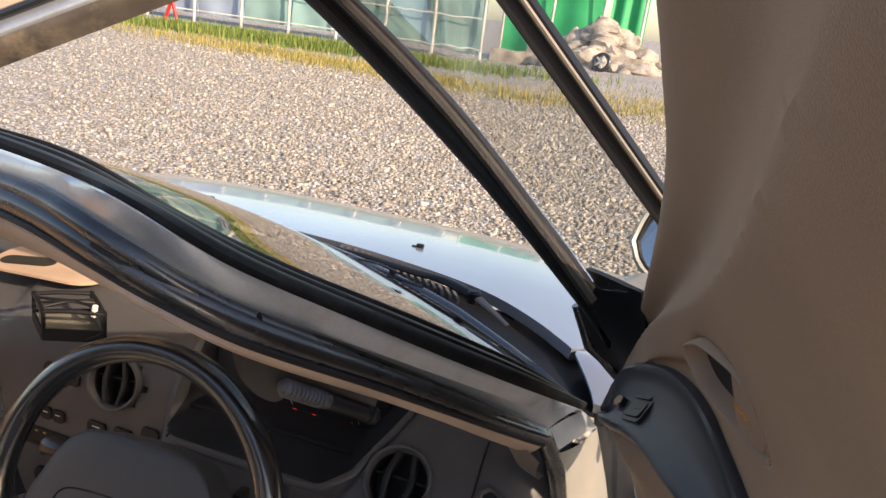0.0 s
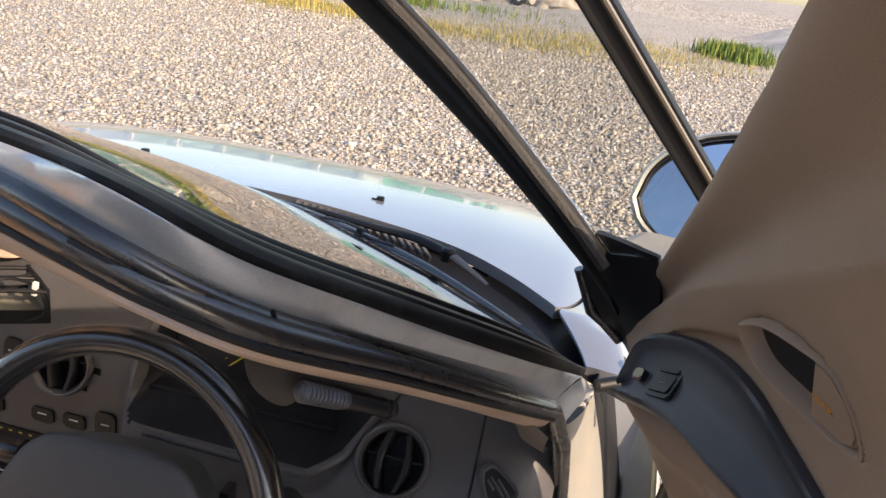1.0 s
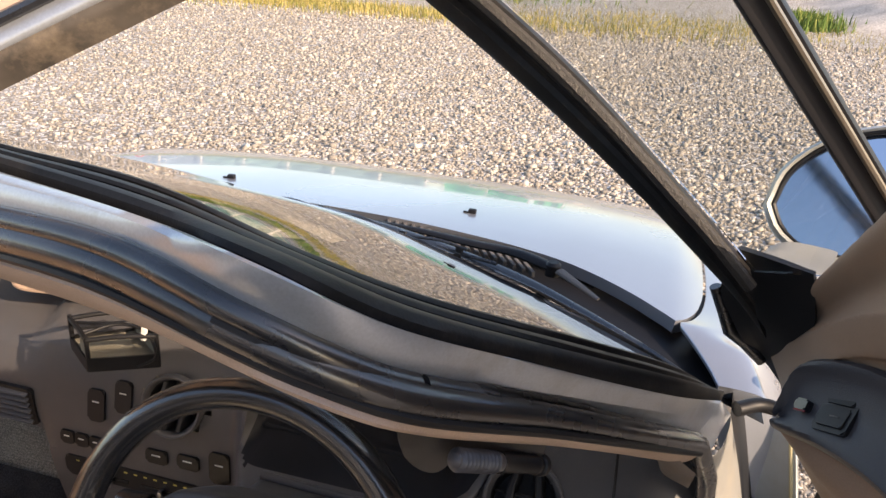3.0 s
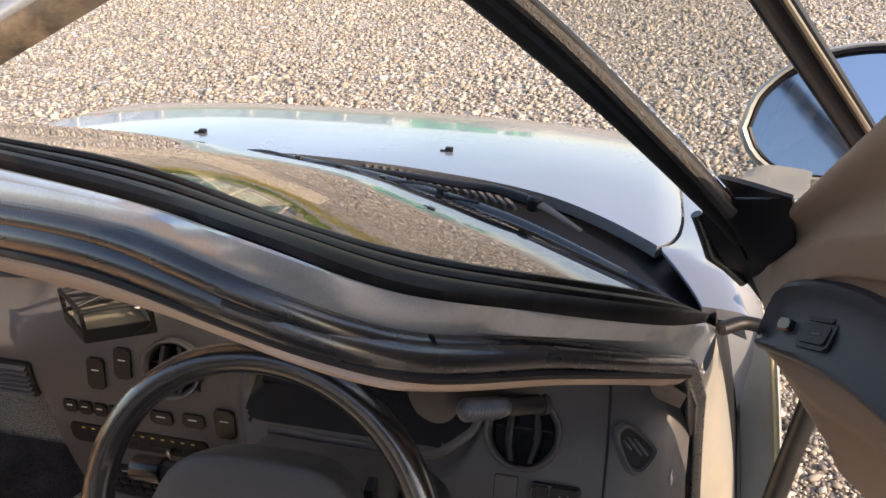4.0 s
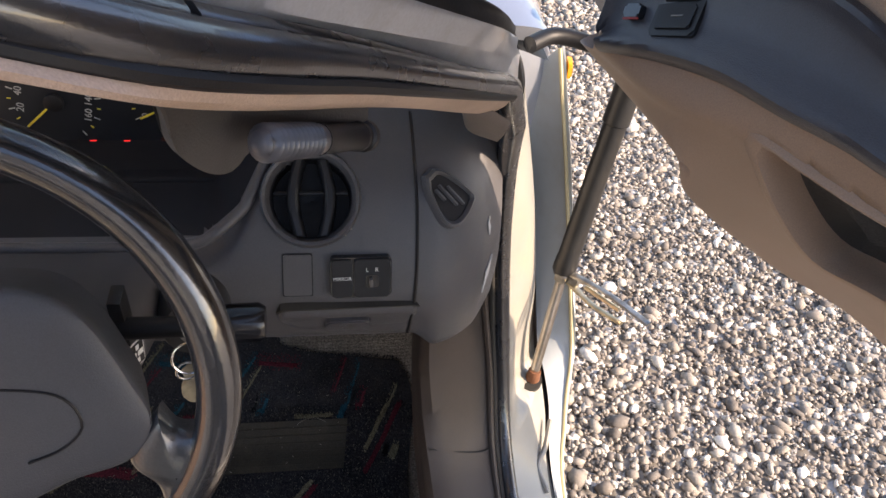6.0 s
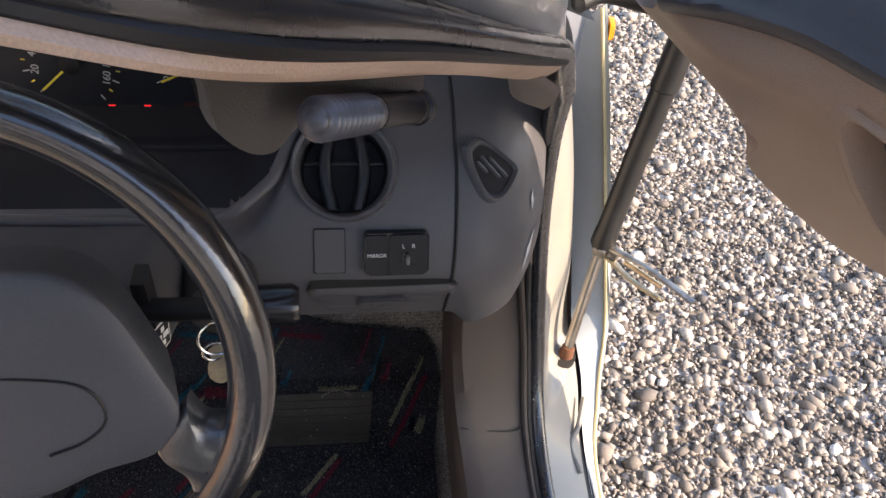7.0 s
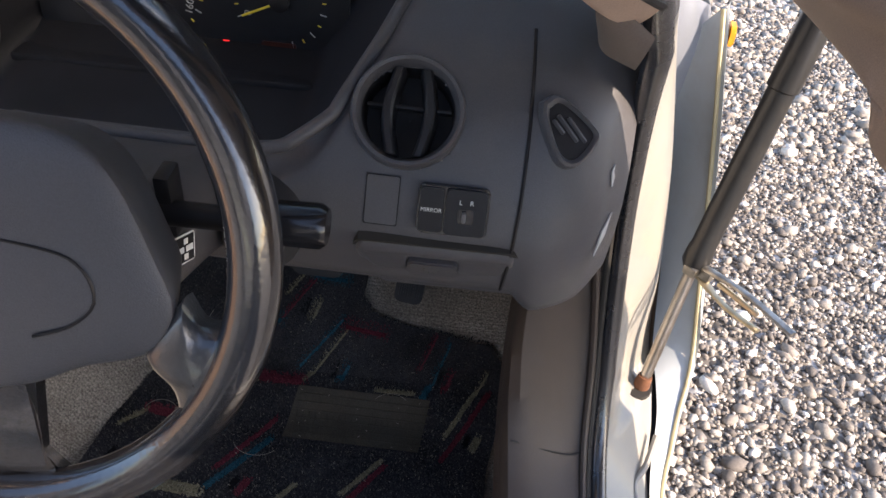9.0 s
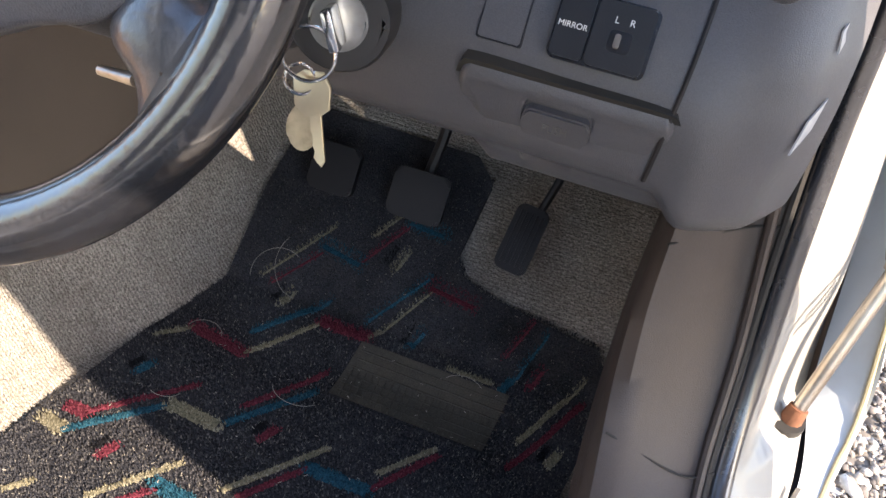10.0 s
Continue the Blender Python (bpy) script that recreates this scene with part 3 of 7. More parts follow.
panel = loft("door_panel", [shifted(D0, (0.035, 0.01, -0.004)), shifted(D0, (0.012, 0.0, 0.006)), D0, [tuple(Vector(a).lerp(Vector(b), 0.18) + Vector((-0.003, -0.002, 0))) for a, b in zip(D0, D1)], [tuple(Vector(a).lerp(Vector(b), 0.55) + Vector((0.010, 0.005, 0))) for a, b in zip(D0, D1)], [tuple(Vector(a).lerp(Vector(b), 0.88) + Vector((-0.003, -0.002, 0))) for a, b in zip(D0, D1)], shifted(D1, (-0.006, -0.003, 0.001)), D1B, D2, D3, D3B, D4, shifted(D4, (0.03, 0.012, 0.006))], DOOR_TRIM, door, 200, 9, label="brown moulded door lining")
loft("door_skin", [shifted(D0, (0.045, 0.015, -0.006)), shifted(D1, (0.09, 0.05, 0.03)), shifted(D2, (0.09, 0.06, 0.04)), shifted(D3, (0.09, 0.06, 0.03)), shifted(D4, (0.034, 0.016, 0.004))], PAINT, door, 60, 4, label="silver outer door skin")
# armrest
AT = [(0.700, 0.236, 0.990), (0.713, 0.240, 1.034), (0.742, 0.198, 1.063), (0.767, 0.150, 1.075), (0.787, 0.100, 1.074), (0.806, 0.045, 1.063), (0.850, -0.100, 1.040), (0.885, -0.20, 1.045)]
AL = [(0.699, 0.230, 0.985), (0.725, 0.183, 1.002), (0.749, 0.133, 1.014), (0.770, 0.085, 1.017), (0.789, 0.046, 1.020), (0.802, 0.015, 1.020), (0.850, -0.085, 1.018), (0.885, -0.20, 1.030)]
loft("armrest", [shifted(AT, (0.012, 0.008, 0.002)), shifted(AT, (0.002, 0.002, 0.006)), shifted(AT, (-0.003, -0.002, 0.003)), shifted(AT, (-0.001, -0.003, -0.003)), between(AT, AL, 0.22, (0.003, 0.001, -0.001)), between(AT, AL, 0.55, (0.004, 0.001, -0.002)), between(AT, AL, 0.85, (-0.001, -0.001, 0.0)), shifted(AL, (-0.004, -0.003, 0.0)), shifted(AL, (0.0, 0.0, -0.008)), shifted(AL, (0.008, 0.008, -0.016))], ARMREST, door, 80, 3, label="dark grey padded armrest")
# window switches on the armrest
sn = Vector((-0.79, -0.15, 0.58)).normalized()
sx = Vector((0.030, 0.030, 0.026))
sx = (sx - sn * sx.dot(sn)).normalized()
sy = sn.cross(sx).normalized()
SW = Matrix(((sx.x, sy.x, sn.x, 0.733), (sx.y, sy.y, sn.y, 0.189), (sx.z, sy.z, sn.z, 1.034), (0, 0, 0, 1))) @ pose(0, 0, -0.0055)
bm = bmesh.new()
add_prism(bm, rounded(0.047, 0.039, 0.004), SW, 0.014, 0.0015)
sw = part("window_switch", bm, BLACK, door, "black window switch panel")
for dx in (-0.0095, 0.0115):
    bm = bmesh.new()
    add_prism(bm, rounded(0.0185, 0.030, 0.002), SW @ pose(dx, 0.0, 0.0014, 0, 4), 0.005, 0.001)
    part("rocker", bm, BLACK, sw)
    bm = bmesh.new()
    add_box(bm, (0.0012, 0.010, 0.0004), SW @ pose(dx, -0.002, 0.0018, 0, 4), 0)
    part("print_bar", bm, GREY_PLASTIC, sw, smooth=False)
bm = bmesh.new()
LK = Matrix(((sx.x, sy.x, sn.x, 0.713), (sx.y, sy.y, sn.y, 0.2145), (sx.z, sy.z, sn.z, 1.015), (0, 0, 0, 1))) @ pose(0, 0, -0.005)
add_prism(bm, rounded(0.010, 0.015, 0.002), LK @ pose(0, 0, 0.004, 0, -8), 0.012, 0.0015)
lk = part("lock_switch", bm, GLOSS_BLACK, door, "black lock switch with a red edge")
box("red_edge", (0.0012, 0.014, 0.0012), LK @ pose(-0.0055, 0, 0.002), mat("dark_red_edge", (0.25, 0.02, 0.02), 0.5), lk, 0)
# door pull
hn = Vector((-0.80, -0.39, -0.45)).normalized()
hx = (Vector((0.823, -0.025, 1.112)) - Vector((0.758, 0.078, 1.140)))
hx = (hx - hn * hx.dot(hn)).normalized()
hy = hn.cross(hx)
HM = Matrix(((hx.x, hy.x, hn.x, 0.788), (hx.y, hy.y, hn.y, 0.028), (hx.z, hy.z, hn.z, 1.136), (0, 0, 0, 1)))


def inside(x, y, poly):
    hit = False
    for (x0, y0), (x1, y1) in zip(poly, poly[1:] + poly[:1]):
        if (y0 > y) != (y1 > y) and x < (x1 - x0) * (y - y0) / (y1 - y0) + x0:
            hit = not hit
    return hit


def press(me, m, poly, depth, ramp, reach_z):
    """Presses the part of a mesh inside an outline on the plane m down to depth below that plane."""
    mi, P_ = m.inverted(), np.array(poly)
    for v in me.vertices:
        q = mi @ v.co
        if abs(q.z) < reach_z and inside(q.x, q.y, poly):
            d = float(np.min(np.hypot(P_[:, 0] - q.x, P_[:, 1] - q.y)))
            f = min(1.0, d / ramp)
            f = f * f * (3 - 2 * f)
            v.co = m @ Vector((q.x, q.y, q.z * (1 - f) - depth * f))



def on_handle(p):
    q = HM.inverted() @ Vector(p)
    return (q.x, q.y)


HO = [on_handle(p) for p in ((0.758, 0.078, 1.140), (0.765, 0.045, 1.156), (0.780, 0.008, 1.162), (0.794, -0.023, 1.160), (0.812, -0.032, 1.138), (0.824, -0.030, 1.116), (0.824, -0.020, 1.107), (0.812, 0.010, 1.108), (0.790, 0.050, 1.110), (0.776, 0.072, 1.114), (0.764, 0.080, 1.128))]
HO = [tuple(p) for p in samp([(x, y, 0) for x, y in HO + HO[:1]], 45)[:-1, :2]]
press(panel.data, HM, HO, 0.024, 0.008, 0.05)
bm = bmesh.new()
add_grid(bm, [[HM @ Vector((x * s, y * s, z)) for x, y in HO] for s, z in ((1.05, -0.012), (1.03, 0.001), (1.0, 0.0045), (0.95, 0.0040), (0.92, 0.000), (0.90, -0.008), (0.88, -0.016), (0.01, -0.017))], close_u=True)
pull = part("door_handle", bm, DOOR_TRIM, door, "brown inside door handle bezel")
hc = [(x * 0.89, y * 0.89) for x, y in HO]
xs_ = [x for x, y in hc]
x_mid = min(xs_) + 0.62 * (max(xs_) - min(xs_))
bm = bmesh.new()
add_prism(bm, [(x, y) for x, y in hc if x < x_mid], HM @ pose(0, 0, -0.011), 0.003, 0.0)
part("handle_recess", bm, BLACK, pull)
bm = bmesh.new()
add_prism(bm, [(x * 0.98, y * 0.98) for x, y in hc if x > x_mid], HM @ pose(0, 0, 0.002), 0.010, 0.002)
part("handle_lever", bm, DOOR_TRIM, pull)
print_text("lock_print", "LOCK", 0.0075, HM @ pose(x_mid + 0.012, 0.002, 0.0024, 0, 0, 5), mat("orange_print", (0.75, 0.28, 0.03), 0.6), pull)
# speaker pocket sunk into the lower lining
PK = plane_at((0.809, 0.108, 0.930), (-0.80, -0.50, -0.10))
inv = PK.inverted()
po = [tuple((inv @ Vector(p))[:2]) for p in ((0.798, 0.117, 0.962), (0.801, 0.112, 0.973), (0.820, 0.083, 0.970), (0.839, 0.052, 0.967), (0.865, 0.011, 0.966), (0.890, -0.020, 0.950), (0.889, -0.014, 0.896), (0.862, 0.035, 0.876), (0.836, 0.077, 0.872), (0.815, 0.102, 0.914), (0.804, 0.112, 0.942))]
po = [tuple(p) for p in samp([(x, y, 0) for x, y in po + po[:1]], 45)[:-1, :2]]
cx_ = sum(p[0] for p in po) / len(po)
cy_ = sum(p[1] for p in po) / len(po)

tree = BVHTree.FromPolygons([v.co.copy() for v in panel.data.vertices], [tuple(p.vertices) for p in panel.data.polygons])


def on_lining(x, y):
    """Height of the lining over the pocket's plane."""
    zs = []
    for d in (0.12, -0.12):
        hit = tree.ray_cast(PK @ Vector((x, y, d)), PK.col[2].xyz * (-1 if d > 0 else 1), 0.24)
        if hit[0] is not None:
            zs.append((inv @ hit[0]).z)
    return max(zs) if zs else 0.0


lift = [on_lining(cx_ + (x - cx_) * 1.04, cy_ + (y - cy_) * 1.04) for x, y in po]
lift = [sum(lift[(i + d) % len(lift)] for d in (-2, -1, 0, 1, 2)) / 5 for i in range(len(lift))]
out_lift = [on_lining(cx_ + (x - cx_) * 1.22, cy_ + (y - cy_) * 1.22) for x, y in po]
out_lift = [sum(out_lift[(i + d) % len(lift)] for d in (-1, 0, 1)) / 3 for i in range(len(lift))]
press(panel.data, PK, [(cx_ + (x - cx_) * 1.06, cy_ + (y - cy_) * 1.06) for x, y in po], 0.09, 0.004, 0.08)
RIM = ((1.22, -0.002, 1.0), (1.15, 0.002, 0.6), (1.08, 0.004, 0.25), (1.02, 0.003, 0.0), (0.99, -0.002, 0.0), (0.96, -0.015, 0.0), (0.93, -0.034, 0.0), (0.90, -0.036, 0.0))
bm = bmesh.new()
add_grid(bm, [[PK @ Vector((cx_ + (x - cx_) * s, cy_ + (y - cy_) * s, z + a * (1 - f) + b * f)) for (x, y), a, b in zip(po, lift, out_lift)] for s, z, f in RIM], close_u=True)
part("door_pocket", bm, DOOR_TRIM, door, "brown pocket in the door lining")
bm = bmesh.new()
add_grid(bm, [[PK @ Vector((cx_ + (x - cx_) * s, cy_ + (y - cy_) * s, z + a)) for (x, y), a in zip(po, lift)] for s, z in ((0.955, -0.036), (0.94, -0.030), (0.85, -0.028), (0.5, -0.028), (0.01, -0.028))], close_u=True)
part("speaker_grille", bm, mat("speaker_mesh", (0.016, 0.014, 0.013), 0.7, bump=1.0, bscale=900, grain=0.4, gscale=700), door, "dark speaker mesh in the door pocket")
# window frame bars, sail panel
LO = [(-0.10, 0.372, 1.560), (0.252, 0.351, 1.355), (0.485, 0.320, 1.202), (0.640, 0.295, 1.082), (0.690, 0.300, 1.030)]
UP = [(-0.10, 0.358, 1.612), (0.233, 0.342, 1.422), (0.449, 0.304, 1.286), (0.600, 0.285, 1.160), (0.662, 0.285, 1.100)]
bar = loft("window_frame", [shifted(LO, (0, 0.014, 0.004)), LO, between(LO, UP, 0.40, (-0.004, -0.008, 0)), between(LO, UP, 0.55, (-0.002, -0.002, 0)), between(LO, UP, 0.72, (-0.004, -0.010, 0)), between(LO, UP, 0.95, (0, -0.006, 0)), UP, shifted(UP, (0, 0.014, 0.0))], GASKET, door, 60, 2, label="black front window frame")
tube("frame_bead", [tuple(p) for p in samp(between(LO, UP, 0.84, (-0.003, -0.008, 0)), 50)], 0.0065, mat("ribbed_rubber", (0.022, 0.020, 0.019), 0.5, bump=1.0, bscale=500), bar, 8)
BAR2 = [(0.30, -0.125, 1.704), (0.567, 0.082, 1.394), (0.70, 0.185, 1.240), (0.800, 0.262, 1.124)]
d2 = loft("window_divider", [shifted(BAR2, (-0.010, 0.004, -0.008)), shifted(BAR2, (-0.009, -0.006, -0.006)), shifted(BAR2, (0.0, -0.003, 0.0)), shifted(BAR2, (0.008, -0.005, 0.005)), shifted(BAR2, (0.011, 0.006, 0.007))], BLACK, door, 40, 3, label="black window divider bar")
tube("divider_trim", shifted(BAR2, (0.004, -0.006, 0.003)), 0.0028, mat("bronze_trim", (0.33, 0.28, 0.22), 0.3, 0.8), d2, 8, n=30)
PANE = [shifted(UP, (0.004, 0.006, 0.0)), [(0.10, -0.20, 1.90), BAR2[0], BAR2[1], BAR2[2], BAR2[3]]]
pane = loft("quarter_glass", [samp(c, 30) for c in PANE], SMOKED, door, 30, 6, thick=0.003, back=(0.2, 0.8, 0.3), label="clear quarter window glass")
pane.visible_shadow = False
SAIL = [[(0.648, 0.300, 1.118), (0.676, 0.296, 1.114), (0.712, 0.275, 1.112)], [(0.644, 0.336, 1.060), (0.672, 0.318, 1.070), (0.722, 0.285, 1.078)], [(0.662, 0.344, 1.024), (0.684, 0.330, 1.030), (0.728, 0.290, 1.040)], [(0.682, 0.354, 0.994), (0.698, 0.345, 1.000), (0.722, 0.300, 1.010)], [(0.698, 0.372, 0.975), (0.708, 0.360, 0.972), (0.718, 0.320, 0.972)]]
loft("sail_panel", SAIL, BLACK, door, 14, 5, thick=0.012, back=(0.3, 0.9, 0), label="black mirror sail panel")
tube("front_seal", [(0.640, 0.350, 1.056), (0.654, 0.354, 1.028), (0.664, 0.358, 1.006), (0.682, 0.361, 0.994), (0.703, 0.362, 0.975)], [0.006, 0.007, 0.008, 0.008, 0.007], RUBBER, door, 12, label="folded black rubber door seal")
# roof end of the door
RL = [(-0.010, -0.073, 1.199), (0.062, -0.037, 1.240), (0.268, 0.067, 1.358), (0.59, 0.23, 1.541)]
loft("roof_rail", [shifted(RL, (0.004, 0.012, -0.012)), RL, shifted(RL, (-0.003, -0.003, 0.003)), shifted(RL, (-0.0055, -0.003, 0.0055))], mat("grimy_seal", (0.075, 0.062, 0.05), 0.7, var=0.3, vscale=20, dirt=(0.26, 0.2, 0.14), dscale=22, damount=0.7), door, 40, 2, label="grimy seal along the door's roof edge")
loft("roof_panel", [shifted(RL, (-0.0052, 0.0, 0.0052)), shifted(RL, (-0.008, -0.004, 0.008)), shifted(RL, (-0.012, -0.003, 0.012)), shifted(RL, (-0.018, 0.004, 0.018))], PILLAR_PAINT, door, 40, 2, label="silver roof edge of the door")
tube("roof_seal", shifted(RL, (-0.0195, 0.0, 0.0195)), 0.0045, RUBBER, door, 8, n=30)
loft("roof_lining", [shifted(RL, (-0.021, 0.002, 0.021)), shifted(RL, (-0.08, 0.02, 0.07)), shifted(RL, (-0.28, 0.05, 0.12))], TAN, door, 40, 2, label="tan lining of the door's roof")
# wing mirror
mirror = thing("wing_mirror", "silver wing mirror with a wide glass", "mirror")
mirror.parent = car
del mirror["category"]
MM = plane_at((0.790, 0.412, 1.160), (-0.30, -0.88, 0.30))
out = [(-0.108, -0.035), (-0.100, 0.005), (-0.070, 0.040), (-0.030, 0.060), (0.020, 0.070), (0.070, 0.066), (0.100, 0.045), (0.110, 0.0), (0.095, -0.045), (0.050, -0.066), (-0.010, -0.075), (-0.055, -0.078), (-0.090, -0.062)]
smo = [tuple(p) for p in samp([(x, y, 0) for x, y in out + out[:1]], 49)[:-1, :2]]
bm = bmesh.new()
add_grid(bm, [[MM @ Vector((x * s, y * s, z)) for x, y in smo] for s, z in ((0.93, -0.006), (0.945, 0.004), (0.98, 0.008), (1.02, 0.004), (1.05, -0.010), (1.02, -0.045), (0.80, -0.075), (0.4, -0.09), (0.02, -0.095))], close_u=True)
part("mirror_housing", bm, mat("mirror_housing_paint", (0.50, 0.50, 0.47), 0.4, 0.2, coat=0.5), mirror)
bm = bmesh.new()
bm.faces.new([bm.verts.new(MM @ pose(0, 0, -0.002, -5) @ Vector((x * 0.94, y * 0.94, 0.0))) for x, y in smo])
part("mirror_glass", bm, MIRROR, mirror, smooth=False)
tube("glass_edge", [MM @ Vector((x * 0.935, y * 0.935, 0.002)) for x, y in smo + smo[:1]], 0.003, BLACK, mirror, 6)
loft("mirror_foot", [[(0.692, 0.4, 1.092), (0.711, 0.4, 1.1), (0.757, 0.4, 1.097)], [(0.678, 0.37, 1.09), (0.703, 0.37, 1.088), (0.747, 0.37, 1.089)], [(0.653, 0.335, 1.102), (0.693, 0.335, 1.089), (0.73, 0.335, 1.078)]], mat("foot_paint", (0.34, 0.345, 0.34), 0.4, 0.2, coat=0.5), mirror, 12, 4, thick=0.03, back=(0.1, 0.2, -1))
# check arm and gas strut
tube("hinge_arm", [(0.690, 0.372, 0.905), (0.720, 0.392, 0.905), (0.760, 0.385, 0.900), (0.800, 0.350, 0.905)], 0.0085, BLACK, car, 10, n=20, label="black door hinge arm")
strut = thing("gas_strut", "black gas strut with a bare rod on a rusty foot", "strut")
strut.parent = car
del strut["category"]
S0, S1, S2 = Vector((0.768, 0.343, 0.425)), Vector((0.790, 0.385, 0.592)), Vector((0.841, 0.440, 0.950))
tube("strut_rod", [S0, S1], 0.0066, mat("stained_rod_steel", (0.58, 0.53, 0.46), 0.28, 1.0, var=0.15, vscale=25, dirt=(0.30, 0.20, 0.11), dscale=30, damount=0.5), strut, 14)
bm = bmesh.new()
add_tube(bm, [S1 - (S2 - S1) * 0.02, S1, S1.lerp(S2, 0.02), S1.lerp(S2, 0.05), S1.lerp(S2, 0.06), S1.lerp(S2, 0.55), S1.lerp(S2, 0.555), S2], [0.011, 0.0150, 0.0150, 0.0145, 0.0136, 0.0136, 0.0157, 0.0157], 20)
part("strut_tube", bm, mat("satin_black_tube", (0.017, 0.0165, 0.016), 0.36, var=0.15, dirt=(0.09, 0.078, 0.062), dscale=24, damount=0.25), strut)
bm = bmesh.new()
add_tube(bm, [S0 + Vector((0, 0, -0.02)), S0 + Vector((0, 0, 0.004)), S0 + Vector((0.002, 0.003, 0.018))], [0.0105, 0.010, 0.0085], 12)
part("strut_foot", bm, RUST, strut, "rusty strut foot")
DARK_LINE = mat("dark_joint", (0.02, 0.018, 0.015), 0.8)
for pts in ([(0.738, 0.256, 0.380), (0.749, 0.243, 0.377), (0.761, 0.228, 0.374), (0.768, 0.205, 0.370)], [(0.790, 0.300, 0.392), (0.776, 0.264, 0.382), (0.764, 0.246, 0.378), (0.762, 0.232, 0.375), (0.768, 0.210, 0.371)]):
    tube("flange_fold", shifted(pts, (0, 0, 0.0015)), 0.0035, JAMB_PAINT, car, 8, n=24, label="raised fold of the sill flange")
# Flat dark disc holds the shade of the socket; no hole is modelled.
bm = bmesh.new()
add_tube(bm, [(0.762, 0.343, 0.4235), (0.762, 0.343, 0.4300)], 0.019, 20)
part("socket_shade_disc", bm, DARK_LINE, strut, "dark disc in place of the socket's shade round the strut foot")
# locking pliers clamped on the rod
WORN = mat("dull_plier_steel", (0.40, 0.38, 0.34), 0.45, 1.0, var=0.25, vscale=60, dirt=(0.12, 0.08, 0.05), dscale=70, damount=0.7)
pliers = thing("locking_pliers", "worn steel locking pliers clamped to the strut rod", "pliers")
J = Vector((0.792, 0.382, 0.588))
T1, T2 = Vector((0.860, 0.272, 0.610)), Vector((0.842, 0.300, 0.582))
for k, (tip, w) in enumerate(((T1, 0.0052), (T2, 0.0042))):
    bm = bmesh.new()
    mid = J.lerp(tip, 0.5) + Vector((0, 0, 0.008 if k == 0 else -0.010))
    add_tube(bm, samp([J + Vector((0, 0, 0.004 if k == 0 else -0.006)), mid, tip], 16), [0.0055] * 5 + list(np.linspace(0.0042, w, 11)), 8, flat=0.55)
    part("handle", bm, WORN if k == 0 else mat("brassy_worn_steel", (0.50, 0.42, 0.28), 0.4, 1.0, var=0.2, vscale=40), pliers)
bm = bmesh.new()
add_box(bm, (0.030, 0.016, 0.012), plane_at(J, (0, 0, 1), (0.7, -0.7, 0)), 0.003)
add_box(bm, (0.012, 0.030, 0.014), plane_at(J + Vector((0.004, -0.004, -0.002)), (0, 0, 1), (0.7, -0.7, 0)), 0.003)
part("jaw", bm, WORN, pliers)
tube("lever", [J.lerp(T2, 0.35) + Vector((0, 0, 0.006)), J.lerp(T2, 0.9) + Vector((0.004, 0.004, 0.010))], 0.003, KEY_METAL, pliers, 8)
# ---- dashboard ----
DRV = np.array([(0.36, 0.640), (0.270, 0.655), (0.208, 0.674), (0.197, 0.733), (0.210, 0.770), (0.241, 0.818), (0.285, 0.856), (0.35, 0.888), (0.48, 0.905), (0.74, 0.915)])
MID = np.array([(0.36, 0.42), (0.318, 0.56), (0.298, 0.66), (0.300, 0.725), (0.304, 0.760), (0.312, 0.800), (0.328, 0.845), (0.37, 0.885), (0.48, 0.905), (0.74, 0.915)])

PAS = np.array([(0.46, 0.66), (0.38, 0.672), (0.315, 0.690), (0.302, 0.725), (0.300, 0.755), (0.305, 0.790), (0.325, 0.830), (0.37, 0.868), (0.48, 0.892), (0.74, 0.905)])


def step(a, b, v):
    f = min(1, max(0, (v - a) / (b - a)))
    return f * f * (3 - 2 * f)


def dash_at(x, s):
    k = s * (len(DRV) - 1)
    d = np.array([np.interp(k, range(len(DRV)), DRV[:, j]) for j in (0, 1)])
    m_ = np.array([np.interp(k, range(len(MID)), MID[:, j]) for j in (0, 1)])
    f = step(0.09, 0.17, x)
    g = 1 - step(-0.215, -0.195, x)
    m_ = m_ * (1 - g) + np.array([np.interp(k, range(len(PAS)), PAS[:, j]) for j in (0, 1)]) * g
    p = m_ * (1 - f) + d * f
    y, z = p
    cut = step(0.118, 0.140, x) * (1 - step(0.378 + 0.70 * (z - 0.785), 0.412 + 0.70 * (z - 0.785), x)) * step(0.776, 0.796, z) * (1 - step(0.878, 0.892, z))
    y = y + (0.368 - y) * cut if y < 0.368 else y
    y += 9.0 * max(0, x - 0.585) ** 2 + 0.5 * max(0, x - 0.64)
    if x > 0.57:
        z -= 0.02 * step(0.575, 0.60, x) * (1 - step(0.70, 0.76, z))
    return (x, y, z)


def in_binnacle(x, z):
    return step(0.118, 0.140, x) * (1 - step(0.378 + 0.70 * (z - 0.785), 0.412 + 0.70 * (z - 0.785), x)) * step(0.768, 0.790, z)


def smooth_dash(x, s):
    x, y, z = np.mean([dash_at(x, min(1, max(0, s + d))) for d in (-0.03, -0.015, 0, 0.015, 0.03)], axis=0)
    lim = float(np.interp(abs(x), [p[0] for p in LOW], [p[1] for p in LOW])) - 0.02
    return (x, min(y, lim), z - (0.012 if y > lim else 0))


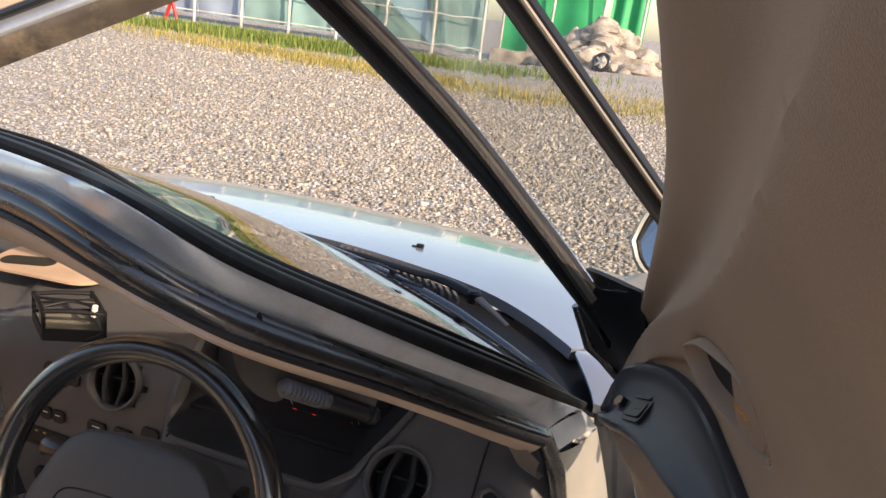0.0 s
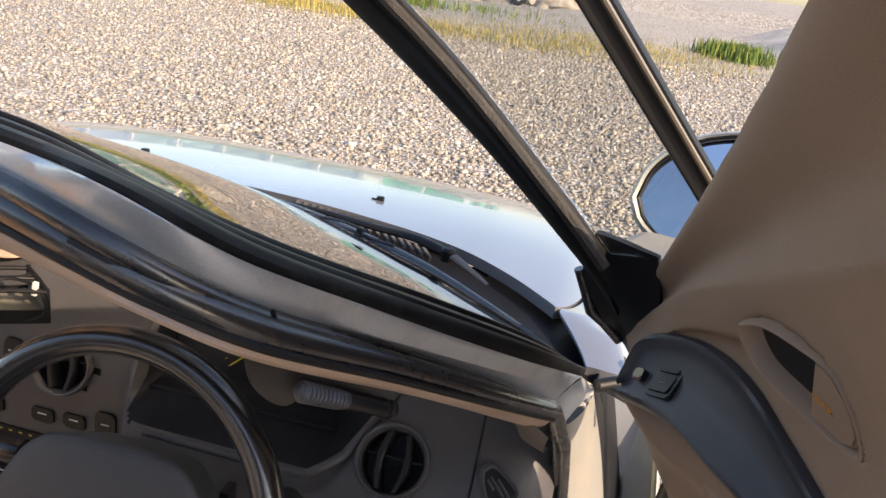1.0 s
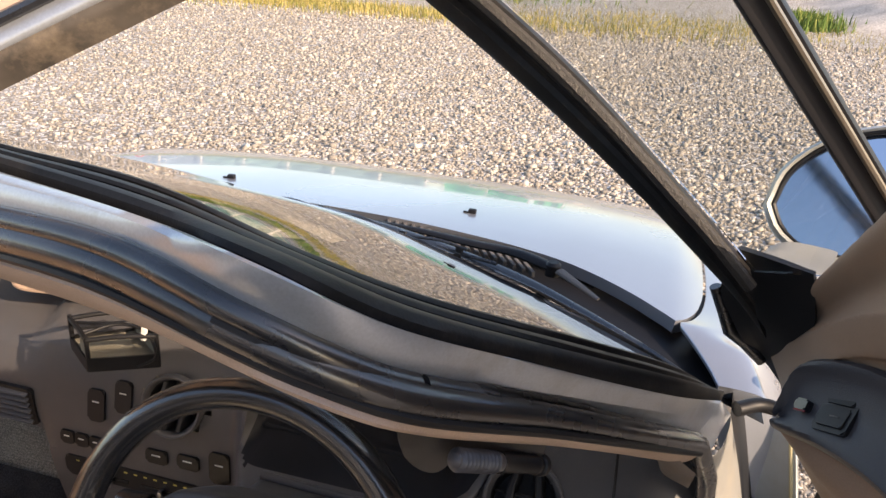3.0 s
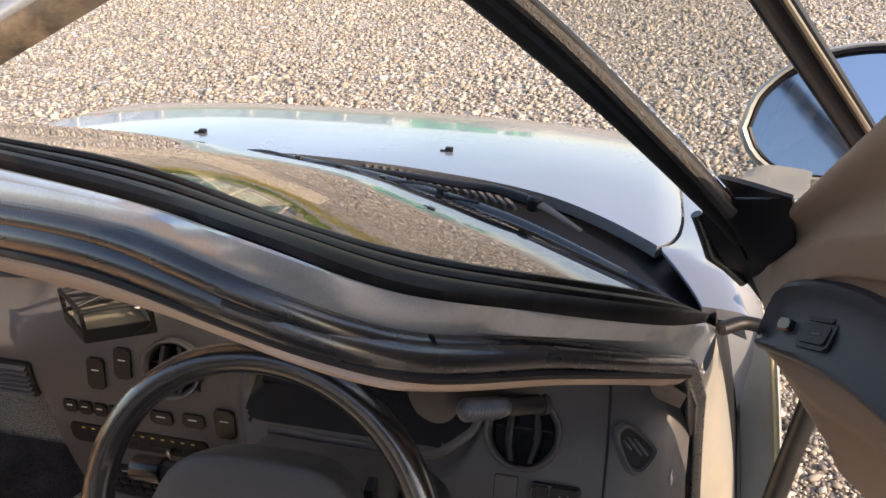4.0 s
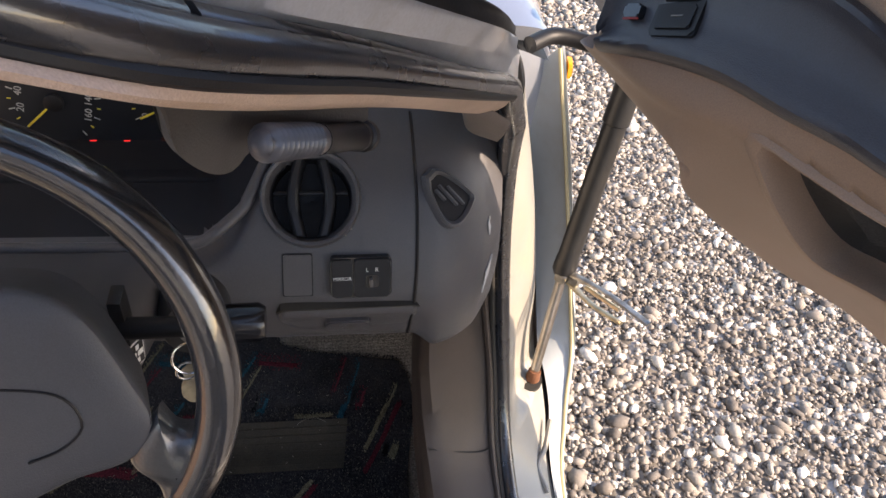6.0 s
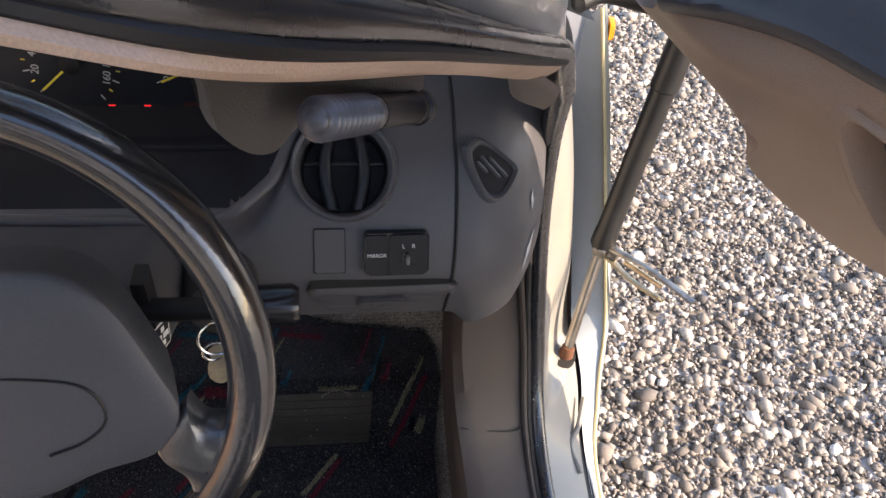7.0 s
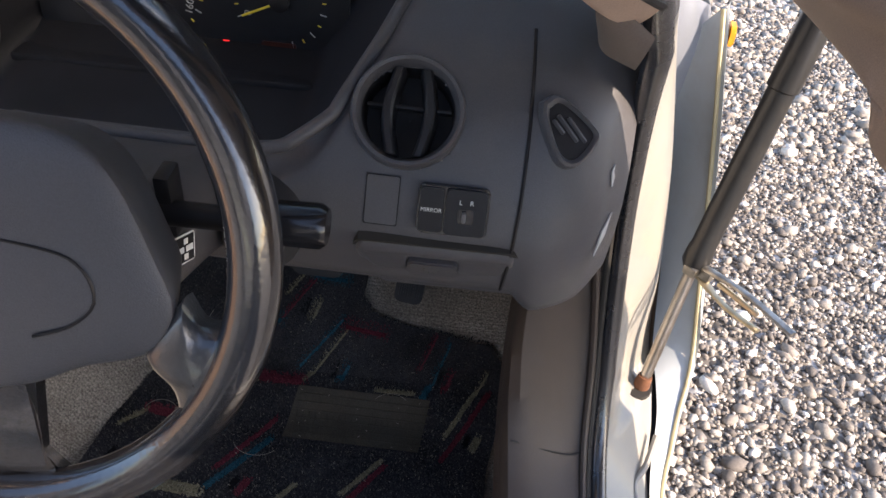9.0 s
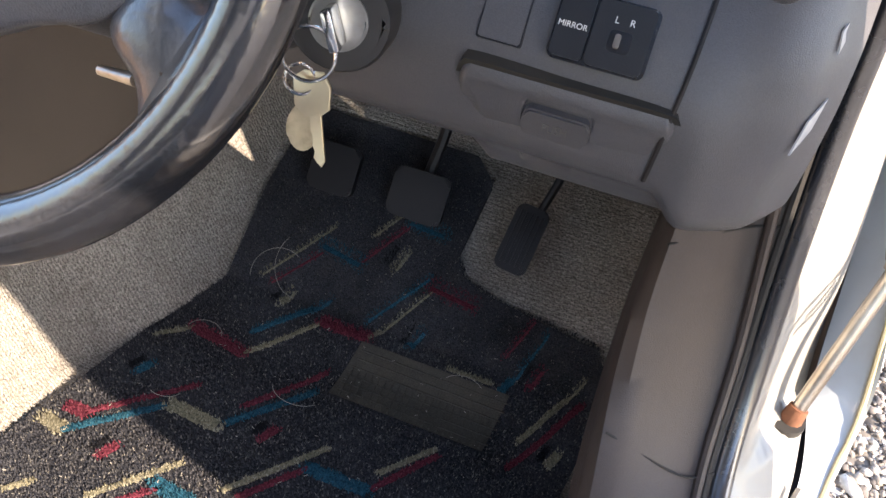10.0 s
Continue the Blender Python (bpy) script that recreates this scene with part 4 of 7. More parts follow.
VENTS = [((0.481, 0.238, 0.820), 0.0375), ((0.010, 0.306, 0.790), 0.036)]
xs = np.concatenate([np.linspace(-0.66, 0.08, 44), np.linspace(0.085, 0.36, 46), np.linspace(0.364, 0.47, 60), np.linspace(0.475, 0.665, 38)])
bm = bmesh.new()
add_grid(bm, [[smooth_dash(x, s) for x in xs] for s in np.linspace(0, 1, 190)])
holes = [f for f in bm.faces if any((v.co - Vector(c)).length < r for v in f.verts for c, r in VENTS)]
bmesh.ops.delete(bm, geom=holes, context="FACES")
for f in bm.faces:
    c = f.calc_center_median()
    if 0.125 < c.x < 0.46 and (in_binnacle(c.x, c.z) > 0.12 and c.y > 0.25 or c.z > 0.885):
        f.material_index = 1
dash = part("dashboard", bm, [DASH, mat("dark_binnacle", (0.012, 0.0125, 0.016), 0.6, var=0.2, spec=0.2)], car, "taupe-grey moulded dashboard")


# rounded lip round the instrument recess
lip = [(0.404 + 0.70 * (z - 0.785), float(np.interp(z, DRV[:, 1], DRV[:, 0])) + 0.004, z) for z in np.linspace(0.878, 0.812, 10)]
lip += [(0.400, 0.226, 0.798), (0.384, 0.222, 0.790), (0.350, 0.221, 0.787), (0.300, 0.221, 0.786), (0.240, 0.222, 0.786), (0.18, 0.226, 0.786)]
tube("recess_lip", lip, 0.0055, DASH, car, 10, n=70, label="rounded lip round the instrument recess")


def dash_plane(x, s):
    """A frame on the dashboard's face."""
    p, q, r = Vector(smooth_dash(x, s)), Vector(smooth_dash(x, s + 0.02)), Vector(smooth_dash(x + 0.01, s))
    return plane_at(p, (r - p).cross(q - p).normalized(), (0, 0, 1))


def s_of(x, z):
    c = [(abs(smooth_dash(x, s)[2] - z), s) for s in np.linspace(0.0, 1, 200)]
    return min(c)[1]


VANE = mat("vane_plastic", (0.014, 0.014, 0.016), 0.4, var=0.15)


def round_vent(p, normal, r, name="air_vent"):
    m = plane_at(p, normal)
    v = thing(name, "round black dashboard air vent with upright vanes", "vent")
    v.parent = car
    del v["category"]
    bm = bmesh.new()
    ring = [[m @ Vector((a * math.cos(t), a * math.sin(t), z)) for t in np.linspace(0, 2 * math.pi, 40, endpoint=False)] for a, z in ((r, -0.006), (r, 0.004), (r * 0.96, 0.007), (r * 0.90, 0.006), (r * 0.85, 0.001), (r * 0.82, -0.002), (r * 0.80, -0.03), (r * 0.70, -0.05), (0.001, -0.052))]
    add_grid(bm, ring, close_u=True)
    part("vent_ring", bm, DASH, v)
    bm = bmesh.new()
    ring = [[m @ Vector((a * math.cos(t), a * math.sin(t), z)) for t in np.linspace(0, 2 * math.pi, 40, endpoint=False)] for a, z in ((r * 0.845, -0.001), (r * 0.80, -0.004), (r * 0.78, -0.028), (0.001, -0.030))]
    add_grid(bm, ring, close_u=True)
    part("vent_throat", bm, BLACK, v)
    for k in (-0.26, 0.28):
        bm = bmesh.new()
        rows = [[m @ Vector((r * (k + 0.10 * math.cos(h * 1.9) * (1 if k > 0 else -1)) + dx, r * 0.76 * h, dz)) for h in np.linspace(-1, 1, 12)] for dx, dz in ((-0.006, -0.016), (-0.004, 0.001), (-0.002, 0.003), (0.002, 0.003), (0.004, 0.001), (0.006, -0.016))]
        add_grid(bm, rows, close_v=True)
        part("vane", bm, VANE, v)
    bm = bmesh.new()
    add_box(bm, (r * 1.5, 0.003, 0.010), m @ pose(0, r * 0.12, -0.012), 0.001)
    part("vane", bm, BLACK, v)
    return v


vp = dash_plane(0.481, s_of(0.481, 0.820))
round_vent(vp.translation + vp.col[2].xyz * 0.001, vp.col[2].xyz, 0.0435)
round_vent((0.010, 0.302, 0.792), (0.10, -0.95, 0.28), 0.042)

# triangular demister vent on the end cap
dm = dash_plane(0.604, s_of(0.604, 0.818)) @ pose(0, 0, 0.002)
tri = [(-0.024, 0.030), (-0.006, 0.034), (0.026, 0.000), (0.024, -0.014), (0.000, -0.032), (-0.018, -0.024), (-0.026, 0.012)]
tri = [tuple(0.74 * p) for p in samp([(x, y, 0) for x, y in tri + tri[:1]], 43)[:-1, :2]]
demist = thing("demister_vent", "small three-cornered demister vent", "vent")
demist.parent = car
del demist["category"]
bm = bmesh.new()
add_grid(bm, [[dm @ Vector((x * s, y * s, z)) for x, y in tri] for s, z in ((1.14, -0.006), (1.10, 0.002), (1.0, 0.004), (0.88, 0.002), (0.84, -0.001))], close_u=True)
part("vent_bezel", bm, DASH, demist)
bm = bmesh.new()
add_prism(bm, [(x * 0.87, y * 0.87) for x, y in tri], dm @ pose(0, 0, 0.0006), 0.004)
part("vent_throat", bm, BLACK, demist)
for k in (-0.014, -0.004, 0.006):
    bm = bmesh.new()
    add_box(bm, (0.0022, 0.030 - abs(k) * 1.2, 0.004), dm @ pose(k * 0.74, 0.002 - k * 0.2, 0.001, 0, 25, 30), 0.0008)
    part("slat", bm, DASH, demist)

# mirror adjuster, blank plate, coin tray
sM = s_of(0.525, 0.763)
dp = dash_plane(0.524, sM)
dp = plane_at((0.5235, 0.203, 0.764), (0.02, -0.92, 0.40)) @ Matrix.Diagonal((0.82, 0.82, 1, 1))
ms = thing("mirror_switch", "black mirror adjuster with white lettering", "switch")
ms.parent = car
del ms["category"]
bm = bmesh.new()
add_prism(bm, rounded(0.066, 0.046, 0.005), dp @ pose(0, 0, 0.003), 0.02, 0.002)
part("bezel", bm, GLOSS_BLACK, ms)
bm = bmesh.new()
add_prism(bm, rounded(0.022, 0.042, 0.003), dp @ pose(-0.0205, 0, 0.005), 0.004, 0.001)
part("mirror_button", bm, BLACK, ms)
print_text("mirror_print", "MIRROR", 0.0054, dp @ pose(-0.0205, 0, 0.0055), WHITE_PRINT, ms)
bm = bmesh.new()
add_prism(bm, rounded(0.038, 0.043, 0.004), dp @ pose(0.0115, 0, 0.006), 0.004, 0.001)
part("adjuster_plate", bm, BLACK, ms)
print_text("adjuster_print", "L    R", 0.0062, dp @ pose(0.0115, 0.010, 0.0066), WHITE_PRINT, ms)
bm = bmesh.new()
add_prism(bm, rounded(0.015, 0.014, 0.003), dp @ pose(0.0115, -0.003, 0.0066), 0.002, 0.0005)
part("adjuster_well", bm, GLOSS_BLACK, ms)
bm = bmesh.new()
add_box(bm, (0.004, 0.009, 0.008), dp @ pose(0.010, -0.003, 0.009), 0.0012)
part("adjuster_lever", bm, GREY_PLASTIC, ms)
bp = dash_plane(0.468, s_of(0.468, 0.763)) @ Matrix.Diagonal((0.82, 0.82, 1, 1))
bm = bmesh.new()
add_prism(bm, rounded(0.0325, 0.0485, 0.002), bp @ pose(0, 0, 0.0004), 0.006)
part("plate_joint", bm, BLACK, car, "fine joint round the blank plate")
bm = bmesh.new()
add_prism(bm, rounded(0.030, 0.046, 0.002), bp @ pose(0, 0, 0.0012), 0.01, 0.0005)
part("blank_plate", bm, DASH, car, "blank switch plate")
TP = plane_at((0.514, 0.1965, 0.7315), (0.02, -0.87, -0.48)) @ pose(0, -0.0315 * 1.6, 0) @ Matrix.Diagonal((1, 1.6, 1, 1))
TRAY = [(-0.066, 0.022), (-0.063, 0.029), (-0.056, 0.0315), (0.0, 0.0315), (0.054, 0.0315), (0.063, 0.028), (0.067, 0.020), (0.074, 0.0), (0.080, -0.016), (0.077, -0.024), (0.068, -0.026), (0.030, -0.026), (-0.030, -0.025), (-0.046, -0.021), (-0.058, -0.010), (-0.064, 0.004)]
TRAY = [tuple(p[:2]) for p in samp([(x, y, 0) for x, y in TRAY + TRAY[:1]], 65)[:-1]]
bm = bmesh.new()
add_prism(bm, [(x * 1.022 + 0.0002, y * 1.05) for x, y in TRAY], TP @ pose(0, 0, 0.0010), 0.02)
part("tray_joint", bm, DARK_LINE, car, "dark joint round the coin tray")
bm = bmesh.new()
rows = []
for j in range(41):
    v_ = 0.0315 - 0.0575 * j / 40
    xl = float(np.interp(v_, [-0.026, -0.021, -0.010, 0.004, 0.022, 0.029, 0.0315], [-0.040, -0.046, -0.058, -0.064, -0.066, -0.063, -0.058]))
    xr = float(np.interp(v_, [-0.026, -0.016, 0.0, 0.020, 0.028, 0.0315], [0.077, 0.080, 0.074, 0.067, 0.063, 0.058]))
    r = []
    for i in range(71):
        u_ = xl + (xr - xl) * i / 70
        edge = min(u_ - xl, xr - u_, 0.0315 - v_, v_ + 0.026)
        z_ = 0.006 * (1 - (1 - min(1, edge / 0.006)) ** 2) + 0.004 * step(0.005, 0.02, edge)
        scoop = step(0.0, 0.004, 0.021 - abs(u_ + 0.002) - 0.1 * (0.02 - v_)) * step(-0.019, 0.004, v_) * (1 - step(0.020, 0.024, v_))
        r.append(TP @ Vector((u_, v_, z_ - 0.013 * scoop)))
    rows.append(r)
skirt = lambda r: [p + TP.col[2].xyz * -0.016 for p in r]
add_grid(bm, [skirt(rows[0])] + rows + [skirt(rows[-1])])
add_grid(bm, [[r[0] for r in rows], skirt([r[0] for r in rows])])
add_grid(bm, [[r[-1] for r in rows], skirt([r[-1] for r in rows])])
bmesh.ops.remove_doubles(bm, verts=bm.verts, dist=0.0001)
tray = part("coin_tray", bm, DASH, car, "taupe pull-out coin tray")
bm = bmesh.new()
add_prism(bm, rounded(0.041, 0.015, 0.005), TP @ pose(-0.002, 0.015, 0.0115, -8), 0.010, 0.0015)
part("push_latch", bm, DASH, tray)
print_text("push_print", "PUSH", 0.0065, TP @ pose(-0.002, 0.015, 0.0119, -8), GREY_PLASTIC, tray)
# ---- centre stack ----


def key(name, x, z, w, h, material=GLOSS_BLACK, label="black push button", mark=True, lift=0.004):
    m = dash_plane(x, s_of(x, z))
    bm = bmesh.new()
    add_prism(bm, rounded(w, h, min(w, h) * 0.22), m @ pose(0, 0, lift), 0.012, 0.0018)
    k = part(name, bm, material, car, label)
    if mark:
        bm = bmesh.new()
        add_box(bm, (w * 0.4, 0.0016, 0.0006), m @ pose(0, h * 0.12, lift + 0.0002), 0)
        part("print_bar", bm, WHITE_PRINT, k, smooth=False)
    return k


key("push_button", -0.018, 0.709, 0.033, 0.021)
key("push_button", 0.030, 0.711, 0.033, 0.021)
key("rocker_switch", 0.077, 0.715, 0.030, 0.046, label="tall black rocker switch")
key("hazard_button", -0.110, 0.765, 0.026, 0.046, BLACK, "upright dark rocker button")
key("rocker_switch", -0.068, 0.785, 0.025, 0.045, BLACK, "upright dark rocker button")
ac = key("heater_panel", -0.062, 0.660, 0.215, 0.034, BLACK, "black heater slider panel", False, 0.003)
m = dash_plane(-0.062, s_of(-0.062, 0.660))
for k in range(12):
    bm = bmesh.new()
    add_box(bm, (0.005, 0.0022, 0.0006), m @ pose(-0.085 + 0.0155 * k, 0.011, 0.0034), 0)
    part("print_bar", bm, mat("yellow_print", (0.6, 0.5, 0.12), 0.6) if k == 0 else bpy.data.materials["yellow_print"], ac, smooth=False)
for dx, dy in ((-0.03, -0.006), (0.05, -0.006)):
    bm = bmesh.new()
    add_box(bm, (0.07 if dx < 0 else 0.05, 0.006, 0.002), m @ pose(dx - 0.01, dy, 0.003), 0.0005)
    part("slot", bm, GLOSS_BLACK, ac)
    bm = bmesh.new()
    add_box(bm, (0.006, 0.014, 0.012), m @ pose(dx, dy, 0.008), 0.002)
    part("slider", bm, CHROME, ac)
for k in range(4):
    key("push_button", -0.160 + 0.0235 * k, 0.706, 0.0215, 0.020, BLACK, "small black push button")
rad = key("radio", -0.060, 0.560, 0.185, 0.075, GLOSS_BLACK, "black radio with rows of buttons", False, 0.006)
m = dash_plane(-0.060, s_of(-0.060, 0.560))
for j in range(3):
    for k in range(9):
        bm = bmesh.new()
        add_box(bm, (0.013, 0.008, 0.004), m @ pose(-0.072 + 0.018 * k, 0.020 - 0.018 * j, 0.007), 0.0012)
        b_ = part("radio_button", bm, BLACK, rad)
    bm = bmesh.new()
    add_box(bm, (0.04, 0.0016, 0.0006), m @ pose(-0.03 + 0.03 * j, 0.029 - 0.018 * j, 0.0066), 0)
    part("print_bar", bm, WHITE_PRINT, rad, smooth=False)
# slotted vent
sv = thing("slot_vent", "black slotted centre air vent", "vent")
sv.parent = car
del sv["category"]
m = dash_plane(-0.258, s_of(-0.258, 0.740))
bm = bmesh.new()
add_prism(bm, rounded(0.095, 0.06, 0.006), m @ pose(0, 0, 0.003), 0.01, 0.002)
part("vent_frame", bm, BLACK, sv)
for k in range(6):
    bm = bmesh.new()
    add_box(bm, (0.084, 0.0035, 0.010), m @ pose(0, -0.0225 + 0.009 * k, 0.004, 25), 0.001)
    part("slat", bm, DASH, sv)

# instrument cluster
cl = thing("instrument_cluster", "dark instrument cluster with yellow needles", "gauge")
cl.parent = car
del cl["category"]
CM = plane_at((0.2785, 0.362, 0.832), (0, -1, 0.10)) @ Matrix.Diagonal((0.9586, 0.9586, 1, 1))
bm = bmesh.new()
add_prism(bm, rounded(0.285, 0.115, 0.03), CM, 0.012, 0.003)
part("dial_plate", bm, mat("dial_black", (0.010, 0.012, 0.017), 0.35, var=0.2), cl)
YEL = mat("needle_yellow", (0.75, 0.58, 0.05), 0.5)
DIAL_PRINT = mat("dial_print", (0.42, 0.43, 0.42), 0.6)
for cx, cy, r, a0, words in ((-0.031, 0.010, 0.040, 222, ((20, "20"), (40, "40"), (140, "140"), (160, "160"))), (0.080, 0.010, 0.040, 205, ((0, "0"),))):
    for k in range(19):
        a = radians(a0 - 15.5 * k)
        bm = bmesh.new()
        add_box(bm, (0.006 if k % 2 == 0 else 0.0035, 0.0010, 0.0006), CM @ pose(cx, cy, 0.0005) @ Matrix.Rotation(a, 4, "Z") @ pose(r, 0, 0), 0)
        part("dial_mark", bm, YEL if k % 2 else DIAL_PRINT, cl, smooth=False)
    for n_, w in words:
        a = radians(a0 - 1.55 * n_)
        print_text("dial_number", w, 0.0095, CM @ pose(cx + 0.80 * r * math.cos(a), cy + 0.80 * r * math.sin(a), 0.0008, 0, 0, 78), DIAL_PRINT, cl)
    a = radians(a0)
    bm = bmesh.new()
    add_box(bm, (r * 0.95, 0.0020, 0.0012), CM @ pose(cx, cy, 0.003) @ Matrix.Rotation(a, 4, "Z") @ pose(r * 0.47, 0, 0), 0.0003)
    part("needle", bm, YEL, cl)
    bm = bmesh.new()
    add_tube(bm, [CM @ Vector((cx, cy, 0.0)), CM @ Vector((cx, cy, 0.005)), CM @ Vector((cx, cy, 0.006))], [0.0085, 0.0085, 0.006], 20)
    part("needle_hub", bm, BLACK, cl)
bm = bmesh.new()
add_box(bm, (0.275, 0.060, 0.012), pose(0.272, 0.338, 0.786, -3), 0.004, 3)
part("cluster_ledge", bm, bpy.data.materials["dark_binnacle"], cl, "dark ledge below the dials")
LED = bpy.data.materials.new("red_warning_light")
LED.use_nodes = True
LED.node_tree.nodes["Principled BSDF"].inputs["Base Color"].default_value = (0.6, 0.01, 0.01, 1)
LED.node_tree.nodes["Principled BSDF"].inputs["Emission Color"].default_value = (1, 0.03, 0.03, 1)
LED.node_tree.nodes["Principled BSDF"].inputs["Emission Strength"].default_value = 0.4
for dx in (-0.003, 0.029):
    bm = bmesh.new()
    add_box(bm, (0.006, 0.005, 0.0008), CM @ pose(dx, -0.034, 0.0006), 0)
    part("warning_light", bm, LED, cl, smooth=False)
bm = bmesh.new()
add_prism(bm, rounded(0.032, 0.012, 0.002), CM @ pose(0.078, -0.034, 0.0008), 0.001)
part("odometer", bm, mat("odometer_window", (0.05, 0.012, 0.008), 0.3), cl, smooth=False)

# ---- steering wheel ----
wheel = thing("steering_wheel", "worn black steering wheel", "steering wheel")
wheel.parent = car
del wheel["category"]
WA = math.radians(21.4)
WM = plane_at((0.259, 0.033, 0.837), (0, -math.cos(WA), math.sin(WA)))
bm = bmesh.new()
R0 = 0.164
ring = []
for t in np.linspace(0, 2 * math.pi, 96, endpoint=False):
    c = Vector((R0 * math.cos(t), R0 * math.sin(t), 0))
    r_ = 0.0148
    ring.append([WM @ (c + Vector((math.cos(t) * r_ * math.cos(a), math.sin(t) * r_ * math.cos(a), r_ * 1.08 * math.sin(a)))) for a in np.linspace(0, 2 * math.pi, 16, endpoint=False)])
add_grid(bm, ring, close_u=True, close_v=True)
rim = part("rim", bm, WHEEL_LEATHER, wheel)
pad = [(-0.066, 0.065), (-0.032, 0.070), (0.032, 0.070), (0.066, 0.065), (0.090, 0.045), (0.111, 0.003), (0.121, -0.026), (0.106, -0.053), (0.070, -0.066), (0.037, -0.082), (0.0, -0.088), (-0.037, -0.082), (-0.070, -0.066), (-0.106, -0.053), (-0.121, -0.026), (-0.111, 0.003), (-0.090, 0.045)]
pad = [tuple(p) for p in samp([(x, y, 0) for x, y in pad + pad[:1]], 61)[:-1, :2]]
bm = bmesh.new()
add_grid(bm, [[WM @ Vector((x * s, y * s, z)) for x, y in pad] for s, z in ((0.86, -0.055), (0.93, -0.03), (0.985, -0.006), (1.0, 0.001), (0.995, 0.004), (0.97, 0.0062), (0.85, 0.009), (0.6, 0.012), (0.3, 0.014), (0.01, 0.0145))], close_u=True)
part("hub_pad", bm, mat("grey_hub_vinyl", (0.066, 0.068, 0.078), 0.42, var=0.1, grain=0.1, gscale=1000, bump=0.35, bscale=1200), wheel, "grey horn pad")
SPOKE = [(0.124, -0.020), (0.132, -0.033), (0.141, -0.036), (0.150, -0.033), (0.158, -0.020), (0.166, -0.050), (0.155, -0.080), (0.135, -0.108), (0.112, -0.124), (0.121, -0.106), (0.123, -0.096), (0.119, -0.075), (0.103, -0.054)]
for sx_ in (1, -1):
    bm = bmesh.new()
    o = [(sx_ * p[0], p[1]) for p in samp([(x, y, 0) for x, y in SPOKE + SPOKE[:1]], 57)[:-1]]
    cx_, cy_ = sx_ * 0.134, -0.066
    add_grid(bm, [[WM @ Vector((cx_ + (x - cx_) * f, cy_ + (y - cy_) * f, z)) for x, y in o] for f, z in ((0.97, -0.016), (1.0, -0.008), (1.0, -0.003), (0.95, 0.001), (0.85, 0.0045), (0.65, 0.0075), (0.35, 0.0095), (0.02, 0.010))], close_u=True)
    part("spoke", bm, SPOKE_LEATHER, wheel)
bm = bmesh.new()
add_prism(bm, [(-0.036, -0.080), (-0.036, -0.135), (-0.052, -0.150), (0.052, -0.150), (0.036, -0.135), (0.036, -0.080)][::-1], WM @ pose(0, 0, -0.002), 0.014, 0.004, 3)
part("spoke", bm, WHEEL_LEATHER, wheel)
em = [tuple(p) for p in samp([(-0.047, -0.046, 0), (-0.068, -0.037, 0), (-0.081, -0.022, 0), (-0.075, -0.003, 0), (-0.055, 0.006, 0), (0, 0.010, 0), (0.055, 0.006, 0), (0.075, -0.003, 0), (0.081, -0.022, 0), (0.068, -0.037, 0), (0.047, -0.046, 0)], 60)[:, :2]]
tube("pad_groove", [WM @ Vector((x, y, 0.0139 - 0.38 * (x * x + y * y))) for x, y in em], 0.0010, BLACK, wheel, 6)
# column shroud
bm = bmesh.new()
rows = []
for d, w, h in ((-0.035, 0.070, 0.036), (-0.04, 0.082, 0.043), (-0.07, 0.088, 0.047), (-0.16, 0.092, 0.044), (-0.24, 0.10, 0.042)):
    o = rounded(2 * w, 2 * h, 0.03, 6)
    rows.append([WM @ Vector((x, y - 0.024, d)) for x, y in o])
vs = add_grid(bm, rows, close_u=True)
bm.faces.new(vs[0])
shroud = part("column_shroud", bm, DASH, car, "taupe steering column shroud")
loft("knee_panel", [[(0.275, 0.165, 0.715), (0.16, 0.175, 0.700), (0.06, 0.195, 0.650), (-0.03, 0.21, 0.590)], [(0.262, 0.178, 0.665), (0.157, 0.190, 0.610), (0.059, 0.205, 0.535), (-0.02, 0.22, 0.470)], [(0.245, 0.190, 0.625), (0.153, 0.200, 0.527), (0.058, 0.210, 0.425), (0.0, 0.215, 0.360)]], mat("dark_knee_plastic", (0.023, 0.019, 0.017), 0.5, var=0.12, grain=0.1, gscale=900, bump=0.3, bscale=1100), car, 24, 6, thick=0.01, back=(0, 1, 0.2), label="dark brown panel below the steering column")
tube("tilt_lever", [(0.234, 0.153, 0.675), (0.262, 0.150, 0.678)], [0.0035, 0.0045], STEEL, car, 10, label="small steel column lever")
stk = thing("indicator_stalk", "black indicator stalk", "stalk")
stk.parent = car
del stk["category"]
tube("stalk_arm", [(0.33, 0.105, 0.812), (0.39, 0.102, 0.815), (0.42, 0.101, 0.817)], [0.009, 0.008, 0.0095], BLACK, stk, 12)
tube("stalk_knob", [(0.402, 0.101, 0.8175), (0.405, 0.101, 0.8175), (0.444, 0.100, 0.820), (0.4485, 0.100, 0.820)], [0.012, 0.0145, 0.0145, 0.0115], GLOSS_BLACK, stk, 18)
wst = thing("wiper_stalk", "black wiper stalk with white lettering", "stalk")
wst.parent = car
del wst["category"]
tube("stalk_arm", [(0.204, 0.1, 0.835), (0.143, 0.1, 0.825), (0.123, 0.1, 0.823)], [0.010, 0.0095, 0.0105], BLACK, wst, 12)
tube("stalk_knob", [(0.1251, 0.1, 0.8231), (0.123, 0.1, 0.823), (0.0915, 0.1, 0.8212), (0.088, 0.1, 0.821)], [0.0105, 0.0135, 0.0135, 0.011], GLOSS_BLACK, wst, 18)
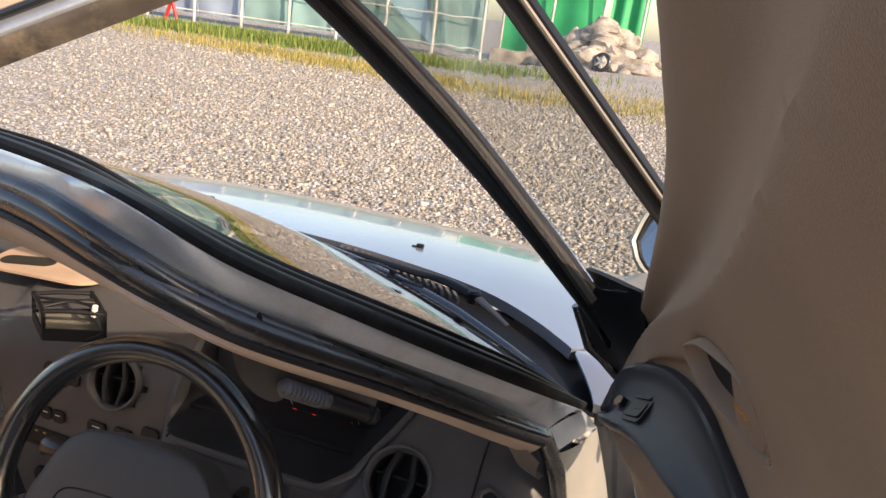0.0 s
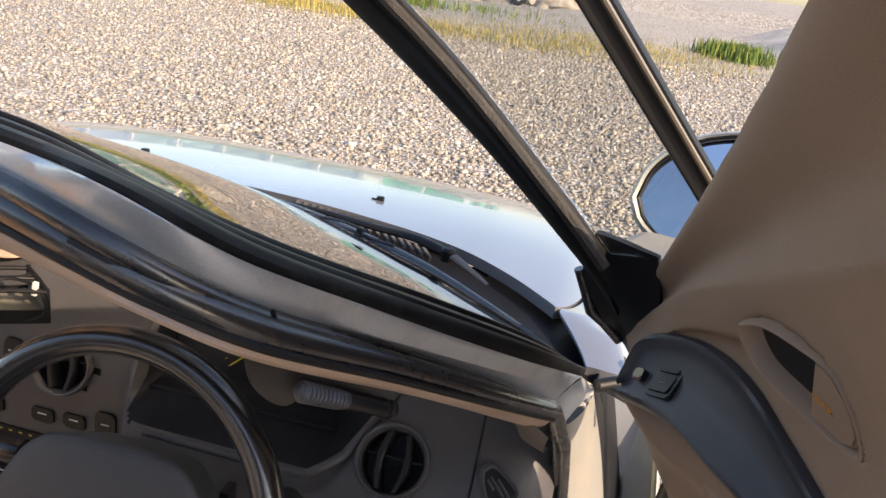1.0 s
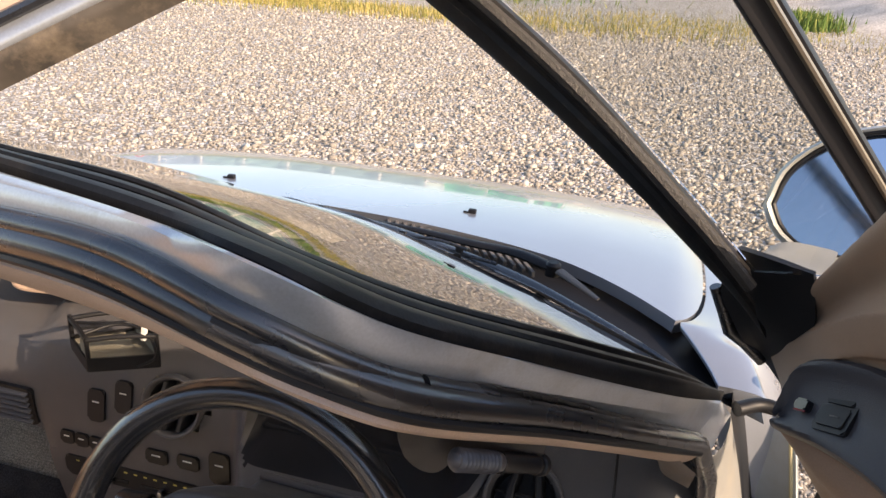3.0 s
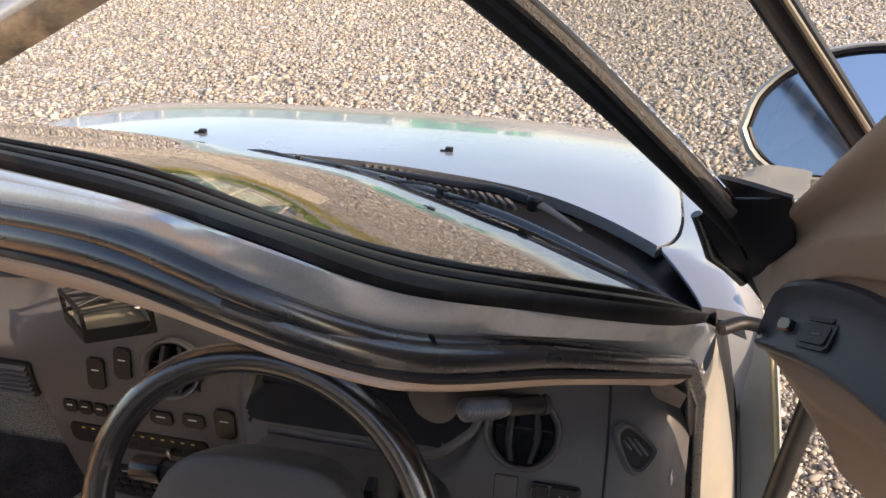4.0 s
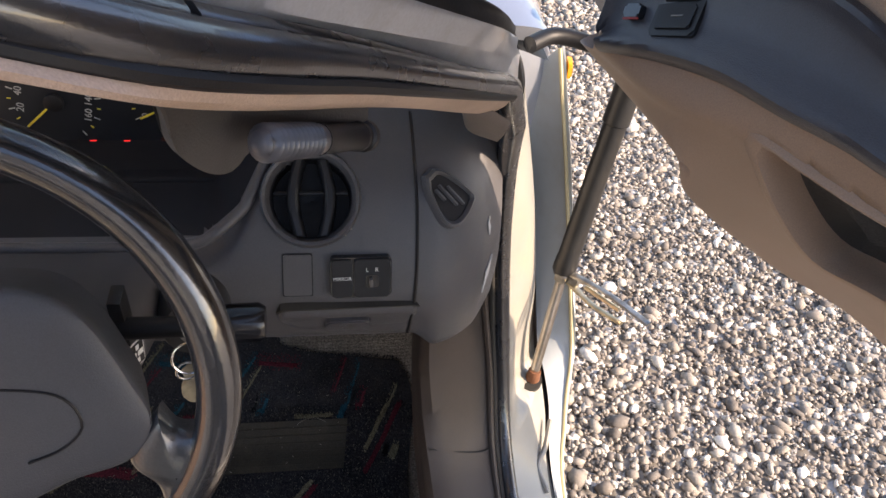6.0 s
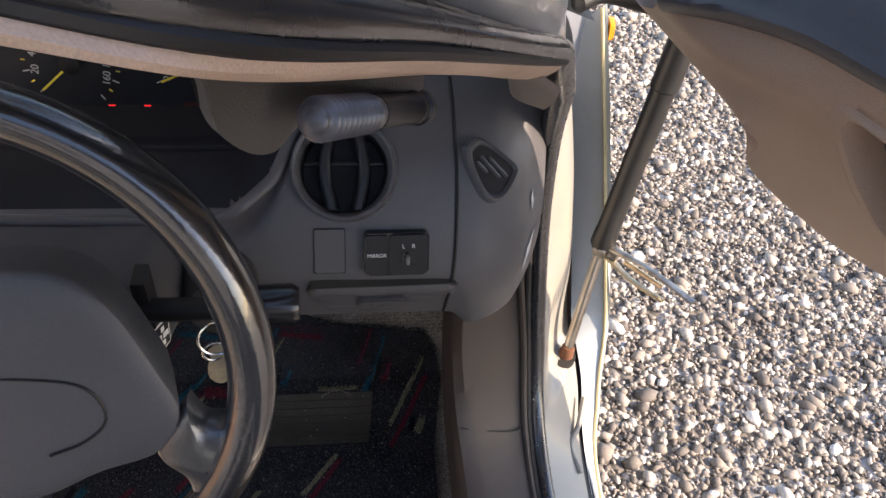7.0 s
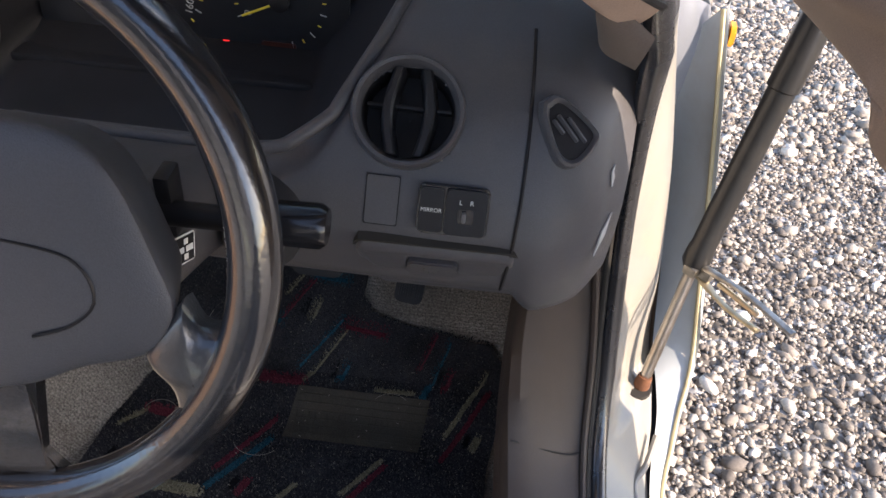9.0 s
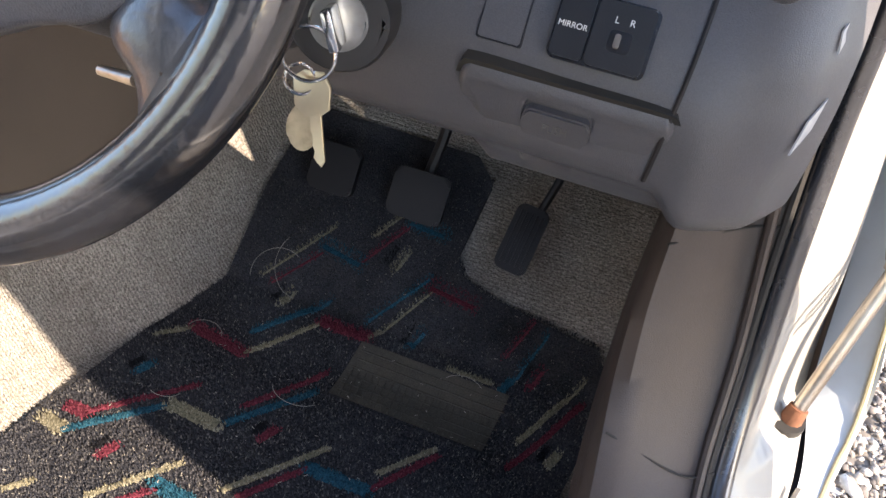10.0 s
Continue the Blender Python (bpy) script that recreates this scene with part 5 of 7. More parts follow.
for k, w in enumerate(("OFF", "INT", "LO")):
    print_text("stalk_print", w, 0.0065, plane_at((0.162, 0.089, 0.849 - 0.0075 * k), (0, -0.8, 0.6)), WHITE_PRINT, wst)
box("stalk_slot", (0.010, 0.020, 0.046), pose(0.346, 0.112, 0.817), BLACK, shroud, 0.002, "black slot round the stalk")
st = plane_at((0.3505, 0.108, 0.779), (0.95, -0.30, 0.1), (0, 0.3, 1))
bm = bmesh.new()
add_prism(bm, rounded(0.023, 0.021, 0.002), st, 0.0006)
sticker = part("sticker", bm, WHITE_PRINT, shroud, "small white and black sticker", smooth=False)
for (a, b, c, d) in ((0, 0, 0.0205, 0.0185),):
    bm = bmesh.new()
    add_box(bm, (c, d, 0.0004), st @ pose(a, b, 0.0002), 0)
    part("sticker_print", bm, BLACK, sticker, smooth=False)
for (a, b, c, d) in ((-0.004, 0.000, 0.008, 0.0042), (0.0055, 0.000, 0.007, 0.0042), (0.002, 0.0055, 0.004, 0.004), (0.002, -0.0055, 0.004, 0.004)):
    bm = bmesh.new()
    add_box(bm, (c, d, 0.0004), st @ pose(a, b, 0.0005), 0)
    part("sticker_print", bm, WHITE_PRINT, sticker, smooth=False)

# ---- sun visor stub under the pillar trim ----
visor = thing("sun_visor", "grey sun visor with a ribbed clear pivot sleeve", "sun visor")
visor.parent = car
del visor["category"]
LOWV = [(0.4395, -0.065, 1.104), (0.440, -0.063, 1.095), (0.4395, -0.0585, 1.083), (0.4405, -0.048, 1.0685), (0.4455, -0.037, 1.055), (0.4505, -0.026, 1.046), (0.455, -0.019, 1.044), (0.462, -0.012, 1.049), (0.476, 0.008, 1.042), (0.496, 0.032, 1.030), (0.515, 0.052, 1.020)]
UPV = [(0.439, -0.049, 1.112), (0.441, -0.045, 1.111), (0.444, -0.037, 1.107), (0.448, -0.028, 1.101), (0.451, -0.021, 1.096), (0.455, -0.013, 1.091), (0.460, -0.006, 1.086), (0.463, 0.0, 1.082), (0.477, 0.020, 1.070), (0.496, 0.044, 1.055), (0.517, 0.066, 1.041)]
loft("visor_blade", [LOWV, between(LOWV, UPV, 0.12, (-0.001, -0.004, 0)), between(LOWV, UPV, 0.35, (-0.001, -0.007, 0)), between(LOWV, UPV, 0.7, (-0.001, -0.007, 0)), UPV], mat("grey_brown_visor", (0.062, 0.055, 0.051), 0.65, var=0.12, bump=0.3, bscale=900), visor, 40, 4, thick=0.014, back=(-0.35, 0.75, -0.3), label="grey-brown padded visor blade")
Pv = [Vector((0.467, -0.040, 1.071)), Vector((0.515, 0.052, 1.0135))]
bm = bmesh.new()
k = 96
add_tube(bm, [Pv[0].lerp(Pv[1], 0.46 * i / k) for i in range(k + 1)], [(0.0065 + 0.0016 * math.sin(i * 2 * math.pi / 8.0) if i < 84 else 0.0072) * min(1, 0.4 + 0.1 * i) for i in range(k + 1)], 20)
part("ribbed_sleeve", bm, CLEAR_RIB, visor, "ribbed cloudy plastic sleeve")
bm = bmesh.new()
add_tube(bm, [Pv[0].lerp(Pv[1], f) for f in (0.455, 0.48, 0.84, 0.85, 0.88, 0.89, 0.92, 0.93, 0.97, 0.99)], [0.0076, 0.0070, 0.0070, 0.0078, 0.0078, 0.0070, 0.0070, 0.0085, 0.0085, 0.0065], 16)
part("visor_pivot", bm, BLACK, visor, "black visor pivot")

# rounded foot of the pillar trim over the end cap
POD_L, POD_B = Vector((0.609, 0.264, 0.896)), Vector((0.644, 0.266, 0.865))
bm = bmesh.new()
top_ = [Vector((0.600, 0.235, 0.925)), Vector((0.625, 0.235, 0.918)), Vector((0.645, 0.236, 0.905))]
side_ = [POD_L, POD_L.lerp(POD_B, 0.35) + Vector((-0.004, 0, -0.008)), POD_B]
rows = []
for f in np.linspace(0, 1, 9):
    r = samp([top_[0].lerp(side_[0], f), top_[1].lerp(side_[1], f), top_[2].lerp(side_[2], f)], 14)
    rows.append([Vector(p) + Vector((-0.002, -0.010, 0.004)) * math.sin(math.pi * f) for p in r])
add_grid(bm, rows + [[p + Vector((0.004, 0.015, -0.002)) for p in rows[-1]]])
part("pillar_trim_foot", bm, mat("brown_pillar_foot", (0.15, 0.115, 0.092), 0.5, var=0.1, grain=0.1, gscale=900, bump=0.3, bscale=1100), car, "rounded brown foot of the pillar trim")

# trim joints, crease and sticker scraps
CREASE = [(0.570, *smooth_dash(0.570, s)[1:]) for s in np.linspace(s_of(0.57, 0.684), s_of(0.57, 0.868), 30)]
tube("end_cap_joint", [(x + 0.004 * math.sin(3 * i / 29), y - 0.0006, z) for i, (x, y, z) in enumerate(CREASE)], 0.0016, BLACK, car, 6, label="dark joint beside the end cap")
TORN = mat("torn_sticker", (0.48, 0.46, 0.44), 0.55, var=0.1, vscale=90)
for xx, zz, out_ in ((0.6465, 0.732, [(-0.013, -0.015), (0.004, -0.003), (0.012, 0.015), (-0.004, 0.004)]), (0.645, 0.780, [(-0.003, -0.008), (0.003, -0.002), (0.002, 0.003), (0.005, 0.008), (-0.001, 0.004)])):
    bm = bmesh.new()
    add_prism(bm, out_, dash_plane(xx, s_of(xx, zz)) @ pose(0, 0, 0.0016), 0.001)
    part("sticker_scrap", bm, TORN, car, "torn white sticker scrap", smooth=False)

# ---- footwell ----
SEAL_LOW = [(0.684, 0.322, 0.645)] + SEAL[3:]
SILL = [shifted(SEAL_LOW, (-0.008, -0.004, 0.004)), shifted(SEAL_LOW, (-0.035, -0.004, 0.012)), [(0.606, 0.285, 0.650), (0.606, 0.265, 0.540), (0.612, 0.215, 0.450), (0.620, 0.110, 0.410), (0.625, -0.100, 0.400), (0.625, -0.500, 0.395)], [(0.598, 0.345, 0.640), (0.596, 0.325, 0.520), (0.598, 0.260, 0.430), (0.603, 0.130, 0.380), (0.605, -0.100, 0.360), (0.605, -0.500, 0.350)]]
loft("sill_trim", SILL, SILL_TRIM, car, 120, 4, label="brown moulded sill and kick trim")
SC = [samp(c, 120) for c in SILL]
for z_ in (0.622, 0.432):
    k = int(np.argmin(np.abs(SC[0][:, 2] - z_)))
    ax = 2 if z_ > 0.5 else 1
    ks = [int(np.argmin(np.abs(c[:, ax] - SC[0][k][ax] + 0.012 * m_))) for m_, c in enumerate(SC[:3])]
    tube("trim_joint", [tuple(c[q_] + np.array([0.0, -0.0014, 0.0014])) for q_, c in zip(ks, SC)], 0.0010, DARK_LINE, car, 6, n=14, label="dark joint in the sill trim")
tube("trim_gap", [tuple(p) for p in samp(shifted(SEAL[1:], (-0.0125, -0.005, 0.003)), 80)], 0.0036, DARK_LINE, car, 8, label="dark gap beside the door seal")
tube("trim_edge", [tuple(p) for p in samp(shifted(SEAL_LOW, (-0.018, -0.006, 0.006)), 80)], 0.004, SILL_TRIM, car, 8, label="rounded brown edge of the sill trim")
bm = bmesh.new()
add_grid(bm, [[(0.640 - 0.10 * max(0, z - 0.25), y, z) for y in np.linspace(-0.6, 0.80, 40) for z in (0.22 + f * (0.165 + 0.235 * step(0.20, 0.33, y)),)] for f in np.linspace(0, 1, 10)])
part("kick_panel", bm, DOOR_TRIM, car, "brown kick panel")


def floor_z(x, y):
    z = 0.225 + 0.03 * step(0.35, 0.45, y) + 0.95 * max(0, y - 0.44)
    edge = 0.060 + 0.075 * step(0.25, 0.45, y)
    t = max(0, edge - x) if x > edge - 0.16 else max(0, x - (edge - 0.44))
    return min(z + min(0.28, 2.0 * min(t, 0.14)), 0.60)


bm = bmesh.new()
add_grid(bm, [[(x, y, floor_z(x, y)) for x in np.linspace(-0.70, 0.645, 110)] for y in np.linspace(-0.60, 0.85, 70)])
floor = part("floor_carpet", bm, CARPET, car, "worn beige carpet over the floor and tunnel")

# pedals
acc = thing("accelerator_pedal", "black ribbed accelerator pedal", "pedal")
acc.parent = car
del acc["category"]
AP = plane_at((0.479, 0.520, 0.398), (0, -0.80, 0.6)) @ pose(0, 0, 0, 0, 0, -6)
bm = bmesh.new()
add_prism(bm, rounded(0.039, 0.080, 0.009), AP @ pose(0, 0, 0.01), 0.010, 0.003)
part("pedal_pad", bm, BLACK, acc)
for k in range(5):
    bm = bmesh.new()
    add_box(bm, (0.0028, 0.064, 0.003), AP @ pose(-0.0125 + 0.00625 * k, 0, 0.011), 0.001)
    part("rib", bm, BLACK, acc)
tube("pedal_arm", [AP @ Vector((0.006, 0.04, 0.0)), AP @ Vector((0.012, 0.09, 0.01)), AP @ Vector((0.012, 0.2, 0.03))], 0.005, BLACK, acc, 8, n=10)
brk = thing("brake_pedal", "dark rubber brake pedal", "pedal")
brk.parent = car
del brk["category"]
BP = plane_at((0.345, 0.545, 0.395), (0, -0.86, 0.5))
bm = bmesh.new()
add_prism(bm, rounded(0.070, 0.060, 0.010), BP @ pose(0, 0, 0.02), 0.012, 0.003)
part("pedal_pad", bm, BLACK, brk)
tube("pedal_arm", [BP @ Vector((0, 0.02, 0.0)), BP @ Vector((0.01, 0.1, 0.02)), BP @ Vector((0.01, 0.25, 0.05))], 0.007, BLACK, brk, 8, n=10)
clu = thing("clutch_pedal", "dark rubber clutch pedal", "pedal")
clu.parent = car
del clu["category"]
BP = plane_at((0.235, 0.545, 0.395), (0, -0.86, 0.5))
bm = bmesh.new()
add_prism(bm, rounded(0.060, 0.060, 0.010), BP @ pose(0, 0, 0.02), 0.012, 0.003)
part("pedal_pad", bm, BLACK, clu)

# ignition and keys
IG = plane_at((0.386, 0.165, 0.745), (0.25, -0.95, 0.15))
ig = thing("ignition_lock", "steel ignition lock in a dark collar", "lock")
ig.parent = car
del ig["category"]
bm = bmesh.new()
add_tube(bm, [IG @ Vector((0, 0, -0.05)), IG @ Vector((0, 0, -0.006)), IG @ Vector((0, 0, -0.001)), IG @ Vector((0, 0, 0.0)), IG @ Vector((0, 0, -0.002))], [0.033, 0.030, 0.028, 0.024, 0.020], 28)
part("collar", bm, mat("dark_collar", (0.022, 0.021, 0.021), 0.5), ig)
bm = bmesh.new()
add_tube(bm, [IG @ Vector((0, 0, -0.006)), IG @ Vector((0, 0, 0.002)), IG @ Vector((0, 0, 0.003)), IG @ Vector((0, 0, 0.001))], [0.0165, 0.0165, 0.015, 0.012], 28)
part("barrel", bm, mat("dull_lock_steel", (0.36, 0.35, 0.33), 0.38, 1.0, var=0.15, vscale=60), ig)
box("key_slot", (0.004, 0.014, 0.002), IG @ pose(0, 0, 0.003, 0, 0, 20), BLACK, ig, 0.0005)
keys = thing("keys", "brass keys and a worn fob on steel rings", "keys")
bm = bmesh.new()
add_box(bm, (0.006, 0.022, 0.026), IG @ pose(0, 0, 0.016, 0, 0, 20), 0.002)
part("inserted_key", bm, CHROME, keys)


def ring_at(c, n, r, w):
    m_ = plane_at(c, n)
    bm = bmesh.new()
    add_tube(bm, [m_ @ Vector((r * math.cos(t), r * math.sin(t), 0)) for t in np.linspace(0, 2 * math.pi, 32, endpoint=False)], w, 8, closed=True)
    return part("key_ring", bm, CHROME, keys)


ring_at((0.380, 0.143, 0.732), (0.2, -0.9, 0.3), 0.0145, 0.0011)
ring_at((0.3755, 0.143, 0.716), (0.3, -0.9, 0.2), 0.0085, 0.0011)
KM = plane_at((0.383, 0.143, 0.7105), (0.1, -0.97, 0.25)) @ pose(0, 0, 0, 0, 0, 14) @ Matrix.Diagonal((0.92, 0.86, 1.0, 1))
bm = bmesh.new()
head = [(-0.011, 0.010), (-0.004, 0.014), (0.008, 0.012), (0.012, 0.002), (0.010, -0.012), (0.004, -0.016), (-0.006, -0.016), (-0.012, -0.008)]
add_prism(bm, head, KM, 0.0022, 0.0005)
add_prism(bm, [(-0.003, -0.015), (0.0045, -0.015), (0.0045, -0.046), (0.0015, -0.050), (-0.0005, -0.046), (-0.003, -0.043), (-0.001, -0.039), (-0.003, -0.035), (-0.0015, -0.030), (-0.003, -0.025)], KM, 0.0020, 0.0004)
part("door_key", bm, KEY_METAL, keys)
bm = bmesh.new()
FM = plane_at((0.3765, 0.147, 0.684), (0.15, -0.97, 0.2)) @ Matrix.Diagonal((0.92, 0.86, 1.0, 1))
add_prism(bm, [(0.0105 * math.cos(t), 0.017 * math.sin(t)) for t in np.linspace(0, 2 * math.pi, 28, endpoint=False)], FM, 0.004, 0.0015)
part("key_fob", bm, mat("worn_brass_fob", (0.62, 0.53, 0.36), 0.4, 0.7, var=0.15, vscale=60, dirt=(0.25, 0.18, 0.1), dscale=60), keys)

# broken holder lying on the dashboard
hold = thing("dash_holder", "broken black wire holder with olive-grey sides on the dashboard", "holder")
CARD = mat("olive_grey_card", (0.17, 0.155, 0.12), 0.6, var=0.1, vscale=20)
H = {"a": Vector((-0.105, 0.272, 0.912)), "b": Vector((-0.052, 0.236, 0.910)), "c": Vector((0.014, 0.278, 0.908)), "d": Vector((-0.045, 0.318, 0.912))}
L_ = {k: v + Vector((0.0, 0.0, -0.042)) for k, v in H.items()}
for k0, k1 in (("a", "b"), ("b", "c"), ("c", "d"), ("d", "a")):
    tube("rim_wire", [H[k0], H[k0].lerp(H[k1], 0.5) + Vector((0, 0, 0.002)), H[k1]], 0.0032, BLACK, hold, 8, n=12)
    bm = bmesh.new()
    q = [L_[k0], L_[k1], L_[k1].lerp(H[k1], 0.42), L_[k0].lerp(H[k0], 0.42)]
    n_ = (q[1] - q[0]).cross(q[3] - q[0]).normalized() * 0.003
    add_grid(bm, [[q[0], q[1]], [q[3], q[2]], [q[3] + n_, q[2] + n_], [q[0] + n_, q[1] + n_]], close_v=True)
    part("side", bm, BLACK, hold)
for k0 in "abcd":
    tube("post", [L_[k0], H[k0] + Vector((0, 0, 0.004))], 0.0028, BLACK, hold, 8)
bm = bmesh.new()
add_grid(bm, [[L_["a"].lerp(H["a"], 0.30), L_["b"].lerp(H["b"], 0.30)], [L_["d"].lerp(H["d"], 0.34), L_["c"].lerp(H["c"], 0.34)]])
thicken(bm, 0.002)
part("card", bm, CARD, hold, "olive-grey floor of the holder")
bm = bmesh.new()
add_grid(bm, [[L_["d"].lerp(H["d"], 0.3), L_["c"].lerp(H["c"], 0.3)], [H["d"] + Vector((0, 0, -0.004)), H["c"] + Vector((0, 0, -0.004))]])
thicken(bm, 0.002)
part("card", bm, CARD, hold)
bm = bmesh.new()
add_grid(bm, [[L_["a"].lerp(L_["b"], 0.6) + Vector((0, -0.001, 0.006)), L_["b"] + Vector((0, -0.001, 0.006))], [H["a"].lerp(H["b"], 0.6) + Vector((0, -0.001, -0.008)), H["b"] + Vector((0, -0.001, -0.008))]])
thicken(bm, 0.0015)
part("card", bm, CARD, hold)
for p_, q_ in ((0.2, 0.3), (0.5, 0.45), (0.75, 0.8)):
    tube("wire", [H["a"].lerp(H["b"], p_), H["a"].lerp(H["c"], 0.5 + 0.1 * p_) + Vector((0, 0, 0.006)), H["d"].lerp(H["c"], q_)], 0.0022, BLACK, hold, 8, n=14)
tube("bent_wire", [H["c"] + Vector((-0.012, 0, 0)), H["c"] + Vector((0.004, -0.012, -0.004)), H["c"] + Vector((0.006, -0.014, -0.022)), H["c"] + Vector((-0.014, -0.022, -0.034))], 0.0016, BLACK, hold, 8, n=16)
box("bracket", (0.006, 0.006, 0.018), pose(0.002, 0.272, 0.912, 0, 8, 10), WHITE_PRINT, hold, 0.001)

# tan sheet with curved dark patches, lying on the passenger side of the dashboard
cs = thing("tan_sheet", "tan moulded sheet with curved dark patches on the dashboard", "sheet")
bm = bmesh.new()
add_prism(bm, rounded(0.20, 0.11, 0.045, 8), pose(-0.185, 0.400, 0.905, 4, 0, 8), 0.004, 0.001)
part("sheet", bm, TAN, cs)
# Thin dark plates laid on the sheet, which has no openings.
for dx, dy, w, h, a in ((-0.045, -0.012, 0.085, 0.034, 14), (0.052, 0.012, 0.070, 0.030, -20), (0.0, 0.040, 0.110, 0.010, 4)):
    bm = bmesh.new()
    add_prism(bm, rounded(w, h, h * 0.48, 8), pose(-0.185, 0.400, 0.905, 4, 0, 8) @ pose(dx, dy, 0.0006, 0, 0, a), 0.003)
    part("dark_patch", bm, DARK_LINE, cs)

# floor mat with its woven strokes
fm = thing("floor_mat", "charcoal floor mat with woven zigzag strokes and a rubber heel pad", "mat")


def mat_z(x, y):
    return 0.232 + 0.03 * step(0.35, 0.45, y) + 0.95 * max(0, y - 0.44)


bm = bmesh.new()
rows = []
for y in np.concatenate([np.linspace(-0.32, 0.49, 50), np.linspace(0.496, 0.62, 16)]):
    x0 = np.interp(y, [-0.32, 0.15, 0.222, 0.352, 0.437, 0.535, 0.62], [0.06, 0.068, 0.078, 0.097, 0.142, 0.145, 0.165])
    x1 = np.interp(y, [-0.32, 0.33, 0.434, 0.470, 0.492, 0.500, 0.508, 0.525, 0.60, 0.62], [0.60, 0.608, 0.626, 0.620, 0.600, 0.47, 0.43, 0.410, 0.420, 0.39])
    rows.append([(x0 + (x1 - x0) * k / 40, y, mat_z(0, y) - 0.0065) for k in range(41)])
add_grid(bm, rows)
thicken(bm, 0.006)
part("mat_body", bm, MAT_PILE, fm)


WOVEN = []


def stroke(x0, y0, x1, y1, w, colour, parent):
    d = np.array([x1 - x0, y1 - y0])
    L = np.linalg.norm(d)
    nrm = np.array([-d[1], d[0]]) / L * w / 2
    bm = bmesh.new()
    k = max(3, int(L / 0.006))
    rows = [[(x0 + d[0] * i / k + nrm[0] * f * random.uniform(0.8, 1.2), y0 + d[1] * i / k + nrm[1] * f * random.uniform(0.8, 1.2), mat_z(0, y0 + d[1] * i / k) + (0.0012 if abs(f) < 1 else 0.0003)) for i in range(k + 1)] for f in (-1, -0.6, 0.6, 1)]
    add_grid(bm, rows)
    part("woven_stroke", bm, YARN[colour], parent)
    if parent is fm:
        WOVEN.append((x0, y0, x1, y1, w / 2, colour))


BEIGE = [(0.185, 0.451, 0.251, 0.514), (0.301, 0.517, 0.327, 0.544), (0.110, 0.336, 0.143, 0.367), (0.214, 0.357, 0.282, 0.423), (0.341, 0.425, 0.394, 0.488), (0.446, 0.424, 0.498, 0.425), (0.548, 0.374, 0.598, 0.459), (0.292, 0.185, 0.363, 0.277), (0.424, 0.272, 0.467, 0.327), (0.183, 0.126, 0.240, 0.196), (0.072, 0.060, 0.130, 0.120)]
CRIMSON = [(0.200, 0.447, 0.247, 0.488), (0.298, 0.491, 0.344, 0.541), (0.501, 0.454, 0.521, 0.492), (0.546, 0.338, 0.604, 0.439), (0.117, 0.207, 0.197, 0.291), (0.256, 0.287, 0.316, 0.372), (0.310, 0.185, 0.356, 0.246), (0.424, 0.250, 0.473, 0.321), (0.195, 0.115, 0.240, 0.165)]
BLUES = [(0.210, 0.386, 0.280, 0.450), (0.332, 0.444, 0.385, 0.497), (0.511, 0.419, 0.540, 0.485), (0.111, 0.178, 0.184, 0.252), (0.252, 0.259, 0.317, 0.342)]
WIDE = [(0.143, 0.367, 0.214, 0.357, "red"), (0.281, 0.425, 0.341, 0.425, "red"), (0.392, 0.491, 0.449, 0.487, "red"), (0.247, 0.495, 0.299, 0.489, "teal"), (0.356, 0.246, 0.422, 0.247, "teal"), (0.186, 0.255, 0.246, 0.252, "beige"), (0.230, 0.165, 0.270, 0.162, "teal"), (0.085, 0.185, 0.110, 0.180, "beige"), (0.100, 0.207, 0.120, 0.207, "red"), (0.340, 0.540, 0.385, 0.538, "teal")]
DOTS = [(0.344, 0.503, "beige"), (0.227, 0.437, "beige"), (0.299, 0.266, "red"), (0.131, 0.287, "teal"), (0.168, 0.178, "red"), (0.396, 0.442, "teal"), (0.591, 0.369, "beige"), (0.543, 0.445, "red")]
for b4 in BEIGE:
    stroke(*b4, 0.0070, "beige", fm)
for b4 in CRIMSON:
    stroke(*b4, 0.0075, "red", fm)
for b4 in BLUES:
    stroke(*b4, 0.009, "teal", fm)
for x0, y0, x1, y1, c_ in WIDE:
    stroke(x0, y0, x1, y1, 0.016, c_, fm)
for x0, y0, c_ in DOTS:
    stroke(x0 - 0.004, y0 - 0.009, x0 + 0.004, y0 + 0.009, 0.011, c_, fm)
    stroke(x0 - 0.015, y0 - 0.004, x0 - 0.010, y0 + 0.010, 0.008, "dark", fm)
bm = bmesh.new()
add_grid(bm, [[(0.330 + 0.185 * i / 12 + 0.008 * j / 8, 0.345 + 0.072 * j / 8, mat_z(0, 0.345 + 0.072 * j / 8) + 0.0035) for i in range(13)] for j in range(9)])
part("heel_pad", bm, HEEL, fm, "dusty rubber heel pad")
for i in range(1, 22):
    x = 0.330 + 0.185 * i / 22
    bm = bmesh.new()
    add_box(bm, (0.0016, 0.070, 0.0016), pose(x + 0.004, 0.381, mat_z(0, 0.381) + 0.0042, 10), 0)
    part("pad_rib", bm, HEEL, fm, smooth=False)
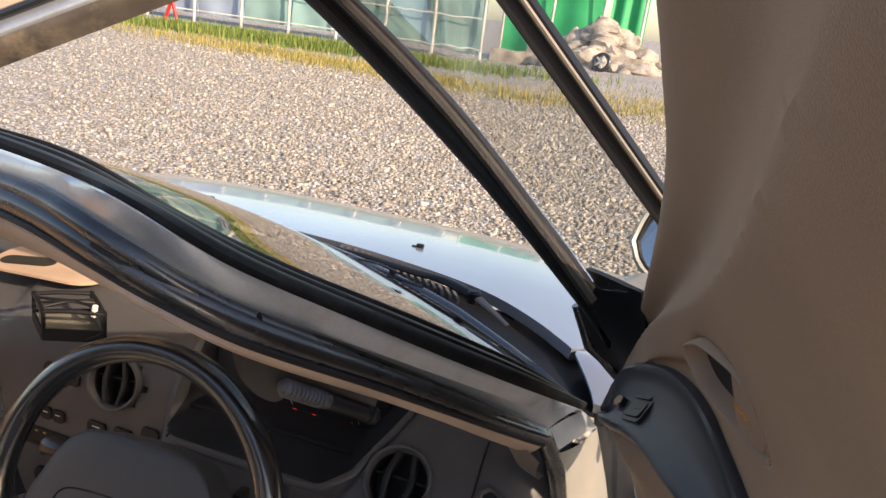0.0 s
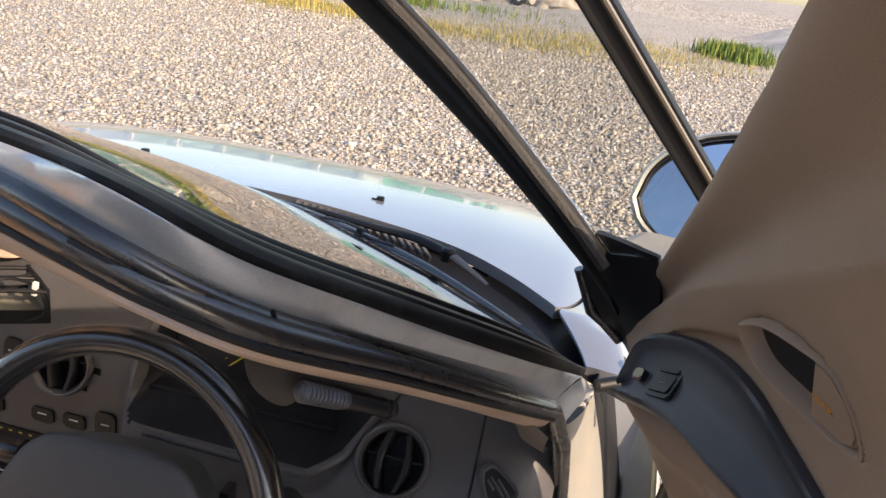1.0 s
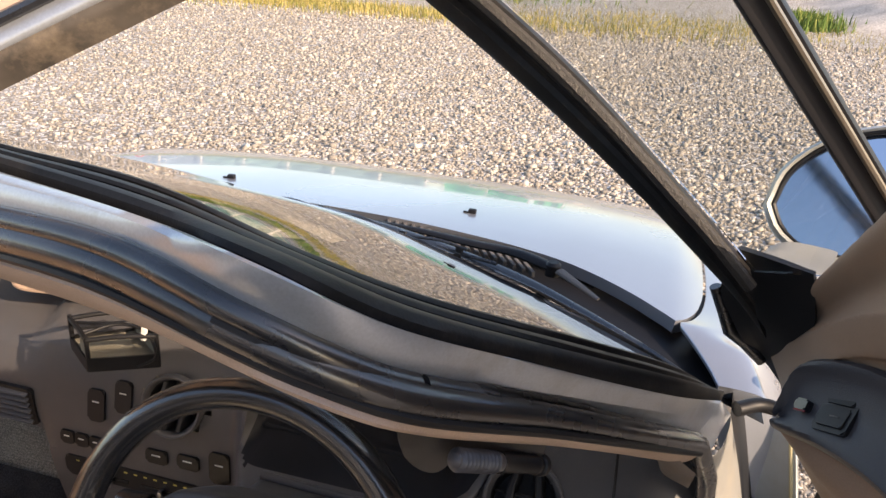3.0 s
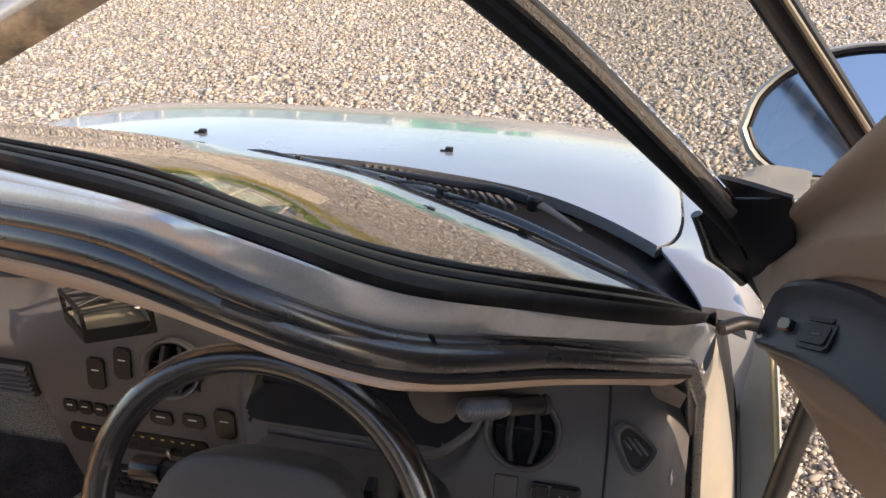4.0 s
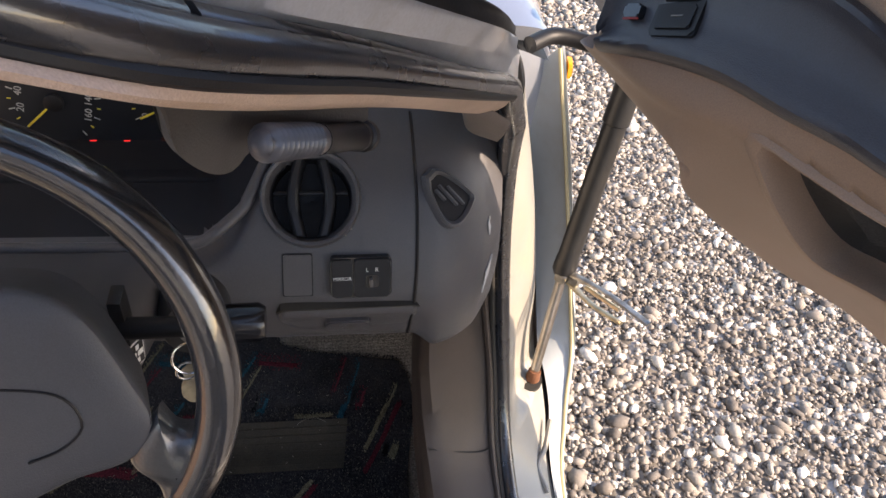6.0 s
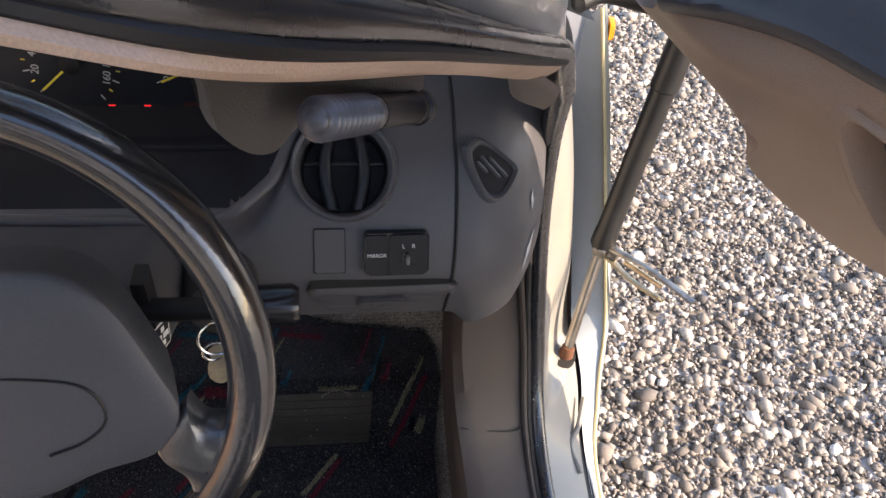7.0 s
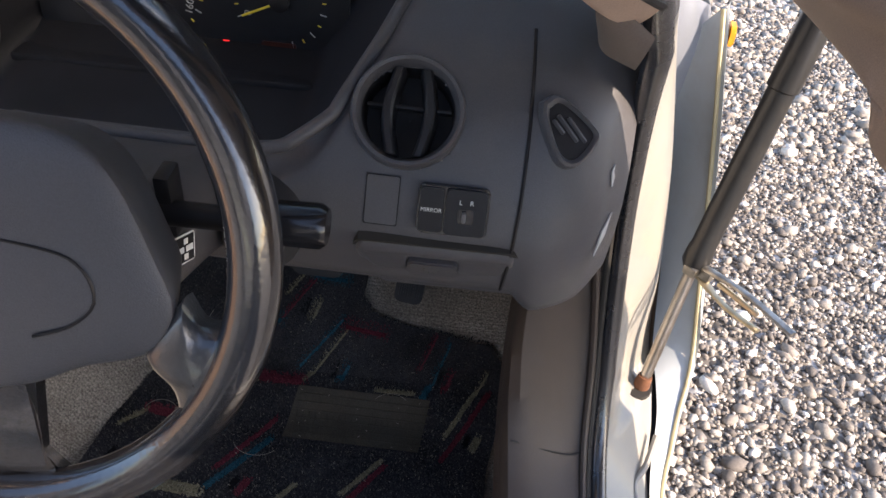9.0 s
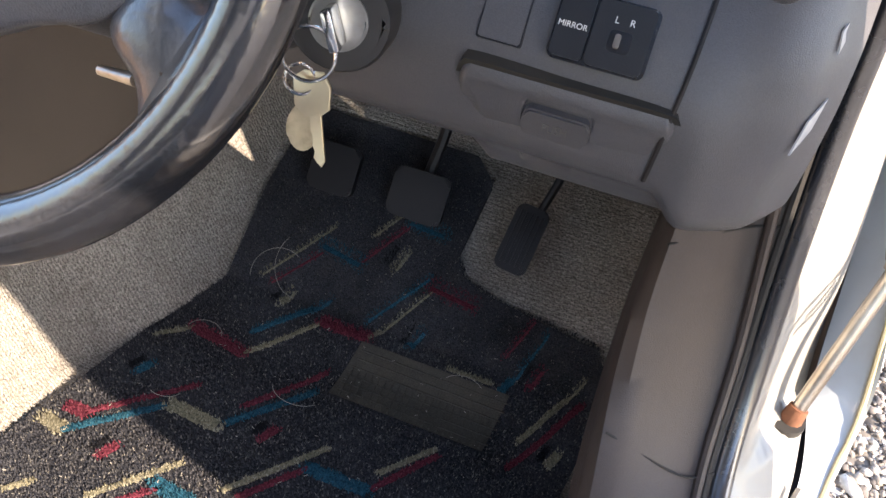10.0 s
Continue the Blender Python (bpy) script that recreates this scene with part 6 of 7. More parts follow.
TUFT = [island_mat("charcoal_tufts", [(0.0, (0.028, 0.029, 0.034)), (0.5, (0.052, 0.053, 0.059)), (0.9, (0.090, 0.088, 0.088)), (1.0, (0.20, 0.19, 0.165))], 0.95),
        island_mat("beige_tufts", [(0.0, (0.15, 0.135, 0.09)), (0.6, (0.26, 0.24, 0.165)), (1.0, (0.36, 0.34, 0.25))], 0.95),
        island_mat("crimson_tufts", [(0.0, (0.085, 0.020, 0.03)), (0.6, (0.15, 0.032, 0.048)), (1.0, (0.22, 0.06, 0.075))], 0.95),
        island_mat("teal_tufts", [(0.0, (0.012, 0.045, 0.07)), (0.6, (0.022, 0.085, 0.12)), (1.0, (0.05, 0.13, 0.16))], 0.95),
        island_mat("black_tufts", [(0.0, (0.008, 0.008, 0.010)), (1.0, (0.02, 0.02, 0.022))], 0.95)]
for t_ in TUFT:
    t_.node_tree.nodes["Principled BSDF"].inputs["Specular IOR Level"].default_value = 0.1
tr = np.random.default_rng(21)
n_ = 70000
ty = tr.uniform(0.02, 0.60, n_)
tx0 = np.interp(ty, [-0.32, 0.15, 0.222, 0.352, 0.437, 0.535, 0.62], [0.06, 0.068, 0.078, 0.097, 0.142, 0.145, 0.165])
tx1 = np.interp(ty, [-0.32, 0.33, 0.434, 0.470, 0.492, 0.500, 0.508, 0.525, 0.60, 0.62], [0.60, 0.608, 0.626, 0.620, 0.600, 0.47, 0.43, 0.410, 0.420, 0.39])
tx = tx0 + (tx1 - tx0) * tr.random(n_)
kind_ = np.zeros(n_, int)
for x0, y0, x1, y1, hw, c_ in WOVEN:
    dx_, dy_ = x1 - x0, y1 - y0
    f_ = np.clip(((tx - x0) * dx_ + (ty - y0) * dy_) / (dx_ * dx_ + dy_ * dy_), 0, 1)
    near_ = np.hypot(tx - x0 - f_ * dx_, ty - y0 - f_ * dy_) < hw * tr.uniform(0.85, 1.25, n_)
    kind_[near_] = {"beige": 1, "red": 2, "teal": 3, "dark": 4}[c_]
pad_ = (tx > 0.328 + 0.008 * (ty - 0.345) / 0.072) & (tx < 0.519) & (ty > 0.344) & (ty < 0.418)
tx, ty, kind_ = tx[~pad_], ty[~pad_], kind_[~pad_]
n_ = len(tx)
hh = tr.uniform(0.0022, 0.0046, n_) + 0.0010 * (kind_ > 0)
ww = tr.uniform(0.0008, 0.0015, n_)
an = tr.uniform(0, 2 * np.pi, n_)
base_z = np.array([mat_z(0, v) for v in ty])
lean_x, lean_y = tr.normal(0.0, 0.0012, n_), tr.normal(-0.0006, 0.0012, n_)
TV = np.stack([np.stack([tx + ww * np.cos(an + 2.094 * j), ty + ww * np.sin(an + 2.094 * j), base_z - 0.0008], 1) for j in range(3)] + [np.stack([tx + lean_x, ty + lean_y, base_z + hh], 1)], 1).reshape(-1, 3)
TF = (np.array([(0, 1, 3), (1, 2, 3), (2, 0, 3)])[None] + 4 * np.arange(n_)[:, None, None]).reshape(-1, 3)
me = bpy.data.meshes.new("tufting")
me.vertices.add(len(TV))
me.vertices.foreach_set("co", TV.reshape(-1))
me.loops.add(len(TF) * 3)
me.loops.foreach_set("vertex_index", TF.reshape(-1).astype(np.int32))
me.polygons.add(len(TF))
me.polygons.foreach_set("loop_start", np.arange(0, len(TF) * 3, 3, dtype=np.int32))
me.polygons.foreach_set("material_index", np.repeat(kind_, 3).astype(np.int32))
me.update(calc_edges=True)
link("tufting", me, TUFT, fm, "short woven pile of the mat", smooth=False)["kind"] = "stuff"
for j in range(1, 7):
    y = 0.345 + 0.072 * j / 7
    bm = bmesh.new()
    add_box(bm, (0.183, 0.0014, 0.0014), pose(0.4265 + 0.008 * j / 7, y, mat_z(0, y) + 0.0040), 0)
    part("pad_rib", bm, HEEL, fm, smooth=False)
lv, lf = [], []
lr = random.Random(11)
for k in range(330):
    x, y, a = lr.uniform(0.09, 0.60), lr.uniform(-0.05, 0.50), lr.uniform(0, 3.14)
    l_, w_ = lr.uniform(0.0004, 0.0024), lr.uniform(0.0002, 0.0005)
    c_, s_ = math.cos(a), math.sin(a)
    z = mat_z(0, y) + 0.0046
    for dx, dy in ((-l_, -w_), (l_, -w_), (l_, w_), (-l_, w_)):
        lv.append((x + dx * c_ - dy * s_, y + dx * s_ + dy * c_, z + lr.uniform(0, 0.0008)))
    lf.append((4 * k, 4 * k + 1, 4 * k + 2, 4 * k + 3))
me = bpy.data.meshes.new("lint")
me.from_pydata(lv, [], lf)
link("lint", me, mat("pale_lint", (0.30, 0.28, 0.24), 0.9), fm, "pale lint and grit on the mat", smooth=False)["kind"] = "stuff"
for x, y, r_, a0, a1 in ((0.205, 0.452, 0.035, 60, 200), (0.245, 0.47, 0.05, 150, 260), (0.160, 0.36, 0.022, 10, 170), (0.30, 0.33, 0.03, 200, 330), (0.47, 0.40, 0.026, 40, 150), (0.17, 0.27, 0.02, 240, 350)):
    tube("fibre", [(x + r_ * math.cos(radians(a)), y + 0.7 * r_ * math.sin(radians(a)), mat_z(0, y + 0.7 * r_ * math.sin(radians(a))) + 0.006) for a in np.linspace(a0, a1, 12)], 0.00035, bpy.data.materials["pale_lint"], fm, 5)
pm = thing("floor_mat", "charcoal passenger floor mat with woven strokes", "mat")
bm = bmesh.new()
add_grid(bm, [[(x, y, mat_z(0, y) + 0.002) for x in np.linspace(-0.62, -0.34, 12)] for y in np.linspace(-0.3, 0.55, 30)])
thicken(bm, 0.006)
part("mat_body", bm, MAT_PILE, pm)
for k in range(7):
    yy = -0.1 + 0.085 * k
    stroke(-0.60, yy, -0.53, yy + 0.06, 0.009, "beige", pm)
    stroke(-0.52, yy + 0.03, -0.46, yy + 0.085, 0.009, "red", pm)
    stroke(-0.44, yy, -0.38, yy + 0.05, 0.009, "teal", pm)

# plain unseen cabin shell behind the camera, its front edge set to block sun
sec = [(0.80, 0.30), (0.825, 0.55), (0.80, 0.78), (0.74, 0.86), (0.62, 1.16), (0.47, 1.245), (0.0, 1.26)]
rear_rows = []
for y, sx_, zt in ((-0.43, 1.0, 1.0), (-0.77, 1.0, 1.0), (-1.15, 0.98, 0.96), (-1.3, 0.97, 0.93), (-1.7, 0.93, 0.80), (-1.98, 0.85, 0.72)):
    rear_rows.append([(x * sx_, y, 0.3 + (z - 0.3) * zt) for x, z in sec])
for side in (1, -1):
    bm = bmesh.new()
    vs = [[bm.verts.new((side * x, y, z)) for x, y, z in r] for r in rear_rows]
    for i in range(len(vs) - 1):
        for j in range(len(vs[0]) - 1):
            if j < 3:
                bm.faces.new((vs[i][j], vs[i][j + 1], vs[i + 1][j + 1], vs[i + 1][j]))
    bm.faces.new(vs[-1][:4] + [bm.verts.new((0, rear_rows[-1][0][1], rear_rows[-1][3][2])), bm.verts.new((0, rear_rows[-1][0][1], 0.3))])
    part("unseen_rear_body", bm, PAINT, car, "plain silver rear body, unseen, drawn forward to block sun")
    bm = bmesh.new()
    add_grid(bm, [[(side * x, y, z) for x, y, z in r[3:]] for r in rear_rows])
    part("rear_canopy", bm, SMOKED, car, "curved glass rear canopy").visible_shadow = False
bm = bmesh.new()
add_grid(bm, [[(x, y, 0.215) for x in (-0.80, 0.80)] for y in (-1.95, -0.5, 1.5)])
part("underbody", bm, BLACK, car, "black underbody")
bm = bmesh.new()
add_grid(bm, [[(x, 0.80, z) for x in (-0.60, 0.60)] for z in (0.2, 0.85)])
part("bulkhead", bm, BLACK, car, "dark bulkhead")
bm = bmesh.new()
add_grid(bm, [[(-0.72 + 0.10 * max(0, z - 0.9), y, z) for y in np.linspace(-0.7, 0.5, 4)] for z in (0.25, 0.6, 0.9)])
part("passenger_door", bm, DOOR_TRIM, car, "brown lining of the passenger door")
# ---- ground and what stands on it ----


def ground_z(x, y):
    return 0.030 * max(0, y - 16) * step(-7, 1, x) * (1 - step(30, 45, y)) + (0.0 if y < 30 else 0.42 * step(-7, 1, x))


GRAVEL = mat("grey_gravel", (0.30, 0.275, 0.245), 0.9, var=0.2, vscale=0.8, bump=0.9, bscale=90, spec=0.2)
nt = GRAVEL.node_tree
vo = nt.nodes.new("ShaderNodeTexVoronoi")
vo.inputs["Scale"].default_value = 42
nt.links.new(nt.nodes["Texture Coordinate"].outputs["Object"], vo.inputs["Vector"])
cr_ = nt.nodes.new("ShaderNodeValToRGB")
for e_, (p_, c_) in zip([cr_.color_ramp.elements[0], cr_.color_ramp.elements[1], cr_.color_ramp.elements.new(0.5)], ((0.0, (0.19, 0.17, 0.145)), (1.0, (0.40, 0.365, 0.315)), (0.5, (0.25, 0.225, 0.19)))):
    e_.position, e_.color = p_, (*c_, 1)
sepc = nt.nodes.new("ShaderNodeSeparateColor")
nt.links.new(vo.outputs["Color"], sepc.inputs[0])
nt.links.new(sepc.outputs[0], cr_.inputs[0])
gm = nt.nodes.new("ShaderNodeMix")
gm.data_type, gm.inputs[0].default_value = "RGBA", 0.65
b_ = nt.nodes["Principled BSDF"]
nt.links.new(b_.inputs["Base Color"].links[0].from_socket, gm.inputs[6])
nt.links.new(cr_.outputs[0], gm.inputs[7])
nt.links.new(gm.outputs[2], b_.inputs["Base Color"])
# Ground colour drops to 0.6 near (1.9, 1.1) so pebble gaps look darker.
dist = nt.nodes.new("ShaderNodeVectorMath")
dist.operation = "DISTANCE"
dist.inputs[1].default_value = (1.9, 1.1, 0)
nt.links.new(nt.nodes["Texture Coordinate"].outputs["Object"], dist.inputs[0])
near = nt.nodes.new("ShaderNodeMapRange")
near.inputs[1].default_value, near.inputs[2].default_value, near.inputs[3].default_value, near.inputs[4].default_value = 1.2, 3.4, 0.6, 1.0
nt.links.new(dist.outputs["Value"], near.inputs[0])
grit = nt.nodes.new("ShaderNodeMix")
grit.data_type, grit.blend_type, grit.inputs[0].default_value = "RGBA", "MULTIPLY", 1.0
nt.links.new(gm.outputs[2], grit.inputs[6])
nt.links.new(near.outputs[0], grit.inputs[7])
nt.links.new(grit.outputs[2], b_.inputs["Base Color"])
gb = nt.nodes.new("ShaderNodeBump")
gb.inputs["Strength"].default_value, gb.inputs["Distance"].default_value, gb.invert = 1.0, 0.012, True
nt.links.new(vo.outputs["Distance"], gb.inputs["Height"])
nt.links.new(gb.outputs[0], b_.inputs["Normal"])

gx = np.concatenate([[-900, -300, -120, -60], np.linspace(-36, 36, 73), [60, 120, 300, 900]])
gy = np.concatenate([[-900, -300, -100, -40, -15], np.linspace(-8, 60, 69), [90, 150, 300, 900]])
bm = bmesh.new()
add_grid(bm, [[(x, y, ground_z(x, y)) for x in gx] for y in gy])
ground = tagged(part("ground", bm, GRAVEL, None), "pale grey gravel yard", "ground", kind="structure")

ICO = bmesh.new()
bmesh.ops.create_icosphere(ICO, subdivisions=1, radius=1.0)
ICO_V = np.array([v.co[:] for v in ICO.verts])
ICO_F = np.array([[v.index for v in f.verts] for f in ICO.faces])
ICO.free()
CUBE_V = np.array([(x, y, z) for x in (-1, 1) for y in (-1, 1) for z in (-1, 1)], float) * 0.62
CUBE_F = np.array([(0, 1, 3), (0, 3, 2), (4, 6, 7), (4, 7, 5), (0, 4, 5), (0, 5, 1), (2, 3, 7), (2, 7, 6), (0, 2, 6), (0, 6, 4), (1, 5, 7), (1, 7, 3)])


def scatter(name, V, F, pts, size, material, flat=(0.5, 0.9), label="", jag=0.16, sink=0.25):
    rng = np.random.default_rng(7)
    n_, k = len(pts), len(V)
    sc = size[:, None, None] * np.stack([rng.uniform(0.80, 1.35, n_), rng.uniform(0.55, 1.05, n_), rng.uniform(*flat, n_)], 1)[:, None, :]
    v = V[None] * (1 + rng.uniform(-jag, jag, (n_, k, 1))) * sc
    a = rng.uniform(0, 2 * np.pi, n_)
    t = rng.normal(0, 0.35, n_)
    y_, z_ = v[..., 1] * np.cos(t)[:, None] - v[..., 2] * np.sin(t)[:, None], v[..., 1] * np.sin(t)[:, None] + v[..., 2] * np.cos(t)[:, None]
    x_ = v[..., 0]
    P = np.stack([x_ * np.cos(a)[:, None] - y_ * np.sin(a)[:, None], x_ * np.sin(a)[:, None] + y_ * np.cos(a)[:, None], z_ + size[:, None] * sink], 2) + pts[:, None, :]
    faces = (F[None] + (np.arange(n_) * k)[:, None, None]).reshape(-1, 3)
    me = bpy.data.meshes.new(name)
    me.vertices.add(n_ * k)
    me.vertices.foreach_set("co", P.reshape(-1))
    me.loops.add(len(faces) * 3)
    me.loops.foreach_set("vertex_index", faces.reshape(-1).astype(np.int32))
    me.polygons.add(len(faces))
    me.polygons.foreach_set("loop_start", np.arange(0, len(faces) * 3, 3, dtype=np.int32))
    me.update(calc_edges=True)
    return tagged(link(name, me, material, None, "", True), label, "gravel", kind="stuff")


rng = np.random.default_rng(3)
PEB = island_mat("pebbles", [(0.0, (0.10, 0.09, 0.083)), (0.25, (0.19, 0.165, 0.14)), (0.5, (0.28, 0.245, 0.205)), (0.75, (0.38, 0.345, 0.295)), (0.90, (0.52, 0.48, 0.42)), (1.0, (0.76, 0.72, 0.66))], 0.8, bump=0.5, bscale=500, grain=0.25, gscale=250)
n_ = 100000
pts = np.stack([0.80 + 2.3 * rng.random(n_) ** 1.2, -0.4 + 3.0 * rng.random(n_), rng.uniform(-0.002, 0.004, n_)], 1)
size = np.clip(rng.lognormal(math.log(0.0046), 0.46, n_), 0.0026, 0.019)
scatter("pebbles", ICO_V, ICO_F, pts, size, PEB, label="mixed grey and white pebbles beside the car", jag=0.30, flat=(0.4, 0.85))
PALE = island_mat("pale_stones", [(0.0, (0.26, 0.235, 0.20)), (0.3, (0.29, 0.26, 0.22)), (0.6, (0.40, 0.36, 0.305)), (0.9, (0.52, 0.47, 0.40)), (1.0, (0.66, 0.62, 0.55))], 0.85, bump=0.4, bscale=200, grain=0.2, gscale=120)
n_ = 92000
d_ = 1.6 + 13.5 * rng.random(n_) ** 1.15
w_ = rng.normal(0, 0.30, n_) * (3.0 + 1.5 * d_)
pts = np.stack([w_ - 0.10 * d_, d_, np.zeros(n_)], 1)
size = np.clip(rng.lognormal(math.log(0.0108), 0.35, n_), 0.006, 0.03) * (1 + 0.04 * d_)
scatter("gravel_stones", CUBE_V, CUBE_F, pts, size, PALE, label="grey gravel stones ahead of the car")

# grass
GRASS = island_mat("dry_grass", [(0.0, (0.12, 0.15, 0.03)), (0.3, (0.26, 0.24, 0.06)), (0.65, (0.42, 0.33, 0.09)), (1.0, (0.52, 0.41, 0.16))], 0.8)
FRESH = island_mat("green_grass", [(0.0, (0.05, 0.11, 0.02)), (0.5, (0.13, 0.21, 0.035)), (1.0, (0.32, 0.32, 0.08))], 0.8)
BL_V = np.array([(-0.06, 0, 0), (0.06, 0, 0), (0.04, 0.03, 0.5), (-0.03, 0.02, 0.55), (0.05, 0.12, 1.0)])
BL_F = np.array([(0, 1, 2), (0, 2, 3), (3, 2, 4)])


def turf(name, n_, centre, half, size, material, label, ang=0.0):
    c, s = math.cos(ang), math.sin(ang)
    u, v = rng.normal(0, 0.45, n_) * half[0], rng.normal(0, 0.45, n_) * half[1]
    x, y = centre[0] + u * c - v * s, centre[1] + u * s + v * c
    pts = np.stack([x, y, [ground_z(a, b) for a, b in zip(x, y)]], 1)
    ob = scatter(name, BL_V, BL_F, pts, rng.uniform(0.5, 1.2, n_) * size, material, (0.8, 1.2), label, 0.05, 0.0)
    ob["category"] = "grass"
    return ob


turf("dry_grass", 9000, (-6.5, 14.8), (7.5, 1.6), 0.13, GRASS, "yellowed grass along the gravel's edge", -0.08)
turf("green_grass", 9000, (-10.0, 18.6), (7.0, 1.7), 0.26, FRESH, "fresh green weeds before the fence", 0.25)
turf("dry_grass", 5000, (0.5, 16.5), (4.5, 2.6), 0.10, GRASS, "thin yellowed grass on the gravel")
turf("weeds", 1500, (3.2, 18.2), (0.8, 0.9), 0.32, FRESH, "weeds beside the pale gravel heap")

# fence of white posts with green screens
POST = mat("white_post", (0.62, 0.60, 0.56), 0.6, var=0.15, vscale=3, dirt=(0.3, 0.24, 0.17), dscale=3)
SCREEN = mat("green_screen_sheet", (0.20, 0.34, 0.33), 0.7, var=0.2, vscale=0.5)
GREEN = mat("bright_green_net", (0.02, 0.38, 0.14), 0.6, var=0.15, vscale=0.6, bump=0.3, bscale=30)
SLATE = mat("blue_grey_sheet", (0.26, 0.33, 0.43), 0.6, var=0.15, vscale=0.5)
fence = thing("fence", "white post fence hung with green and blue-grey sheets", "fence")
F0, F1 = Vector((-19.0, 21.4, 0)), Vector((-6.6, 24.6, 0))
for k in range(9):
    p = F0.lerp(F1, k / 8)
    tube("post", [p + Vector((0.02, 0, -0.1)), p + Vector((0, 0, 1.3)), p + Vector((-0.01, 0, 2.7))], 0.05, POST, fence, 10)
    if k < 8:
        q = F0.lerp(F1, (k + 1) / 8)
        for h in (0.35, 1.3, 2.3):
            tube("rail", [p + Vector((0, -0.02, h)), q + Vector((0, -0.02, h))], 0.022, POST, fence, 8)
        bm = bmesh.new()
        rows = [[p.lerp(q, f) + Vector((0, 0.25 + 0.04 * math.sin(9 * f + k + 2 * h), h)) for f in np.linspace(0, 1, 14)] for h in np.linspace(0.25, 2.55, 9)]
        add_grid(bm, rows)
        thicken(bm, 0.01)
        part("sheet", bm, SLATE if k in (0, 1, 2) else SCREEN, fence)
net = thing("green_net", "bright green net hung behind the rubble", "net")
for x0, x1, y in ((-6.9, -3.4, 28.2), (-3.2, -1.9, 29.0)):
    bm = bmesh.new()
    add_grid(bm, [[(x0 + (x1 - x0) * f, y + 0.08 * math.sin(14 * f) + 0.1 * h, ground_z(-3, y) + h) for f in np.linspace(0, 1, 30)] for h in np.linspace(0.0, 2.9, 8)])
    thicken(bm, 0.01)
    part("net_sheet", bm, GREEN, net)
for x in (-6.9, -5.1, -3.3, -1.9):
    tube("post", [(x, 28.15, 0.1), (x, 28.15, 3.2)], 0.05, POST, net, 8)
# rubble
ROCK = mat("pale_rubble", (0.42, 0.37, 0.31), 0.9, var=0.25, vscale=2.5, grain=0.25, gscale=20, bump=0.8, bscale=14)


def mound(x, y):
    return ground_z(x, y) + max(0, 1.45 - 0.62 * abs(x + 3.1) - 0.75 * abs(y - 27.4) + 0.25 * noise.noise(Vector((x * 1.3, y * 1.3, 3))))


bm = bmesh.new()
add_grid(bm, [[(x, y, mound(x, y) + (0.0 if mound(x, y) > ground_z(x, y) else -0.05)) for x in np.linspace(-5.8, -0.4, 30)] for y in np.linspace(24.6, 29.8, 24)])
tagged(part("rubble_mound", bm, ROCK), "packed earth and small stones under the rubble", "rubble", kind="stuff")
for k in range(130):
    x, y = rng.uniform(-5.3, -1.0), rng.uniform(25.9, 27.9)
    z = mound(x, y) - 0.05
    bm = bmesh.new()
    bmesh.ops.create_icosphere(bm, subdivisions=2, radius=rng.uniform(0.18, 0.42))
    sd = Vector(rng.uniform(-50, 50, 3))
    for v in bm.verts:
        v.co *= 1 + 0.55 * noise.noise(v.co * 3.0 + sd)
        v.co = Vector((v.co.x * 1.2, v.co.y, v.co.z * 0.8)) + Vector((x, y, z + 0.1))
    tagged(part("rock", bm, ROCK), "pale rough boulder in a rubble heap", "rock", "rubble heap")
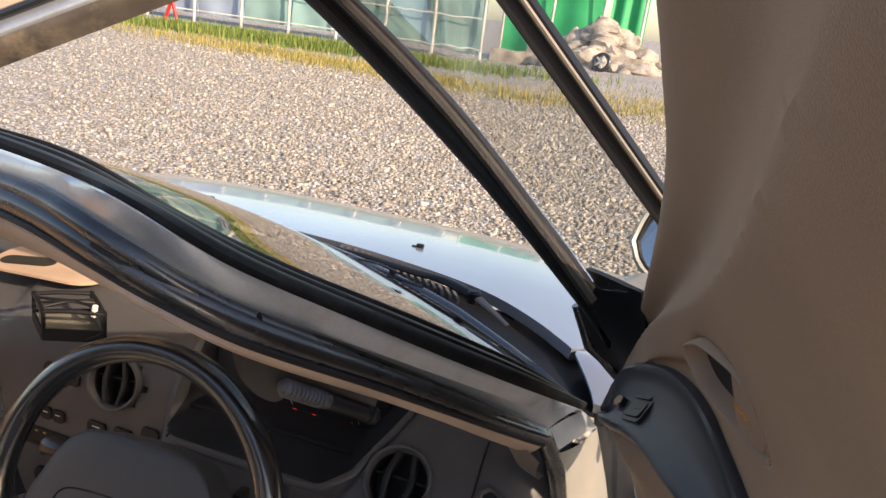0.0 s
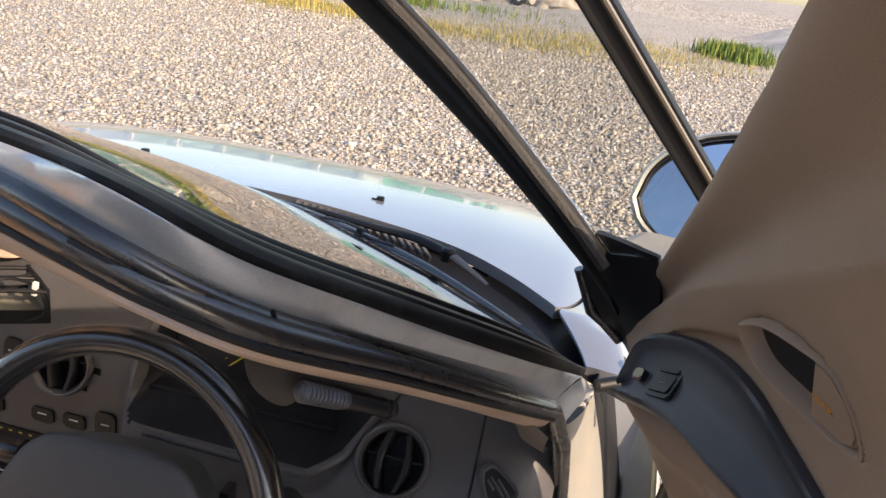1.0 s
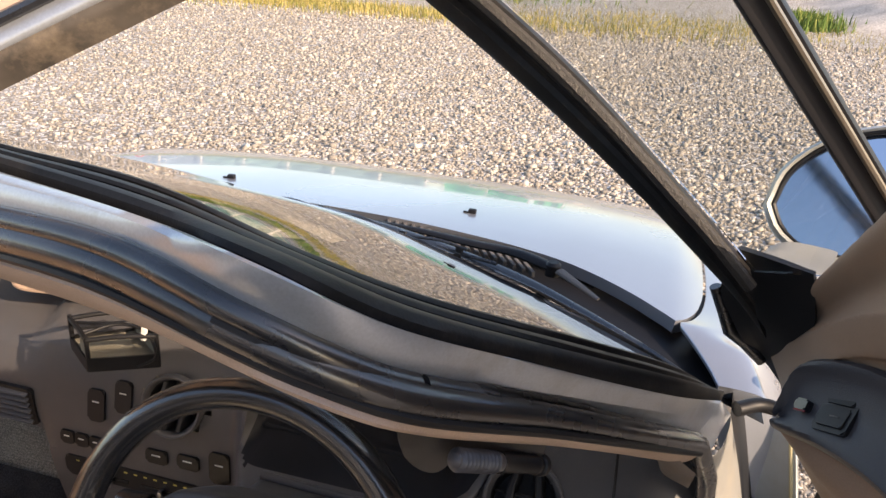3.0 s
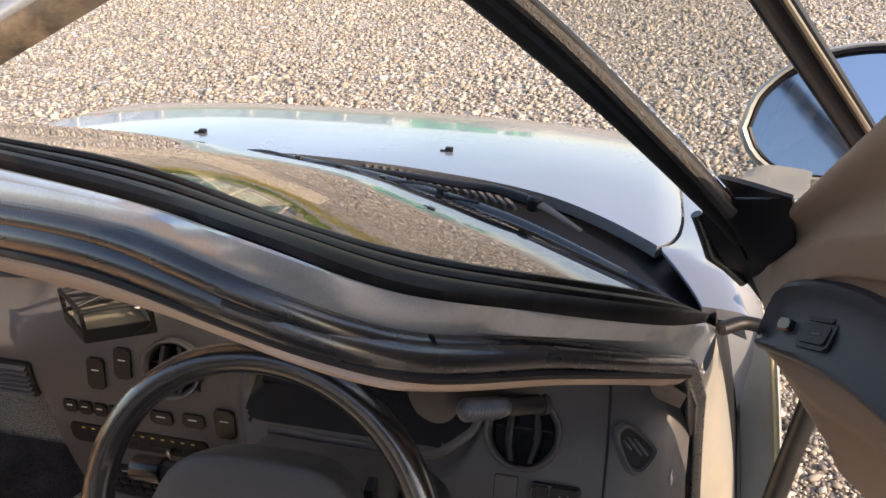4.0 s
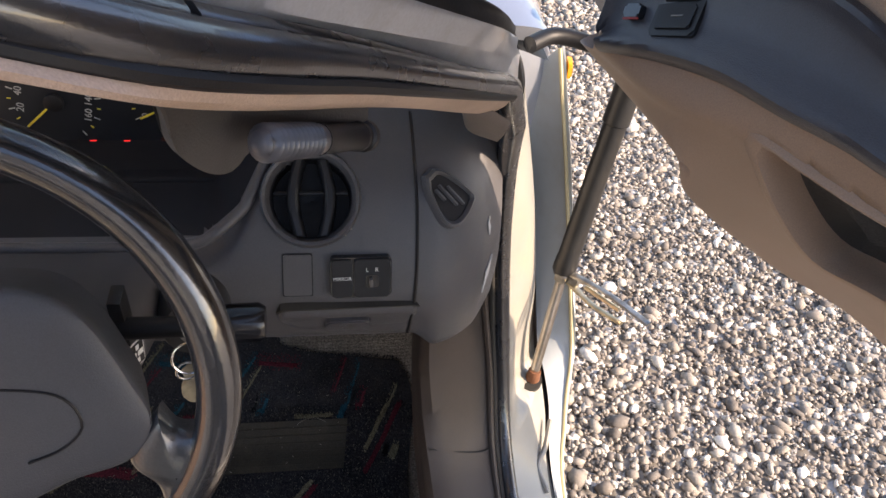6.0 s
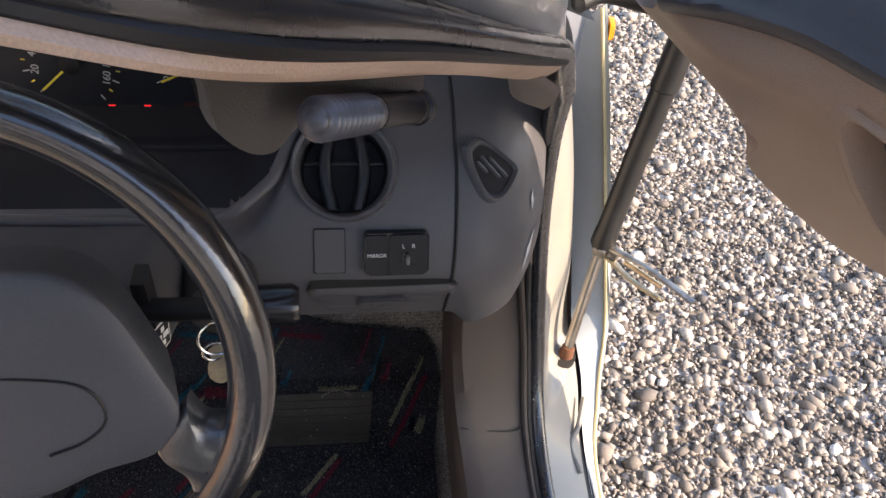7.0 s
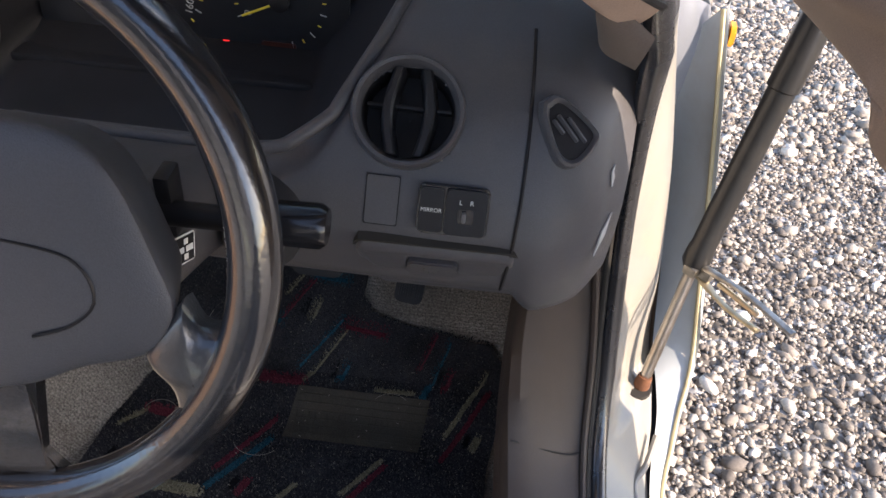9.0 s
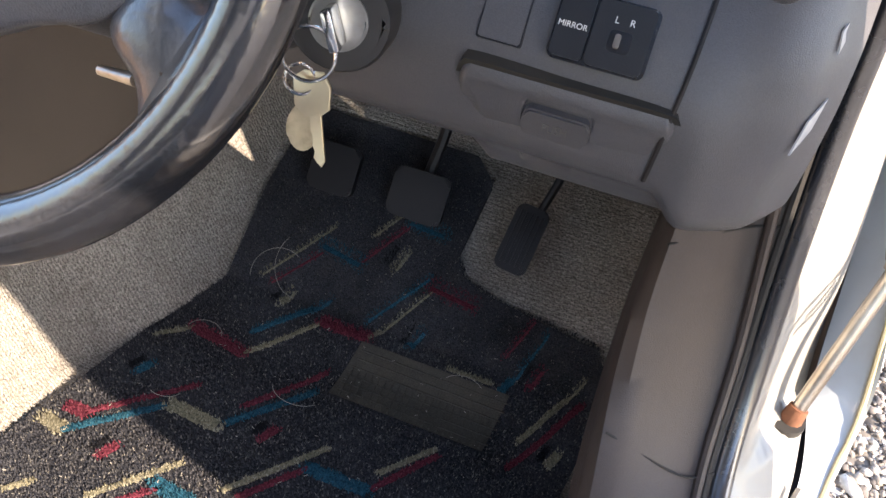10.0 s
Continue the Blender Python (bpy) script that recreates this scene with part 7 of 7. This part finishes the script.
for x, y, w, h in ((-6.0, 26.6, 1.5, 0.42), (-5.3, 27.3, 0.7, 1.0), (-1.9, 26.4, 1.4, 0.5)):
    tagged(box("concrete_block", (w, 0.7, h), pose(x, y, ground_z(x, y) + h / 2 - 0.02, 0, 0, 8), ROCK, None, 0.04), "pale concrete block lying by the rubble", "block")
# wheel leaning by the rubble
lw = thing("old_wheel", "white spoked wheel leaning by the rubble", "wheel")
wm = plane_at((-2.75, 25.6, ground_z(-2.75, 25.6) + 0.30), (-0.3, -0.9, 0.25))
bm = bmesh.new()
add_tube(bm, [wm @ Vector((0.26 * math.cos(t), 0.26 * math.sin(t), 0)) for t in np.linspace(0, 2 * math.pi, 30, endpoint=False)], 0.07, 10, closed=True)
part("tyre", bm, RUBBER, lw)
for k in range(5):
    bm = bmesh.new()
    add_box(bm, (0.22, 0.07, 0.05), wm @ Matrix.Rotation(k * 2 * math.pi / 5, 4, "Z") @ pose(0.11, 0, 0.05), 0.01)
    part("spoke", bm, POST, lw)
# red stand pipe by the fence
red = thing("red_stand", "red painted steel stand on the grass", "stand")
RED = mat("red_paint", (0.65, 0.03, 0.02), 0.4, var=0.1)
tube("leg", [(-14.8, 19.3, 0), (-14.55, 19.3, 0.7)], 0.05, RED, red)
tube("leg", [(-14.3, 19.3, 0), (-14.55, 19.3, 0.7)], 0.05, RED, red)
box("foot", (0.8, 0.25, 0.10), pose(-14.5, 19.3, 0.06), RED, red, 0.02)
# pale gravel heap at the side
HEAP = mat("pale_heap_gravel", (0.46, 0.43, 0.40), 0.95, var=0.15, vscale=1.5, grain=0.35, gscale=25, bump=1.0, bscale=22)
bm = bmesh.new()
rows = []
for i in range(30):
    r = []
    for k in range(40):
        x, y = 3.3 + 12 * k / 39, 17.2 + 10 * i / 29
        h = 0.55 * step(0, 2.2, x - 3.3 - 0.05 * (y - 17)) * step(0, 1.6, y - 17.3) * (1 - step(7, 10, y - 17.2)) + 0.12 * noise.noise(Vector((x, y, 0)))
        r.append((x, y, ground_z(x, y) - 0.06 + max(0, h)))
    rows.append(r)
add_grid(bm, rows)
tagged(part("gravel_heap", bm, HEAP), "low heap of pale washed gravel", "gravel", kind="stuff")
